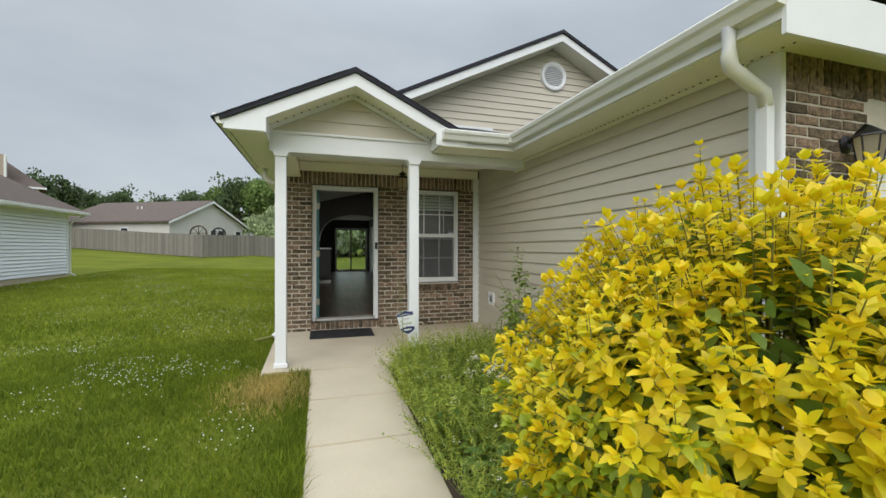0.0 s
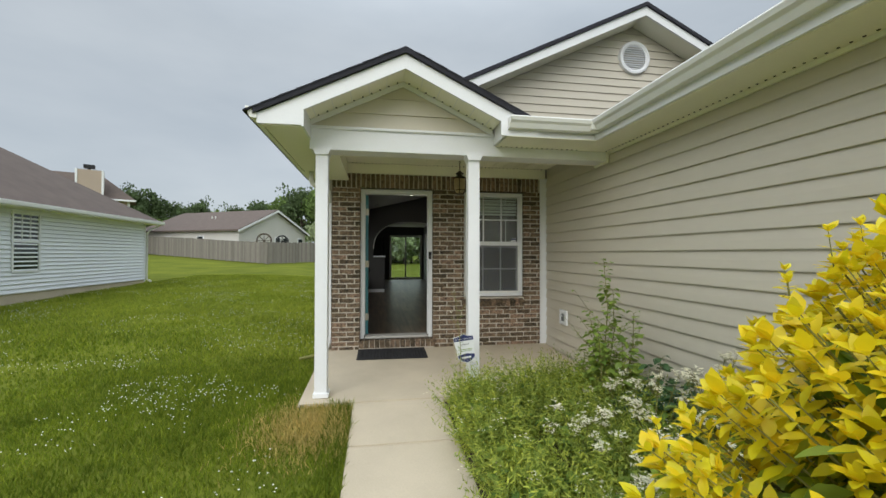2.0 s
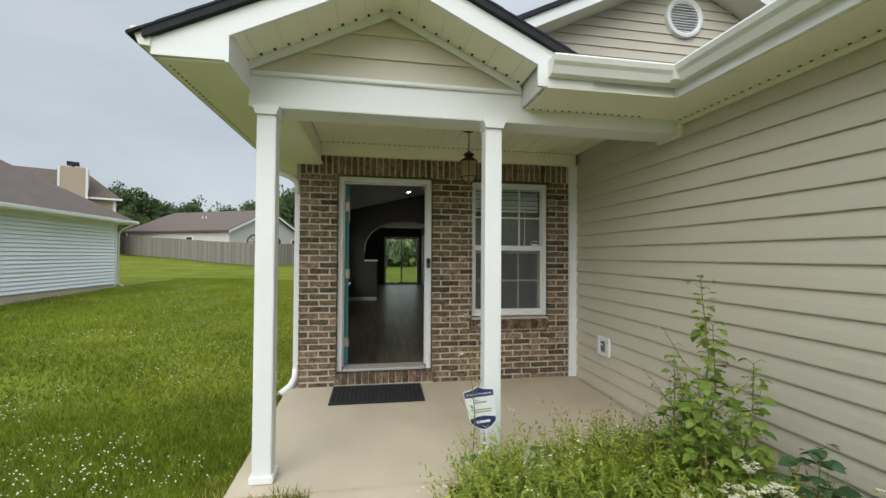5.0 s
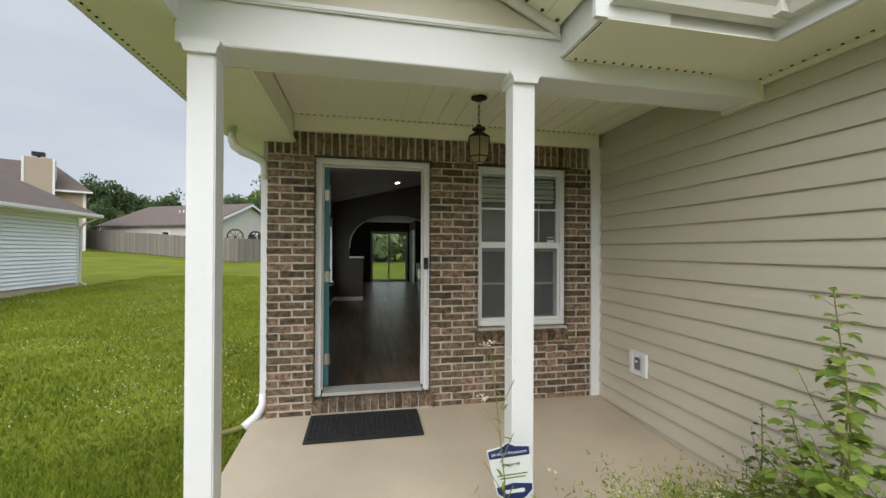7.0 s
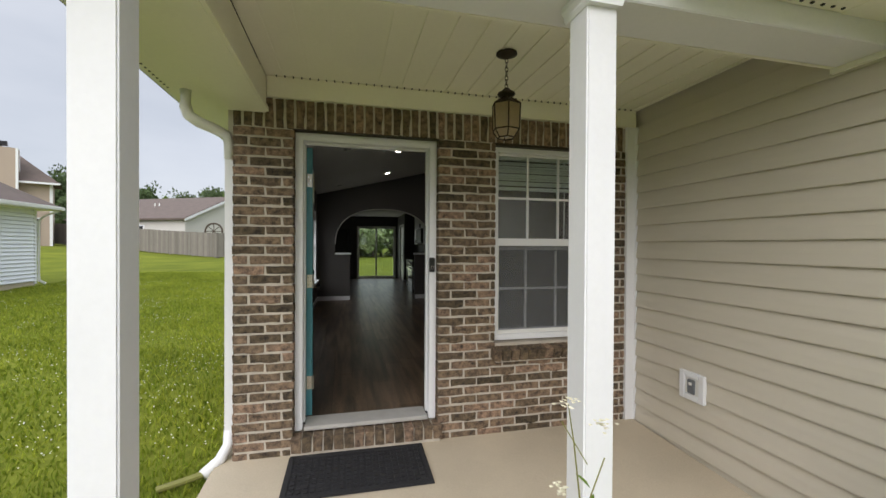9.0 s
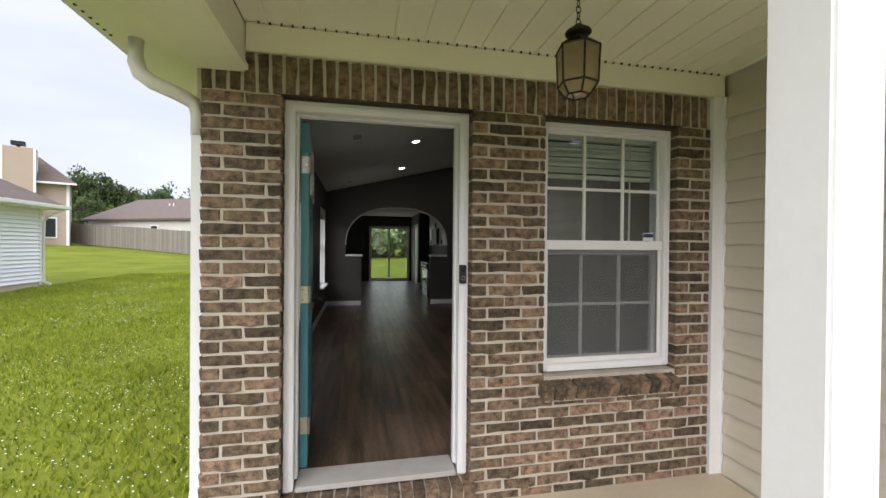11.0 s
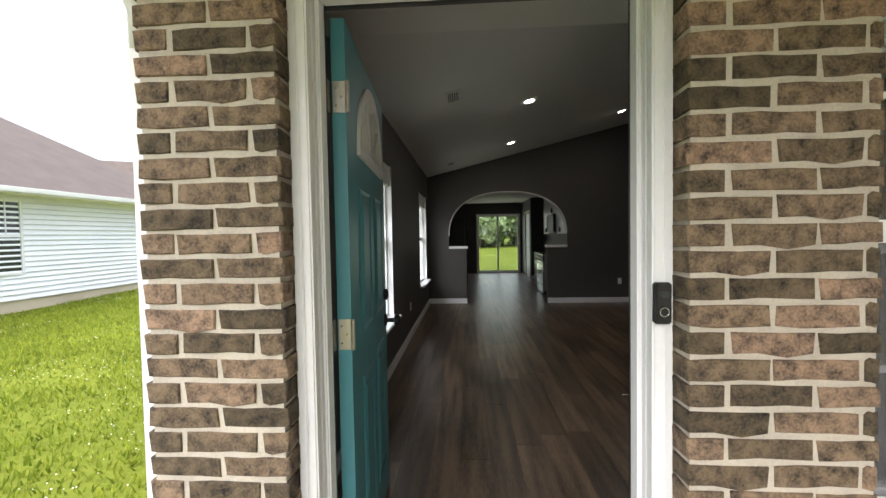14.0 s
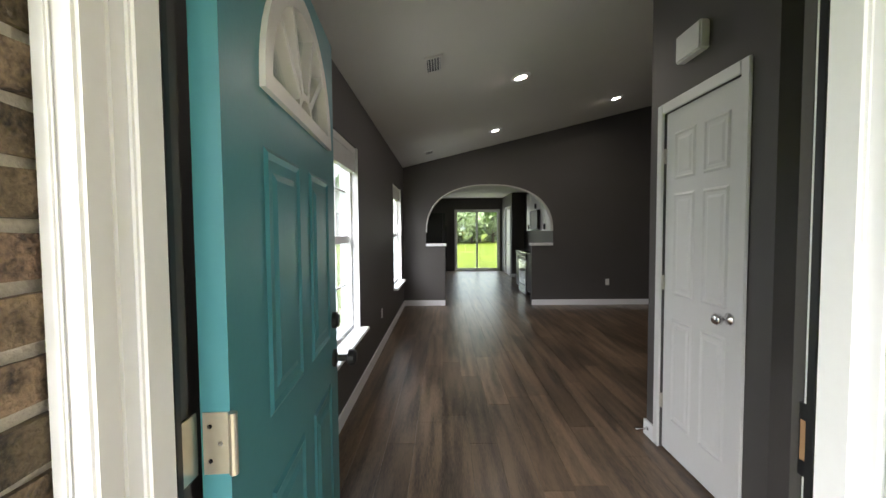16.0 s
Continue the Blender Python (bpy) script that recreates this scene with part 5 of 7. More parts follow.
def far_house():
    h = thing("far_house", (-13.5, 36.0, 0), "off-white single-storey house with gable end and brown roof", "house")
    h.rotation_euler = (0, 0, math.atan2(9.0, 4.66))     # local x runs along the gable end, local y along the eaves, away
    L, G, z0, ze, zr = 13.0, 10.1, 0.2, 3.75, 6.0
    bm = bmesh.new()
    prism(bm, [(0, z0), (G, z0), (G, ze), (G / 2, zr - 0.1), (0, ze)], 0, L, "y")
    part("wall", bm, M_FARWALL, h)
    bm = bmesh.new()
    for s in ((-0.4, ze - 0.15), (G + 0.4, ze - 0.15)):
        prism(bm, [(G / 2, zr), (s[0], s[1]), (s[0], s[1] + 0.15), (G / 2, zr + 0.18)], -0.35, L + 0.3, "y")
    part("roof", bm, M_ROOFBROWN, h)
    for s in ((-0.42, ze - 0.16), (G + 0.42, ze - 0.16)):
        bm = bmesh.new()
        prism(bm, [(G / 2, zr + 0.1), (s[0], s[1] + 0.08), (s[0], s[1] - 0.12), (G / 2, zr - 0.12)], -0.4, -0.36, "y")
        part("rake_board", bm, M_WHITE, h)
    for a, b in ((5.0, 5.7), (6.2, 6.9), (8.8, 9.5)):
        w = new("window")
        w.parent = h
        boxes("frame", M_WHITE, w, (a - 0.1, b + 0.1, -0.06, 0.01, 1.6, 3.2))
        boxes("pane", M_DARKGLASS, w, (a, b, -0.08, -0.065, 1.7, 2.35), (a, b, -0.08, -0.065, 2.45, 3.1))
    for y in (4.5, 9.0):
        w = new("window")
        w.parent = h
        boxes("frame", M_WHITE, w, (-0.06, 0.01, y - 0.1, y + 0.8, 1.7, 3.2))
        boxes("pane", M_DARKGLASS, w, (-0.08, -0.065, y, y + 0.7, 1.8, 3.1))
    for dx in (3.0, 3.5):
        bm = bmesh.new()
        tube(bm, [(G / 2 - 2.2, 6.0 + dx - 3, 4.9), (G / 2 - 2.2, 6.0 + dx - 3, 5.45)], 0.06, 6)
        part("vent_pipe", bm, M_GUTTER, h)


def fence():
    runs = [((-30.0, 42.0), (-21.5, 38.0), 6), ((-21.5, 38.0), (-9.3, 30.0), 0), ((-9.3, 30.0), (-3.0, 35.5), 0)]
    f = thing("wooden_fence", (0, 0, 0), "weathered grey wooden privacy fence", "fence")
    bm = bmesh.new()
    prism(bm, [(-0.07, 0), (0.07, 0), (0.07, 1.72), (0.045, 1.8), (-0.045, 1.8), (-0.07, 1.72)], -0.012, 0.012, "y")
    me = bpy.data.meshes.new("picket")
    bm.to_mesh(me)
    bm.free()
    me.materials.append(M_FENCE)
    rnd = random.Random(8)
    n = 0
    for (ax, ay), (bx, by), _ in runs:
        d = math.hypot(bx - ax, by - ay)
        ang = math.atan2(by - ay, bx - ax)
        k = 0
        while k * 0.148 < d and n < 290:
            t = k * 0.148 / d
            x, y = ax + (bx - ax) * t, ay + (by - ay) * t
            o = new("picket", me)
            o.parent, o.location, o.rotation_euler = f, (x, y, ground_z(x, y) + 0.06 + 0.025 * rnd.random()), (0, 0, ang)
            k += 1
            n += 1
        for z in (0.35, 1.0, 1.55):
            bm = bmesh.new()
            a, b = Vector((ax, ay + 0.05, ground_z(ax, ay) + z)), Vector((bx, by + 0.05, ground_z(bx, by) + z))
            tube(bm, [a, b], 0.05, square=True)
            part("rail", bm, M_FENCE, f)
        q = 0
        while q <= d:
            x, y = ax + (bx - ax) * q / d, ay + (by - ay) * q / d
            boxes("post", M_FENCE, f, (x - 0.05, x + 0.05, y + 0.06, y + 0.16, ground_z(x, y) - 0.1, ground_z(x, y) + 1.75))
            q += 2.4


def tree_mesh(seed, height, mat, leaves=1500, size=0.45, spread=1.0):
    """Trunk, limbs and a ragged crown of leaf clumps."""
    rnd = random.Random(seed)
    t = thing("tree", (0, 0, 0))
    bm = bmesh.new()
    th = height * 0.45
    tube(bm, [(0, 0, -0.3), (0.05 * height * 0.1, 0, th * 0.5), (0.1, 0.05, th), (0.0, 0.1, height * 0.8)], 0.028 * height, 8, r2=0.006 * height)
    tips = []
    for k in range(9):
        a, e = rnd.random() * 6.28, rnd.uniform(0.3, 1.1)
        z0 = height * rnd.uniform(0.3, 0.65)
        ln = height * rnd.uniform(0.22, 0.38) * spread
        p0 = Vector((0.05, 0.03, z0))
        p2 = p0 + Vector((math.cos(a) * math.cos(e), math.sin(a) * math.cos(e), math.sin(e))) * ln
        p1 = (p0 + p2) / 2 + Vector((0, 0, -0.03 * height))
        tube(bm, [p0, p1, p2], 0.011 * height, 6, r2=0.003 * height)
        tips += [p2, (p1 + p2) / 2]
    tips.append(Vector((0, 0.1, height * 0.85)))
    part("trunk", bm, M_BARK, t)
    v, f = [], []
    clumps = [(p + Vector((rnd.gauss(0, 1), rnd.gauss(0, 1), rnd.gauss(0, 0.8))) * 0.06 * height, height * rnd.uniform(0.06, 0.13)) for p in tips for _ in range(3)]
    for i in range(leaves):
        c, r = clumps[rnd.randrange(len(clumps))]
        d = Vector((rnd.gauss(0, 1), rnd.gauss(0, 1), rnd.gauss(0, 1))).normalized() * r * rnd.random() ** 0.4
        p = c + d
        q = Euler((rnd.random() * 3, rnd.random() * 3, rnd.random() * 6)).to_quaternion()
        s = size * rnd.uniform(0.5, 1.2)
        k = len(v)
        v += [tuple(p + q @ Vector(o) * s) for o in ((-0.5, 0, 0), (0, -0.3, 0.12), (0.5, 0, 0), (0, 0.3, 0.1))]
        f += [(k, k + 1, k + 2, k + 3)]
    raw("crown", v, f, mat, t)
    return t


def trees():
    a = tree_mesh(1, 9.0, M_TREE, 2600, 0.5)
    b = tree_mesh(2, 8.0, M_TREE2, 2600, 0.45, 1.1)
    c = tree_mesh(3, 11.0, M_TREE, 3000, 0.55, 0.8)
    # this tree's pale leaves carry the overexposed look in their colour
    pale = tree_mesh(7, 9.0, M_TREE3, 2800, 0.5, 1.15)
    rnd = random.Random(5)
    spots = [(-26, 60, 0, .7), (-22, 62, 2, .62), (-18.5, 60, 0, .75), (-15, 63, 1, .9), (-12, 60, 2, .7), (-8.5, 58, 1, .95), (-5.5, 54, 1, .9), (-3, 57, 0, .9), (0, 60, 1, .9),
             (-31, 64, 0, .75), (-35, 62, 2, .65), (-29, 66, 2, .7), (-38, 66, 0, .8), (-24.5, 66, 1, .8), (-10, 66, 0, .9), (-46, 62, 1, .62), (-36, 60, 2, .6), (-42, 60, 0, .62), (-20, 68, 0, .9),
             (4, 62, 0, .9), (8, 58, 1, 0.9), (12, 64, 2, 0.9), (16, 60, 0, 1.0), (1.2, 50, 1, 0.8), (-27.5, 52, 1, .5), (-30.5, 50, 0, .5), (-8, 49, 1, .36), (-6, 47, 0, .34), (-4.6, 50, 1, .4), (-3.2, 46, 0, .36), (-7, 53, 0, .42), (-1.8, 49, 1, .4), (-12, 55, 0, .4), (-33, 52, 1, .42)]
    for i, (x, y, k, s) in enumerate(spots):
        src = (a, b, c)[k]
        s *= (1.2 if -34 < x < -17.5 else 1.45) if x < -14 else 1.5
        m = Matrix.LocRotScale((x, y, ground_z(x, y)), Euler((0, 0, rnd.random() * 6)), None)
        t = copy_thing(src, m)
        t.scale = (s, s, s)
        tagged(t, ("broad tree with dark green crown beyond the fence", "leafy light green tree beyond the fence", "tall dark green tree in the distance")[k], "tree", "distant trees")
    # leafy screen behind the back lawn
    for i in range(16):
        x, y = -6 + 1.15 * i + rnd.uniform(-0.4, 0.4), 44 + rnd.uniform(-3, 5)
        k = 0 if i % 5 == 3 else 1
        t = copy_thing((b, pale)[k], Matrix.LocRotScale((x, y, ground_z(x, y) - 1.6), Euler((0, 0, rnd.random() * 6)), None))
        sc = rnd.uniform(0.62, 0.85)
        t.scale = (sc * 1.2, sc * 1.2, sc)
        tagged(t, ("green bushy tree behind the back lawn", "pale green bushy tree behind the back lawn, overexposure put into its leaves")[k], "tree", "back lawn trees")
    for t in (a, b, c, pale):
        for o in list(t.children):
            bpy.data.objects.remove(o)
        bpy.data.objects.remove(t)


def garden_wheel(x, y, z, r, mat, label):
    w = thing("garden_wheel", (x, y, ground_z(x, y)), label, "ornament", "garden wheels")
    h = z - ground_z(x, y)
    bm = bmesh.new()
    tube(bm, [(r * math.cos(2 * math.pi * k / 20), 0, h + r * math.sin(2 * math.pi * k / 20)) for k in range(21)], 0.07, 6)
    part("rim", bm, mat, w)
    for k in range(4):
        a = math.pi * k / 4
        bm = bmesh.new()
        tube(bm, [(-r * math.cos(a), 0, h - r * math.sin(a)), (r * math.cos(a), 0, h + r * math.sin(a))], 0.03, 5)
        part("spoke", bm, mat, w)
    boxes("post", M_FENCE, w, (-0.06, 0.06, 0.08, 0.2, 0, h))


garden_wheel(-10.3, 32.6, 2.55, 0.62, M_BARK, "brown wheel ornament showing above the fence")
garden_wheel(-8.7, 32.4, 2.5, 0.5, M_BLACK, "dark wheel ornament showing above the fence")
neighbour_house()
tan_house()
far_house()
fence()
trees()

# ---------------------------------------------------------------- porch things
def door_step_and_mat():
    mat = thing("door_mat", (-0.077, -0.36, 0.026), "black rubber door mat with a raised grid", "mat")
    mat.rotation_euler = (math.atan(0.036), 0, radians(-0.6))
    boxes("base", M_RUBBER, mat, (-0.465, 0.465, -0.24, 0.24, 0.0, 0.008), bev=0.003)
    boxes("border", M_RUBBER, mat, (-0.46, 0.46, -0.235, -0.205, 0.0082, 0.015), (-0.46, 0.46, 0.205, 0.235, 0.0082, 0.015), (-0.46, -0.43, -0.204, 0.204, 0.0082, 0.015), (0.43, 0.46, -0.204, 0.204, 0.0082, 0.015))
    bm = bmesh.new()
    for i in range(20):
        for j in range(9):
            x, y = -0.405 + 0.0426 * i, -0.176 + 0.044 * j
            box(bm, x - 0.013, x + 0.013, y - 0.014, y + 0.014, 0.0082, 0.0155)
    part("tread", bm, M_RUBBER, mat)


def lantern():
    l = thing("porch_lantern", (0.765, -0.8, 2.668), "hanging dark bronze six-sided lantern with clouded glass", "lantern")
    bm = bmesh.new()
    lathe(bm, [(0.02, 0.0), (0.062, -0.002), (0.062, -0.012), (0.03, -0.026), (0.01, -0.032)], (0, 0, 0), 20)
    part("canopy", bm, M_BRONZE, l)
    z = -0.03
    for k in range(7):
        bm = bmesh.new()
        n = 12
        pts = [(0.009 * math.cos(2 * math.pi * i / n), 0, 0.016 * math.sin(2 * math.pi * i / n)) for i in range(n + 1)]
        r = Matrix.Rotation(radians(90 * (k % 2)), 4, "Z")
        tube(bm, [Vector((0, 0, z - 0.016)) + r @ Vector(p) for p in pts], 0.0025, 5)
        part("chain_link", bm, M_BRONZE, l)
        z -= 0.026
    zt = z - 0.005
    bm = bmesh.new()
    lathe(bm, [(0.006, zt + 0.01), (0.02, zt), (0.03, zt - 0.012), (0.05, zt - 0.022), (0.054, zt - 0.03), (0.05, zt - 0.036), (0.025, zt - 0.045), (0.022, zt - 0.055)], (0, 0, 0), 20)
    part("finial", bm, M_BRONZE, l)
    rings = [(0.03, zt - 0.055), (0.088, zt - 0.095), (0.082, zt - 0.245), (0.05, zt - 0.29)]

    def ring(r, h):
        return [Vector((r * math.cos(math.pi * k / 3 + 0.3), r * math.sin(math.pi * k / 3 + 0.3), h)) for k in range(6)]
    R = [ring(*x) for x in rings]
    for k in range(6):
        for a, b in ((0, 1), (1, 2), (2, 3)):
            bm = bmesh.new()
            tube(bm, [R[a][k], R[b][k]], 0.0045, 5)
            part("bar", bm, M_BRONZE, l)
        for a in (1, 2, 3):
            bm = bmesh.new()
            tube(bm, [R[a][k], R[a][(k + 1) % 6]], 0.0045, 5)
            part("bar", bm, M_BRONZE, l)
        for a, b, m in ((0, 1, M_BRONZE), (1, 2, M_AMBER), (2, 3, M_AMBER)):
            bm = bmesh.new()
            q = [R[a][k] * 0.99, R[a][(k + 1) % 6] * 0.99, R[b][(k + 1) % 6] * 0.99, R[b][k] * 0.99]
            vs = [bm.verts.new((v.x, v.y, R[a][0].z if i < 2 else R[b][0].z)) for i, v in enumerate(q)]
            f = bm.faces.new(vs)
            e = bmesh.ops.solidify(bm, geom=[f], thickness=0.002)
            part("roof_panel" if m is M_BRONZE else "glass_panel", bm, m, l)
    bm = bmesh.new()
    lathe(bm, [(0.012, zt - 0.285), (0.014, zt - 0.24), (0.026, zt - 0.235), (0.026, zt - 0.15), (0.018, zt - 0.13)], (0, 0, 0), 14)
    part("candle_sleeve", bm, M_WHITE, l)


def downspouts():
    d = thing("downspout", (0, 0, 0), "white downspout at the brick corner with curved elbows", "downspout", "downspouts")
    bm = bmesh.new()
    tube(bm, [(-1.185, -0.1, 2.53), (-1.185, -0.1, 2.41), (-1.17, -0.095, 2.36), (-1.12, -0.08, 2.325), (-1.03, -0.035, 2.295), (-0.968, 0.0, 2.265), (-0.951, 0.016, 2.21), (-0.95, 0.018, 2.1)], 0.037, 10)
    part("elbow", bm, M_GUTTER, d, smooth=True)
    bm = bmesh.new()
    tube(bm, [(-0.95, 0.018, 2.13), (-0.95, 0.018, 0.2)], 0.038, square=True)
    part("pipe", bm, M_WHITE, d)
    bm = bmesh.new()
    tube(bm, [(-0.95, 0.018, 0.22), (-0.955, 0.01, 0.12), (-0.99, -0.06, 0.05), (-1.07, -0.14, 0.0)], 0.037, 10)
    part("shoe", bm, M_WHITE, d, smooth=True)
    bm = bmesh.new()
    tube(bm, [(-1.06, -0.12, 0.0), (-1.18, -0.15, -0.02), (-1.32, -0.18, -0.04)], 0.022, 8)
    part("drain_hose", bm, M_STEM, d, "grey-green drain hose in the grass")
    g = thing("downspout", (0, 0, 0), "white downspout at the garage corner below the gutter", "downspout", "downspouts")
    bm = bmesh.new()
    tube(bm, [(1.85, -4.94, 2.6), (1.85, -4.94, 2.44), (1.88, -4.93, 2.38), (2.08, -4.915, 2.31), (2.17, -4.91, 2.28), (2.19, -4.905, 2.2)], 0.043, 10)
    part("elbow", bm, M_GUTTER, g, smooth=True)
    bm = bmesh.new()
    tube(bm, [(2.19, -4.905, 2.23), (2.19, -4.905, -0.1)], 0.046, square=True)
    part("pipe", bm, M_WHITE, g)
    boxes("strap", M_WHITE, g, (2.14, WX - 0.021, -4.945, -4.865, 1.6, 1.63))


def siding_outlet():
    o = thing("siding_vent_box", (WX - 0.006, -0.7, 0.52), "white framed outlet box on the taupe siding", "outlet box")
    boxes("frame", M_WHITE, o, (-0.03, 0.0, -0.105, -0.06, -0.1, 0.1), (-0.03, 0.0, 0.06, 0.105, -0.1, 0.1), (-0.03, 0.0, -0.0595, 0.0595, 0.06, 0.1), (-0.03, 0.0, -0.0595, 0.0595, -0.1, -0.06), bev=0.004)
    boxes("plate", M_GUTTER, o, (-0.02, -0.001, -0.059, 0.059, -0.059, 0.059))
    boxes("cover", M_SCREEN, o, (-0.035, -0.0205, -0.03, 0.03, -0.05, 0.05), bev=0.004)
    boxes("latch", M_GUTTER, o, (-0.039, -0.0355, -0.012, 0.012, 0.01, 0.03))


def yard_sign():
    s = thing("yard_sign", (0.68, -1.995, -0.105), "shield-shaped white and navy security yard sign on a stake", "sign")
    s.rotation_euler = (radians(4), radians(-10), radians(-14))
    bm = bmesh.new()
    pts = [(-0.1, 0.69), (-0.035, 0.7), (0.0, 0.72), (0.035, 0.7), (0.1, 0.69), (0.092, 0.56), (0.085, 0.475), (0.045, 0.44), (0.0, 0.425), (-0.045, 0.44), (-0.085, 0.475), (-0.092, 0.56)]
    prism(bm, pts, -0.003, 0.003, "y")
    part("shield", bm, M_SIGNWHITE, s)
    bm = bmesh.new()
    prism(bm, [(-0.096, 0.685), (-0.035, 0.695), (0.0, 0.714), (0.035, 0.695), (0.096, 0.685), (0.094, 0.648), (-0.094, 0.648)], -0.0045, -0.0032, "y")
    part("band", bm, M_NAVY, s)
    bm = bmesh.new()
    prism(bm, [(-0.083, 0.508), (0.0, 0.522), (0.083, 0.508), (0.08, 0.48), (0.043, 0.447), (0.0, 0.432), (-0.043, 0.447), (-0.08, 0.48)], -0.0045, -0.0032, "y")
    part("band", bm, M_NAVY, s)
    text("24 Hour Protection", 0.0205, pose(0, -0.006, 0.668, 90, 0, 0), M_SIGNWHITE, s)
    text("Monitored", 0.02, pose(0, -0.0045, 0.612, 90, 0, 0), M_BLACK, s)
    boxes("bar", M_SIGNWHITE, s, (-0.045, 0.045, -0.0062, -0.0047, 0.475, 0.492))
    boxes("bar", M_LEAF, s, (-0.07, 0.07, -0.0042, -0.0032, 0.56, 0.566), (-0.06, 0.06, -0.0042, -0.0032, 0.545, 0.551))
    bm = bmesh.new()
    tube(bm, [(0, 0.01, 0.7), (0, 0.01, -0.05)], 0.008, 6)
    part("stake", bm, M_GUTTER, s)


def garage_front_things():
    gd = structure(thing("door_garage"), "white panelled garage door", "door")
    for r in range(4):
        for c in range(4):
            x0, z0 = 3.1 + 1.2 * c, -0.28 + 0.565 * r
            boxes("panel", M_DOORWHITE, gd, (x0 + 0.004, x0 + 1.196, -4.86, -4.82, z0 + 0.003, z0 + 0.562), bev=0.006)
            boxes("inset", M_DOORWHITE, gd, (x0 + 0.12, x0 + 1.08, -4.868, -4.8602, z0 + 0.1, z0 + 0.46), bev=0.003)
    structure(boxes("trim_garage_door", M_WHITE, None, (3.05, 3.1, -4.975, -4.82, -0.3, 2.0), (7.9, 7.95, -4.975, -4.82, -0.3, 2.0), (3.1, 7.9, -4.975, -4.82, 1.94, 2.0)), "white trim round the garage door", "trim")
    l = thing("coach_light", (2.82, -4.955, 2.0), "black coach light on the garage brick", "wall light")
    bm = bmesh.new()
    lathe(bm, [(0.06, 0.0), (0.06, -0.015), (0.03, -0.03)], (0, 0, 0), 16, "y")
    part("backplate", bm, M_BLACK, l)
    bm = bmesh.new()
    tube(bm, [(0, -0.02, 0), (0, -0.06, 0.05), (0, -0.11, 0.1), (0, -0.13, 0.08)], 0.011, 8)
    part("arm", bm, M_BLACK, l)
    bm = bmesh.new()
    lathe(bm, [(0.012, 0.085), (0.03, 0.07), (0.085, 0.03), (0.09, 0.02)], (0, -0.13, 0), 6)
    part("hood", bm, M_BLACK, l)
    bm = bmesh.new()
    lathe(bm, [(0.078, 0.018), (0.055, -0.13)], (0, -0.13, 0), 6)
    part("glass", bm, M_AMBER, l)
    for k in range(6):
        a = math.pi * k / 3
        bm = bmesh.new()
        tube(bm, [(0.08 * math.cos(a), -0.13 + 0.08 * math.sin(a), 0.02), (0.057 * math.cos(a), -0.13 + 0.057 * math.sin(a), -0.132)], 0.005, 5)
        part("bar", bm, M_BLACK, l)
    bm = bmesh.new()
    lathe(bm, [(0.06, -0.13), (0.06, -0.145), (0.015, -0.165)], (0, -0.13, 0), 6)
    part("base", bm, M_BLACK, l)


door_step_and_mat()
lantern()
downspouts()
siding_outlet()
yard_sign()
garage_front_things()

# ---------------------------------------------------------------- plants
def leaf_into(v, f, p, d, up, ln, wd, fold=0.25, droop=0.15):
    """A pointed leaf of six faces folded along its midrib."""
    d = d.normalized()
    side = d.cross(up)
    if side.length < 1e-3:
        side = Vector((1, 0, 0))
    side.normalize()
    n = side.cross(d)
    k = len(v)
    mids = [p, p + d * ln * 0.35 - n * 0 , p + d * ln * 0.7 - n * ln * droop * 0.4, p + d * ln - n * ln * droop]
    v.append(tuple(mids[0]))
    for t, w in ((1, 1.0), (2, 0.84)):
        m = mids[t]
        v.append(tuple(m + side * wd * 0.5 * w + n * wd * fold * w))
        v.append(tuple(m))
        v.append(tuple(m - side * wd * 0.5 * w + n * wd * fold * w))
    v.append(tuple(mids[3]))
    f += [(k, k + 1, k + 2), (k, k + 2, k + 3), (k + 1, k + 4, k + 5, k + 2), (k + 2, k + 5, k + 6, k + 3), (k + 4, k + 7, k + 5), (k + 5, k + 7, k + 6)]


def ovate_leaf(v, f, p, d, up, ln, wd, fold=0.1, droop=0.2):
    """A broad pointed leaf: three bowed ribs across a drooping midrib."""
    d = d.normalized()
    side = d.cross(up)
    if side.length < 1e-3:
        side = Vector((1, 0, 0))
    side.normalize()
    n = side.cross(d)
    k = len(v)
    v.append(tuple(p))
    for t, w in ((0.22, 0.72), (0.5, 1.0), (0.78, 0.6)):
        m = p + d * ln * t - n * ln * droop * t * t
        edge = side * wd * 0.5 * w
        lift = n * wd * fold * w
        v += [tuple(m + edge + lift), tuple(m), tuple(m - edge + lift)]
    v.append(tuple(p + d * ln - n * ln * droop))
    f += [(k, k + 1, k + 2), (k, k + 2, k + 3)]
    for q in (1, 4):
        f += [(k + q, k + q + 3, k + q + 4, k + q + 1), (k + q + 1, k + q + 4, k + q + 5, k + q + 2)]
    f += [(k + 7, k + 10, k + 8), (k + 8, k + 10, k + 9)]


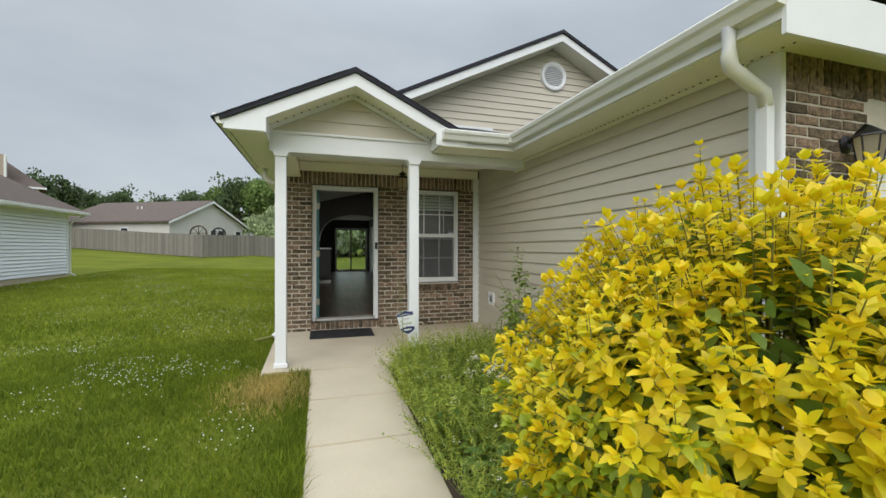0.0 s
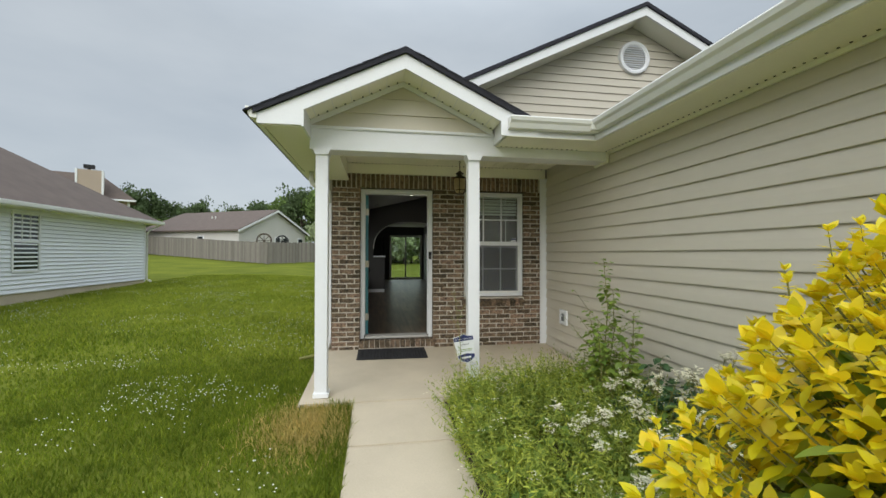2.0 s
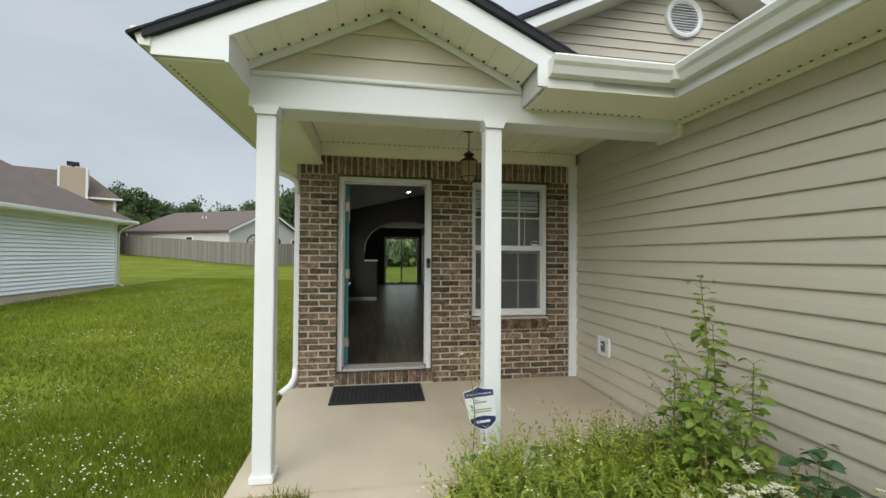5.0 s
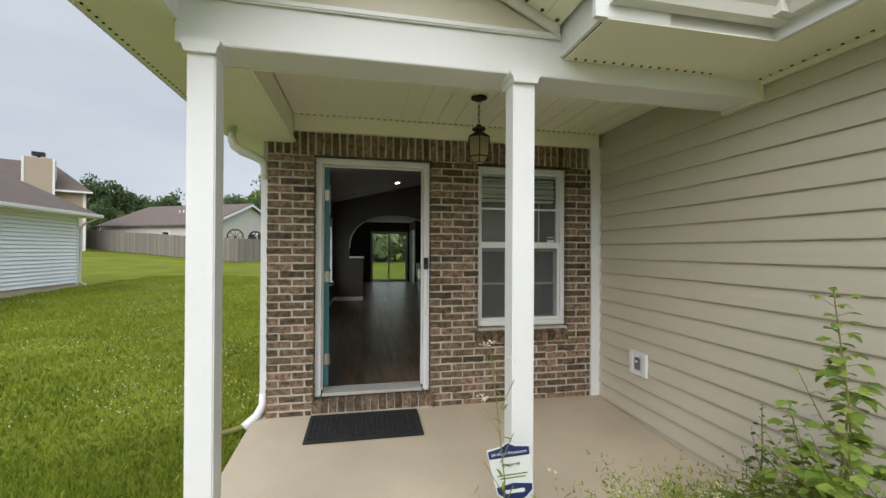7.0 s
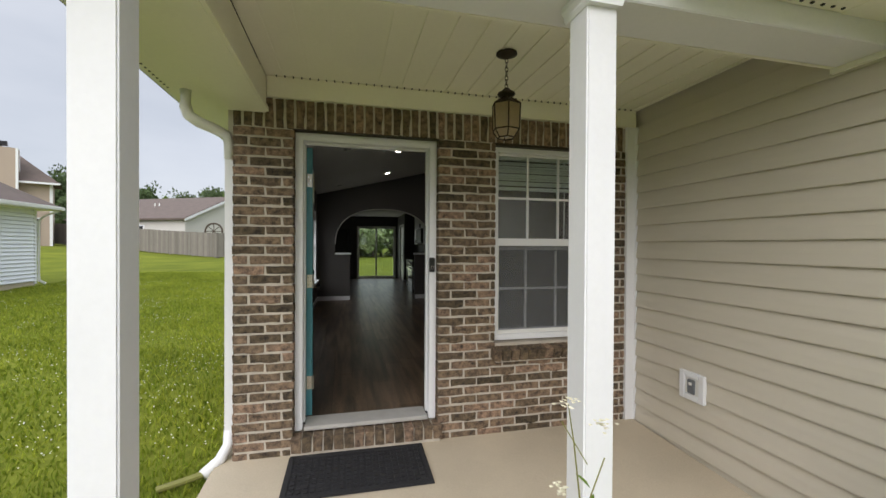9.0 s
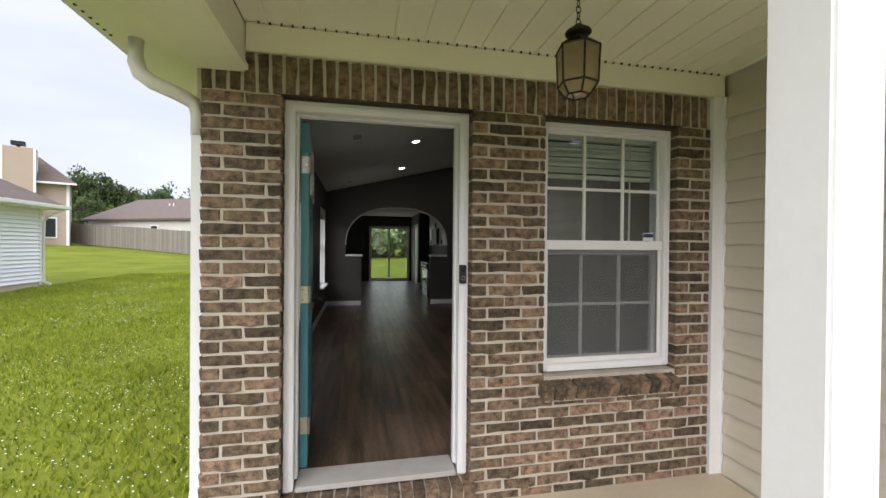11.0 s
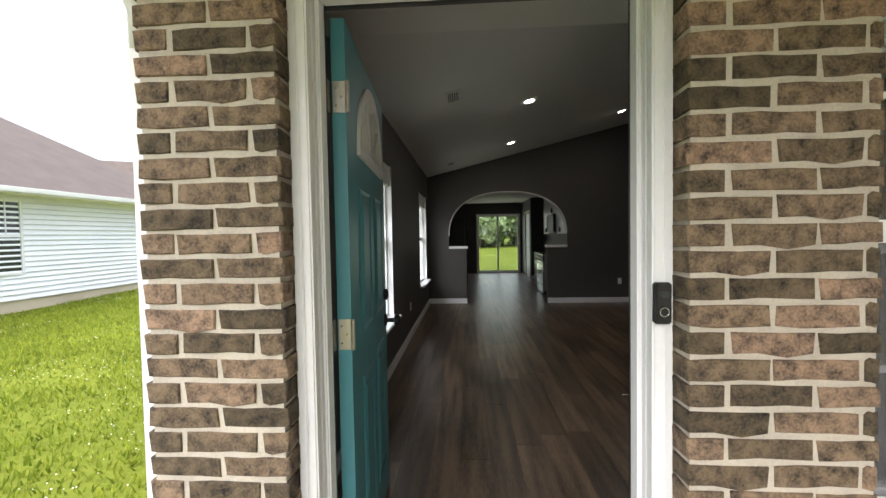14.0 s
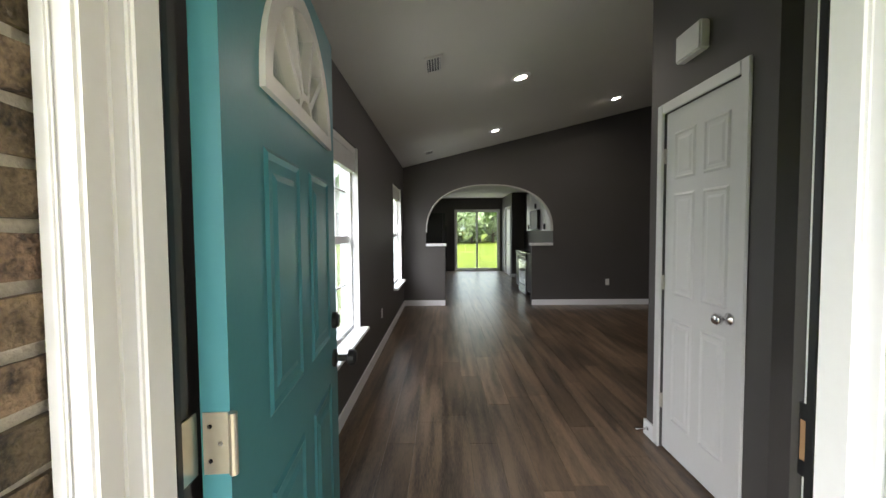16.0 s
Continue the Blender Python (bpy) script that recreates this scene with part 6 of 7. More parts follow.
def golden_shrub():
    """Stems ending in leafy shoots: golden rosettes at the tips, lime pairs below, green leaves in the gaps."""
    b = thing("golden_shrub", (0, 0, 0), "large golden-yellow leafy shrub beside the path", "shrub")
    rnd = random.Random(11)
    lobes = [((1.18, -5.62), 0.925, 1.56, 1800), ((1.74, -6.26), 0.64, 1.4, 760)]
    G, Lm, Gr = ([], []), ([], []), ([], [])
    stems = bmesh.new()

    def shoot(base, tip, out, size, pairs, top, rosette):
        tw = rnd.random() * 6.28
        for k in range(pairs):
            t = (k + 0.4) / pairs
            p = base + (tip - base) * t
            perp = out.orthogonal().normalized()
            perp.rotate(Matrix.Rotation(tw + k * 1.57, 3, out))
            bucket = (G if t > 0.22 else Lm) if top else (Lm if t > 0.3 else Gr)
            if rosette and t > 0.6:
                bucket = G
            sz = size * rnd.uniform(0.8, 1.2) * (1.1 - 0.3 * t)
            for sg in (1, -1):
                d = perp * sg + out * (0.25 + 0.35 * t) + Vector((0, 0, -0.04)) + Vector((rnd.gauss(0, .13), rnd.gauss(0, .13), rnd.gauss(0, .13)))
                ovate_leaf(bucket[0], bucket[1], p, d, Vector((rnd.gauss(0, .25), rnd.gauss(0, .25), 1)) + out * 0.6, sz, sz * rnd.uniform(0.46, 0.58), 0.12, rnd.uniform(0.05, 0.35))
        bucket = G if (top or rosette) else Lm
        turn = rnd.random() * 6.28
        count = rnd.randint(4, 6)
        for q in range(count):
            perp = out.orthogonal().normalized()
            perp.rotate(Matrix.Rotation(turn + q * 6.283 / count, 3, out))
            d = out * rnd.uniform(0.6, 1.6) + perp * rnd.uniform(0.35, 0.85) + Vector((0, 0, rnd.uniform(-0.2, 0.3)))
            sz = size * rnd.uniform(0.6, 1.0)
            ovate_leaf(bucket[0], bucket[1], tip, d, Vector((rnd.gauss(0, .2), rnd.gauss(0, .2), 1)) + out * 0.8, sz, sz * rnd.uniform(0.54, 0.68), 0.1, rnd.uniform(0.0, 0.3))

    for (cx, cy), rad, top, count in lobes:
        zc = -0.22 + (top + 0.22) * 0.5
        for s in range(count):
            a = 2.39996 * s + rnd.uniform(-0.2, 0.2)
            se = -0.82 + 1.8 * (s + 0.5) / count + rnd.uniform(-0.05, 0.05)
            e = math.asin(max(-0.85, min(0.995, se)))
            bulge = 1 + 0.14 * noise.noise((math.cos(a) * 2.2 + cx, math.sin(a) * 2.2, se * 2.4))
            rr = rad * rnd.uniform(0.9, 1.05) * bulge
            tip = Vector((cx + math.cos(a) * math.cos(e) * rr, cy + math.sin(a) * math.cos(e) * rr, zc + math.sin(e) * (top - zc) * rnd.uniform(0.9, 1.04) * bulge))
            tip.x = min(tip.x, 2.16 - rnd.random() * 0.15)
            out = Vector((tip.x - cx, tip.y - cy, 0.35 + max(0, tip.z - zc) * 1.1)).normalized()
            base = tip - out * rnd.uniform(0.2, 0.32)
            root = Vector((cx + rnd.uniform(-0.1, 0.1), cy + rnd.uniform(-0.1, 0.1), -0.25))
            if s % 4 == 0:
                tube(stems, [root, (root + base) / 2 + Vector((rnd.gauss(0, .05), rnd.gauss(0, .05), 0.1)), base, tip], 0.008, 5, r2=0.002)
            else:
                tube(stems, [base, tip], 0.0035, 4, r2=0.0015)
            high = tip.z > zc + 0.1 + rnd.gauss(0, 0.12)
            shoot(base, tip, out, rnd.uniform(0.044, 0.066), rnd.randint(7, 9), high, high or rnd.random() < 0.33)
            if high and rnd.random() < 0.09:
                up = (Vector((0, 0, 1)) + out * 0.25).normalized()
                end = tip + up * rnd.uniform(0.06, 0.13)
                tube(stems, [tip, end], 0.0025, 4, r2=0.001)
                shoot(tip, end, up, 0.036, 5, True, False)
        for k in range(int(count * 1.7)):
            d = Vector((rnd.gauss(0, 1), rnd.gauss(0, 1), rnd.gauss(0, 1))).normalized() * rnd.uniform(0.55, 0.88)
            p = Vector((cx + d.x * rad, cy + d.y * rad, zc + d.z * (top - zc)))
            if p.x > 2.12:
                continue
            sz = rnd.uniform(0.06, 0.095)
            ovate_leaf(Gr[0], Gr[1], p, d + Vector((rnd.gauss(0, .5), rnd.gauss(0, .5), rnd.gauss(0, .5))), Vector((rnd.gauss(0, .4), rnd.gauss(0, .4), 1)), sz, sz * 0.55)
    part("branching", stems, M_STEM, b)
    raw("golden_foliage", *G, M_GOLD, b, "golden yellow young leaves", smooth=True)
    raw("lime_foliage", *Lm, M_LIME, b, "lime green leaves", smooth=True)
    raw("inner_foliage", *Gr, M_LEAF, b, "darker green inner leaves", smooth=True)


def bed_z(x, y):
    return ground_z(x, y) + 0.02


def weed_bed():
    rnd = random.Random(21)
    v, f = [], []
    for j in range(31):
        for i in range(19):
            x, y = 0.37 + i * 0.105, -7.0 + j * 0.1665
            v.append((x, y, ground_z(x, y) + 0.012 + 0.02 * rnd.random() * (0 < i < 18)))
    for j in range(30):
        for i in range(18):
            k = j * 19 + i
            f.append((k, k + 1, k + 20, k + 19))
    structure(raw("ground_bed", v, f, M_BED), "bare dark soil of the planting bed", "ground")
    # feathery undergrowth
    gv, gf = [], []
    fv, ff = [], []
    for n in range(7200):
        x, y = rnd.uniform(0.4, 2.2), -1.98 - 3.4 * rnd.random() ** 1.2
        h = rnd.uniform(0.3, 0.74) * (1.0 if x < 1.6 else 0.9) * (0.65 + 0.35 * min(1, (x - 0.36) / 0.35)) * (0.75 if y > -2.2 else 1)
        clump = noise.noise((x * 2.6, y * 2.6, 1.0))
        if clump < -0.28:
            continue
        h *= 0.88 + 0.45 * clump
        p = Vector((x, y, bed_z(x, y)))
        lean = Vector((rnd.gauss(0, .42) - 0.1, rnd.gauss(0, .42), 1)).normalized()
        side = lean.orthogonal().normalized()
        side.rotate(Matrix.Rotation(rnd.random() * 6.28, 3, lean))
        tip = p + lean * h + Vector((rnd.gauss(0, .05), rnd.gauss(0, .05), -0.03))
        k = len(gv)
        gv += [tuple(p - side * 0.0022), tuple(p + side * 0.0022), tuple(tip)]
        gf.append((k, k + 1, k + 2))
        for q in range(9):
            t = 0.3 + 0.7 * q / 9
            c = p + (tip - p) * t
            for sg in (1, -1):
                d = (side * sg + lean * 0.35 + Vector((rnd.gauss(0, .6), rnd.gauss(0, .6), rnd.gauss(0, .35)))).normalized()
                ln = rnd.uniform(0.018, 0.05) * (1.2 - t * 0.5)
                w = lean.cross(d).normalized() * 0.0046
                k = len(gv)
                e = c + d * ln
                gv += [tuple(c - w), tuple(c + w), tuple(e + w * 0.4), tuple(e - w * 0.4)]
                gf.append((k, k + 1, k + 2, k + 3))
        if rnd.random() < 0.05:
            for q in range(5):
                o = Vector((rnd.gauss(0, .018), rnd.gauss(0, .018), rnd.gauss(0, .008)))
                k = len(fv)
                s = rnd.uniform(0.003, 0.006)
                fv += [tuple(tip + o + Vector(u) * s) for u in ((-1, -1, 0), (1, -1, 0.3), (1, 1, 0), (-1, 1, 0.3))]
                ff.append((k, k + 1, k + 2, k + 3))
    w = raw("feathery_weeds", gv, gf, M_WEED)
    tagged(w, "feathery green weeds crowding the planting bed", "weeds", kind="stuff")
    w2 = raw("weed_blossoms", fv, ff, M_FLOWER)
    tagged(w2, "scattered tiny white blossoms over the weeds", "blossoms", kind="stuff")
    # broad low leaves
    lv, lf = [], []
    for n in range(1100):
        x, y = rnd.uniform(0.42, 2.2), rnd.uniform(-5.0, -2.0)
        p = Vector((x, y, bed_z(x, y) + rnd.uniform(0.03, 0.28)))
        a = rnd.random() * 6.28
        leaf_into(lv, lf, p, Vector((math.cos(a), math.sin(a), rnd.uniform(-0.2, 0.5))), Vector((0, 0, 1)), rnd.uniform(0.06, 0.14), rnd.uniform(0.04, 0.09), 0.12, 0.25)
    w3 = raw("broad_weed_leaves", lv, lf, M_LEAF)
    tagged(w3, "broad green weed leaves low in the bed", "weeds", kind="stuff")


def umbel_plant(x, y, h, seed, heads=9):
    rnd = random.Random(seed)
    t = thing("white_umbel_plant", (x, y, bed_z(x, y)), "weed with loose clusters of small white flowers", "plant", "white-flowered weeds")
    lv, lf = [], []
    for k in range(heads):
        a = rnd.random() * 6.28
        r = rnd.uniform(0.03, 0.26)
        tip = Vector((r * math.cos(a), r * math.sin(a), h * rnd.uniform(0.65, 1.05)))
        mid = Vector((tip.x * 0.3, tip.y * 0.3, tip.z * 0.55))
        bm = bmesh.new()
        tube(bm, [(0, 0, -0.02), mid, tip], 0.0045, 5, r2=0.0018)
        v, f = [], []
        R = rnd.uniform(0.035, 0.07)
        for c in range(12):
            aa, rr = rnd.random() * 6.28, R * math.sqrt(rnd.random())
            c0 = tip + Vector((rr * math.cos(aa), rr * math.sin(aa), rnd.gauss(0.012, 0.014)))
            tube(bm, [tip - Vector((0, 0, 0.03)), c0], 0.0008, 3)
            for q in range(6):
                o = Vector((rnd.gauss(0, .007), rnd.gauss(0, .007), rnd.gauss(0, .005)))
                s = rnd.uniform(0.004, 0.0068)
                i = len(v)
                v += [tuple(c0 + o + Vector(u) * s) for u in ((-1, -1, 0), (1, -1, 0.6), (1, 1, 0), (-1, 1, 0.6))]
                f.append((i, i + 1, i + 2, i + 3))
        part("stem", bm, M_STEM, t)
        tagged(raw("flower_head", v, f, M_FLOWER, t), "cluster of tiny white flowers", kind="stuff")
        for q in range(12):
            p = mid * rnd.uniform(0.2, 1.3)
            aa = rnd.random() * 6.28
            leaf_into(lv, lf, p, Vector((math.cos(aa), math.sin(aa), 0.4)), Vector((0, 0, 1)), rnd.uniform(0.05, 0.12), rnd.uniform(0.02, 0.045))
    raw("foliage", lv, lf, M_LEAF, t)


def tall_weed(x, y, h, seed, mat, size, leaf=0.1, name="tall_weed", label="tall leafy green weed growing against the siding", lean=(0, 0), shoots=4):
    """A bent stem with alternate stalked leaves that shrink upwards, and thin side shoots tipped with small leaves."""
    rnd = random.Random(seed)
    t = thing(name, (x, y, bed_z(x, y)), label, "plant")
    bm = bmesh.new()
    v, f = [], []

    def stalk(points, r, n, big):
        tube(bm, points, r, 6, r2=r * 0.3)
        for k in range(n):
            s = 0.12 + 0.88 * k / (n - 1)
            i = min(len(points) - 2, int(s * (len(points) - 1)))
            w = s * (len(points) - 1) - i
            p = points[i] * (1 - w) + points[i + 1] * w
            for sg in range(1 if big < 0.05 else 2):
                a = k * 2.4 + sg * math.pi + rnd.gauss(0, .5)
                ln = big * (1.15 - 0.75 * s) * rnd.uniform(0.6, 1.25)
                d = Vector((math.cos(a), math.sin(a), rnd.uniform(0.1, 0.8)))
                e = p + d * ln * rnd.uniform(0.3, 1.0)
                tube(bm, [p, e], 0.0018, 4, r2=0.001)
                ovate_leaf(v, f, e, Vector((d.x, d.y, rnd.uniform(-0.5, 0.2))), Vector((rnd.gauss(0, .3), rnd.gauss(0, .3), 1)), ln, ln * rnd.uniform(0.6, 0.85), 0.08, rnd.uniform(0.1, 0.4))
                if big > 0.06:
                    for q in (-1, 1):
                        dd = Vector((math.cos(a + q * 0.9), math.sin(a + q * 0.9), rnd.uniform(-0.3, 0.3)))
                        ovate_leaf(v, f, e, dd, Vector((rnd.gauss(0, .3), rnd.gauss(0, .3), 1)), ln * 0.7, ln * 0.45, 0.08, 0.25)

    top = Vector((lean[0], lean[1], h))
    stem = [Vector((0, 0, -0.03)), top * 0.33 + Vector((rnd.gauss(0, .015), rnd.gauss(0, .015), 0)), top * 0.68 + Vector((rnd.gauss(0, .02), rnd.gauss(0, .02), 0)), top]
    stalk(stem, 0.008, int(12 + h * 16), leaf)
    for k in range(shoots):
        p = stem[1] + (stem[2] - stem[1]) * rnd.random()
        a = rnd.random() * 6.28
        o = Vector((math.cos(a), math.sin(a), 0)) * size * rnd.uniform(0.6, 1.1)
        o.x = min(o.x, 0.1)
        e = p + o + Vector((0, 0, h * rnd.uniform(0.08, 0.28)))
        stalk([p, (p + e) / 2 + Vector((0, 0, -0.03)), e], 0.0032, 8, leaf * 0.42)
    part("stem", bm, M_STEM, t)
    raw("foliage", v, f, mat, t, smooth=True)


def flower_stalk():
    t = thing("flower_stalk", (0.5, -2.06, bed_z(0.5, -2.06)), "thin tall stalk with a pale flower beside the post", "plant")
    rnd = random.Random(3)
    bm = bmesh.new()
    tube(bm, [(0, 0, -0.02), (0.02, 0, 0.5), (-0.03, 0.02, 1.0), (-0.05, 0.02, 1.12)], 0.004, 5, r2=0.0015)
    for k in range(6):
        z = 0.35 + 0.12 * k
        tube(bm, [(0.0, 0, z), (0.07 * (-1) ** k, 0.02, z + 0.12)], 0.002, 4)
    part("stem", bm, M_STEM, t)
    v, f = [], []
    for c in ((-0.05, 0.02, 1.13), (0.06, 0.02, 1.05), (-0.07, 0.02, 0.88)):
        for q in range(18):
            o = Vector(c) + Vector((rnd.gauss(0, .014), rnd.gauss(0, .014), rnd.gauss(0, .008)))
            i = len(v)
            v += [tuple(o + Vector(u) * 0.005) for u in ((-1, -1, 0), (1, -1, 0.4), (1, 1, 0), (-1, 1, 0.4))]
            f.append((i, i + 1, i + 2, i + 3))
    raw("flower", v, f, M_FLOWER, t)
    lv, lf = [], []
    for k in range(14):
        a = rnd.random() * 6.28
        leaf_into(lv, lf, Vector((0.01, 0, 0.1 + 0.06 * k)), Vector((math.cos(a), math.sin(a), 0.4)), Vector((0, 0, 1)), 0.06, 0.012)
    raw("foliage", lv, lf, M_LEAF, t)


golden_shrub()
weed_bed()
for i, (x, y, h) in enumerate(((1.25, -3.75, 0.55), (1.55, -3.45, 0.66), (1.75, -3.8, 0.78), (1.95, -3.5, 0.85), (1.05, -3.45, 0.5), (1.9, -4.2, 0.9), (1.45, -4.1, 0.6), (2.05, -3.9, 0.86), (1.2, -4.25, 0.5), (0.95, -4.0, 0.42), (1.6, -3.0, 0.5))):
    umbel_plant(x, y, h, 40 + i)
tall_weed(1.76, -2.5, 1.42, 5, M_WEEDLEAF, 0.36, 0.115, shoots=9)
tall_weed(1.84, -2.44, 1.12, 35, M_WEEDLEAF, 0.26, 0.11, lean=(0.04, -0.02), shoots=5)
tall_weed(1.72, -2.42, 0.92, 36, M_WEEDLEAF, 0.26, 0.11, lean=(-0.05, 0.02), shoots=5)
tall_weed(1.9, -2.62, 0.95, 25, M_WEEDLEAF, 0.22, 0.11, lean=(0.05, -0.04))
tall_weed(1.66, -2.68, 0.86, 27, M_WEEDLEAF, 0.22, 0.1, lean=(-0.06, 0.02))
tall_weed(1.8, -2.72, 0.72, 15, M_WEEDLEAF, 0.16, 0.12, shoots=2)
tall_weed(1.55, -2.55, 0.62, 16, M_WEEDLEAF, 0.16, 0.07, shoots=3)
for x, y, h, seed in ((1.95, -3.0, 0.66, 6), (2.0, -3.3, 0.62, 9), (1.85, -3.25, 0.5, 13), (2.05, -3.6, 0.55, 14), (1.7, -3.05, 0.42, 18)):
    tall_weed(x, y, h, seed, M_DARKLEAF, 0.1, 0.15, "broad_leaf_weed", "dark broad-leaved weed against the siding", shoots=0)
tall_weed(2.0, -2.0, 0.72, 7, M_DARKLEAF, 0.12, 0.055, "thorny_weed", "thin dark weed at the edge of the porch slab", shoots=6)
flower_stalk()


def lawn():
    """Grass blades near the walk, thinning with distance, and clover heads."""
    rs = np.random.RandomState(2)
    def blades(n, xr, yr, hmin, hmax, wd, keep, seed):
        r = np.random.RandomState(seed)
        x, y = r.uniform(*xr, n), r.uniform(*yr, n)
        ok = np.array([keep(a, b) for a, b in zip(x, y)])
        x, y = x[ok], y[ok]
        m = len(x)
        z = np.array([ground_z(a, b) for a, b in zip(x, y)]) - 0.005
        patch = 0.75 + 0.5 * np.array([noise.noise((a * 1.1, b * 1.1, 3.0)) for a, b in zip(x, y)])
        h = r.uniform(hmin, hmax, m) * patch
        a = r.uniform(0, 6.283, m)
        lx, ly = r.normal(0, 0.45, m) * h, r.normal(0, 0.45, m) * h
        w = wd * r.uniform(0.7, 1.3, m)
        cx, cy = np.cos(a) * w, np.sin(a) * w
        V = np.empty((m, 5, 3))
        V[:, 0] = np.stack([x - cx, y - cy, z], 1)
        V[:, 1] = np.stack([x + cx, y + cy, z], 1)
        V[:, 2] = np.stack([x + cx * 0.7 + lx * 0.4, y + cy * 0.7 + ly * 0.4, z + h * 0.6], 1)
        V[:, 3] = np.stack([x - cx * 0.7 + lx * 0.4, y - cy * 0.7 + ly * 0.4, z + h * 0.6], 1)
        V[:, 4] = np.stack([x + lx, y + ly, z + h], 1)
        i = np.arange(m) * 5
        quads = np.stack([i, i + 1, i + 2, i + 3], 1).tolist()
        tris = np.stack([i + 3, i + 2, i + 4], 1).tolist()
        return V.reshape(-1, 3).tolist(), quads + tris

    def dry(x, y):
        return math.exp(-(((x + 0.8) / 0.34) ** 2 + ((y + 2.32) / 0.36) ** 2))

    def free(x, y):
        if y < -1.94:
            return x < -0.515
        return x < -1.03 if y < 0.1 else x < -1.0

    def near(x, y):
        a = min(1, max(0, (x + 5.0) / 2.2)) * min(1, max(0, (1.0 - y) / 2.6))
        return a * a * (3 - 2 * a)

    def keep(x, y):
        return free(x, y) and rs.rand() > 0.9 * dry(x, y) and rs.rand() < near(x, y)
    g = raw("grass_near", *blades(150000, (-5.0, -0.5), (-6.8, 1.0), 0.045, 0.095, 0.0035, keep, 1), M_GRASS)
    tagged(g, "uneven mown green grass of the front lawn", "grass", kind="stuff")
    # paler blades grow more frequent away from the house, painting in the brighter lawn
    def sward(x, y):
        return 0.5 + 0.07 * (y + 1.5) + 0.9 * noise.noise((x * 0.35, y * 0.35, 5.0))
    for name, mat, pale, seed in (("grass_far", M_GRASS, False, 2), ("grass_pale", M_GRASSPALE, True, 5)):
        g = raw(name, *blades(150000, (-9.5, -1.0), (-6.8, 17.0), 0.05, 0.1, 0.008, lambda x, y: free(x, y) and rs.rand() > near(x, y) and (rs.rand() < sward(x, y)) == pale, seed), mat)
        tagged(g, "yellowish grass of the side lawn, open lawn's brightness put into its colour" if pale else "green grass of the side lawn", "grass", kind="stuff")
    g = raw("grass_dry", *blades(36000, (-1.8, -0.5), (-3.2, -1.4), 0.04, 0.11, 0.0035, lambda x, y: free(x, y) and rs.rand() < dry(x, y), 3), M_STRAW)
    tagged(g, "dry straw-coloured grass beside the post", "grass", kind="stuff")
    g = raw("grass_edge", *blades(2600, (-0.72, -0.49), (-6.8, -1.9), 0.08, 0.15, 0.0035, lambda x, y: x < -0.5, 4), M_GRASS)
    tagged(g, "longer grass along the path edge", "grass", kind="stuff")
    r = random.Random(9)
    v, f = [], []
    for n in range(11000):
        x, y = (r.uniform(-5, -0.9), r.uniform(-6.3, 0)) if n < 3000 else (r.uniform(-9.3, -1.1), r.uniform(-2, 14))
        if not free(x, y) or noise.noise((x * 0.7, y * 0.7, 7.0)) + 0.45 * noise.noise((x * 2.3, y * 2.3, 3.0)) < 0.1:
            continue
        s = r.uniform(0.004, 0.0085)
        c = Vector((x, y, ground_z(x, y) + r.uniform(0.05, 0.085)))
        k = len(v)
        v += [tuple(c + Vector(o) * s) for o in ((1, 0, 0), (-1, 0, 0), (0, 1, 0), (0, -1, 0), (0, 0, 0.9), (0, 0, -0.7))]
        f += [(k + a, k + b, k + t) for a, b in ((0, 2), (2, 1), (1, 3), (3, 0)) for t in (4,)] + [(k + b, k + a, k + 5) for a, b in ((0, 2), (2, 1), (1, 3), (3, 0))]
    g = raw("clover_flowers", v, f, M_CLOVER)
    tagged(g, "white clover flower heads scattered in the grass", "clover", kind="stuff")


lawn()

# ---------------------------------------------------------------- brickwork, one object a brick
def brick_mesh(seed, l, h, d):
    """A worn brick with uneven edges; x along, z up, front face at y = 0."""
    r = random.Random(seed)
    bm = bmesh.new()
    box(bm, 0, l, 0, d, 0, h)
    bmesh.ops.subdivide_edges(bm, edges=[e for e in bm.edges if abs(e.verts[0].co.x - e.verts[1].co.x) > l * 0.5], cuts=2)
    for v in bm.verts:
        v.co.x += r.gauss(0, 0.0024)
        v.co.z += r.gauss(0, 0.002)
        v.co.y += r.gauss(0, 0.0012) if v.co.y < d / 2 else 0
    fr = [e for e in bm.edges if all(v.co.y < d / 2 for v in e.verts) and len([f for f in e.link_faces if abs(f.normal.y) > 0.8]) == 1]
    bmesh.ops.bevel(bm, geom=fr, offset=0.003, segments=1, affect="EDGES")
    me = bpy.data.meshes.new("brick")
    bm.to_mesh(me)
    bm.free()
    me.materials.append(M_BRICK)
    return me


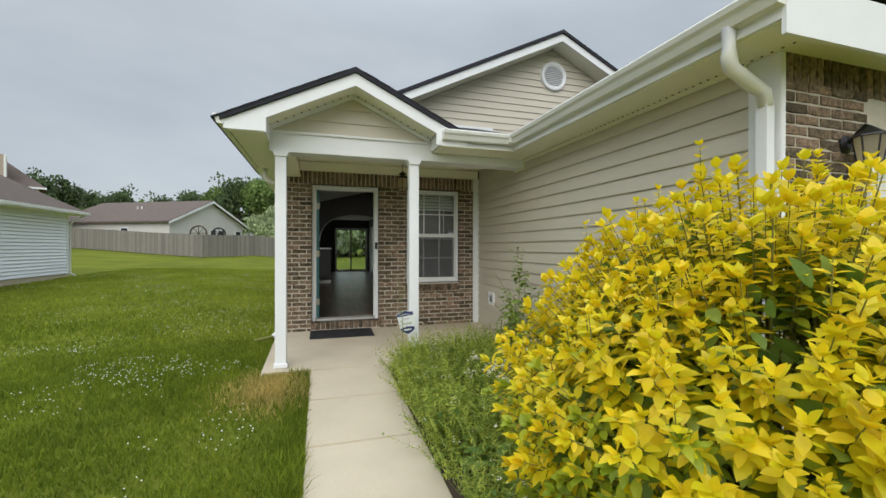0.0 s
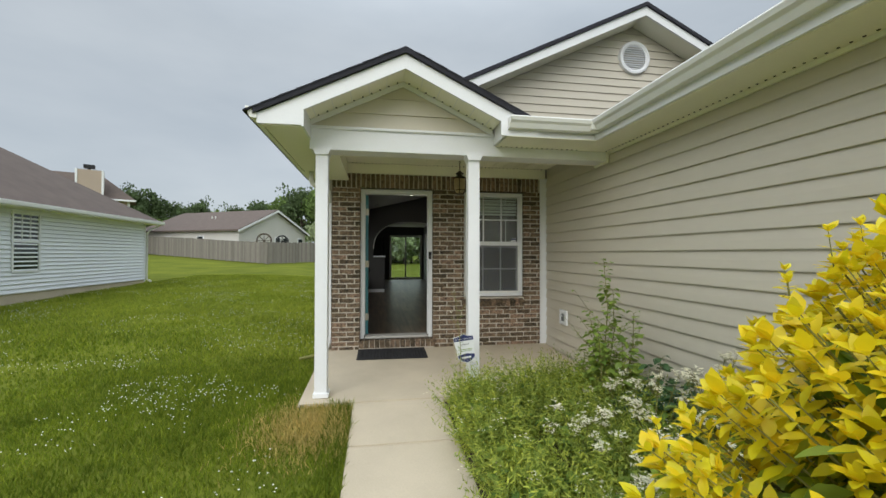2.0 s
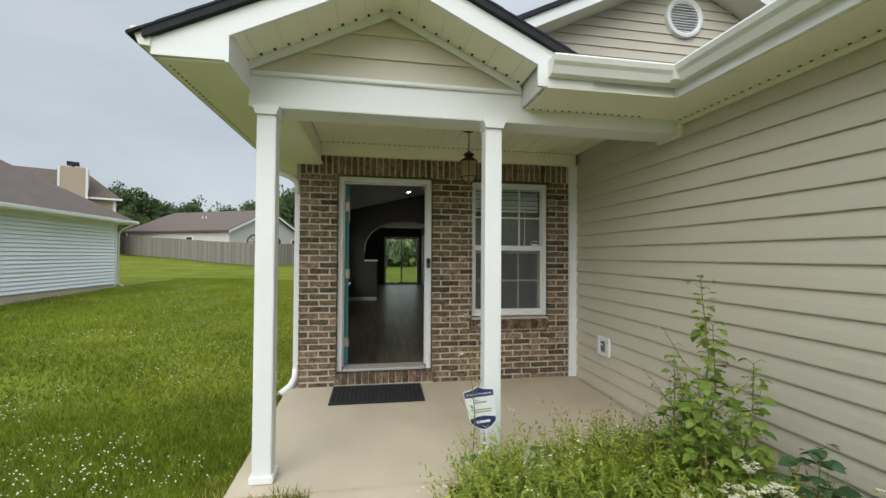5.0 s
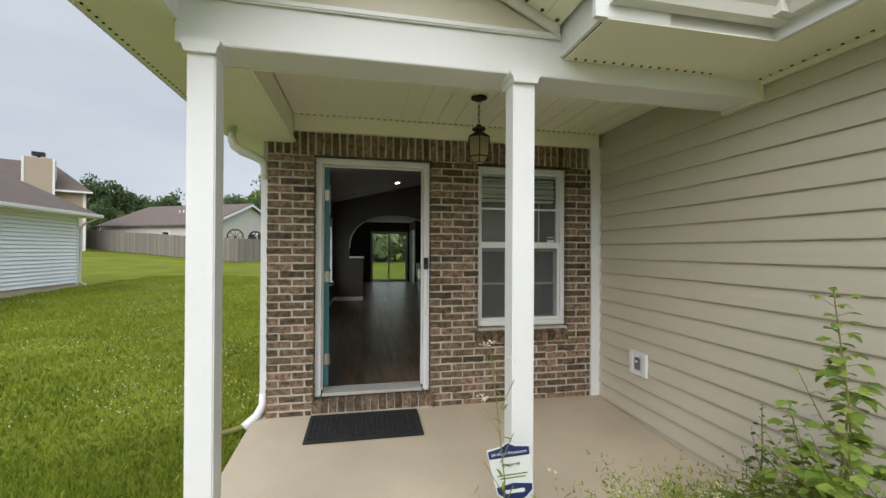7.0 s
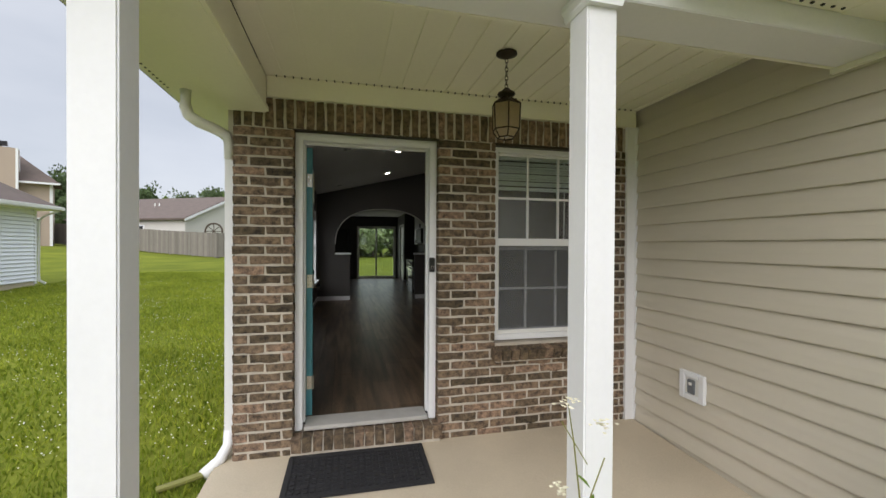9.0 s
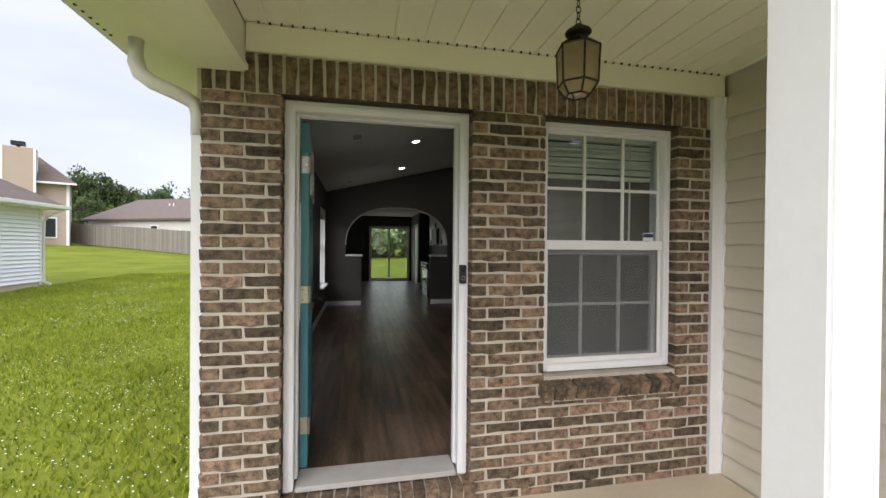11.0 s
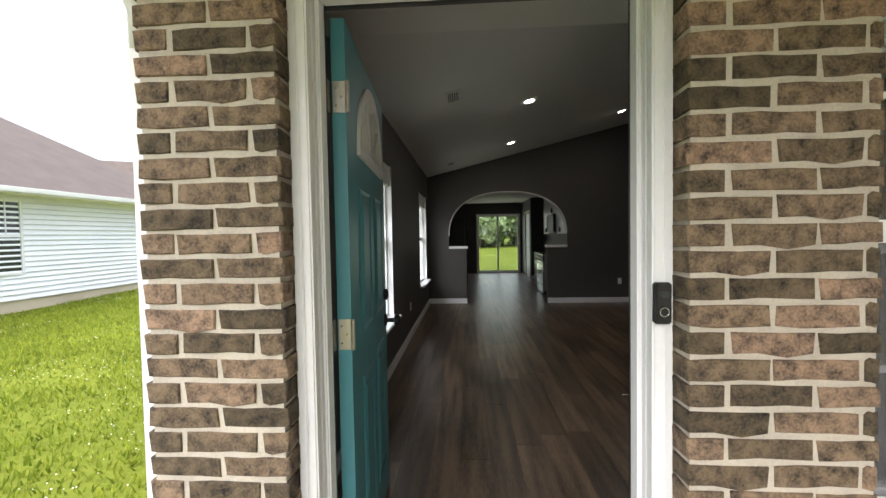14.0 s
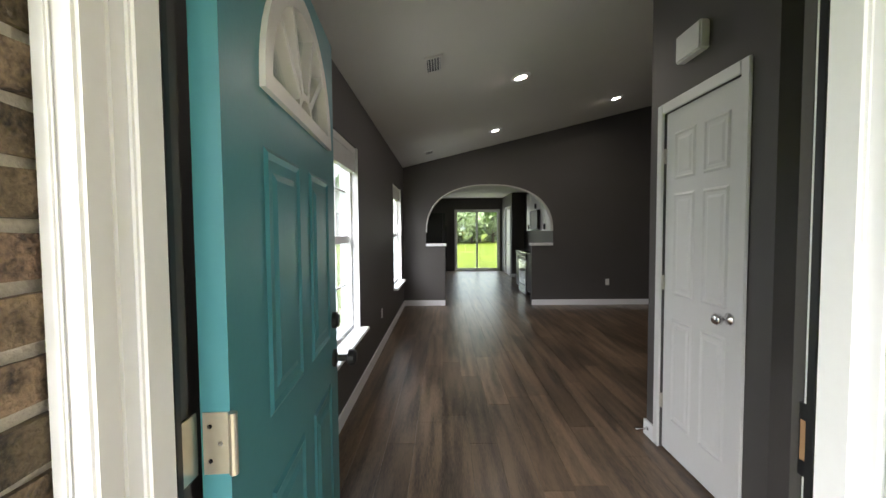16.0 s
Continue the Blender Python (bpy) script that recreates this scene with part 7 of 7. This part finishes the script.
def brickwork():
    rnd = random.Random(31)
    J = 0.015
    PX, PZ = 0.2135, 0.068
    full = [brick_mesh(k, PX - J, PZ - J, 0.08) for k in range(6)]
    cache = {}

    def cut(l):
        key = round(l, 2)
        if key not in cache:
            cache[key] = brick_mesh(100 + len(cache), key, PZ - J, 0.08)
        return cache[key]
    spans = lambda z: [s for s in (
        [(-0.912, -0.522), (0.522, WX - 0.098)] if z > 2.3 or z < 0.68 else [(-0.912, -0.522), (0.522, 0.981), (1.909, WX - 0.098)])]
    row = 0
    z = 2.325 - PZ + J / 2
    while z > -0.03:
        sp = spans(z)
        for a, b in sp:
            off = (PX / 2 if row % 2 else 0)
            x = a - off
            while x < b - 0.015:
                x0, x1 = max(x, a), min(x + PX - J, b)
                if x1 - x0 > 0.03:
                    me = full[rnd.randrange(6)] if x1 - x0 > PX - J - 0.012 else cut(x1 - x0)
                    o = new("brick", me)
                    o.parent, o.location = wf, (x0, BRICK + rnd.uniform(-0.002, 0.002), z + rnd.uniform(-0.0018, 0.0018))
                x += PX
        row += 1
        z -= PZ
    # soldier course
    sold = [brick_mesh(50 + k, 0.198, PZ - J, 0.08) for k in range(4)]
    x = -0.912 + PZ - J
    while x < WX - 0.1 - 0.0:
        o = new("brick", sold[rnd.randrange(4)])
        o.parent, o.location, o.rotation_euler = wf, (x, BRICK + rnd.uniform(-0.002, 0.002), 2.327), (0, radians(-90), 0)
        x += PZ
    # window sill and door step: bricks on edge
    edge = []
    for k in range(3):
        me = brick_mesh(70 + k, 0.062, 0.088, 0.13)
        edge.append(me)
    x = 0.955
    while x < 1.87:
        o = new("brick", edge[rnd.randrange(3)])
        o.parent, o.location, o.rotation_euler = wf, (x, BRICK - 0.055, 0.612), (radians(16), 0, 0)
        x += 0.0725
    structure(boxes("trim_sill_mortar", M_MORTAR, None, (0.98, 1.9, BRICK - 0.035, 0.0, 0.6, 0.695)), "pale mortar of the brick window sill", "trim")
    low = [brick_mesh(80 + k, 0.062, 0.1, 0.12) for k in range(3)]
    x = -0.53
    while x < 0.5:
        o = new("brick", low[rnd.randrange(3)])
        o.parent, o.location = wf, (x, BRICK - 0.035, 0.055)
        x += 0.0725
    structure(boxes("trim_step_mortar", M_MORTAR, None, (-0.535, 0.535, BRICK - 0.027, BRICK + 0.007, 0.03, 0.145)), "mortar of the brick door step", "trim")
    structure(boxes("trim_lintel", M_BRONZE, None, (-0.56, 0.56, BRICK + 0.002, 0.0, 2.3215, 2.3265), (0.96, 1.94, BRICK + 0.002, 0.0, 2.306, 2.3265)), "dark steel lintels over door and window", "trim")
    # garage pier
    row, z = 0, 2.3
    while z > -0.2:
        x = WX + 0.01 - (PX / 2 if row % 2 else 0)
        while x < 3.04:
            x0, x1 = max(x, WX + 0.01), min(x + PX - J, 3.045)
            if x1 - x0 > 0.03:
                o = new("brick", full[rnd.randrange(6)] if x1 - x0 > PX - J - 0.012 else cut(x1 - x0))
                o.parent, o.location = garage_front, (x0, -4.963 + rnd.uniform(-0.002, 0.002), z)
            x += PX
        row += 1
        z -= PZ
    x = WX + 0.08
    while x < 5.0:
        o = new("brick", sold[rnd.randrange(4)])
        o.parent, o.location, o.rotation_euler = garage_front, (x, -4.963, 2.37 - 0.045), (0, radians(-90), 0)
        x += PZ


brickwork()
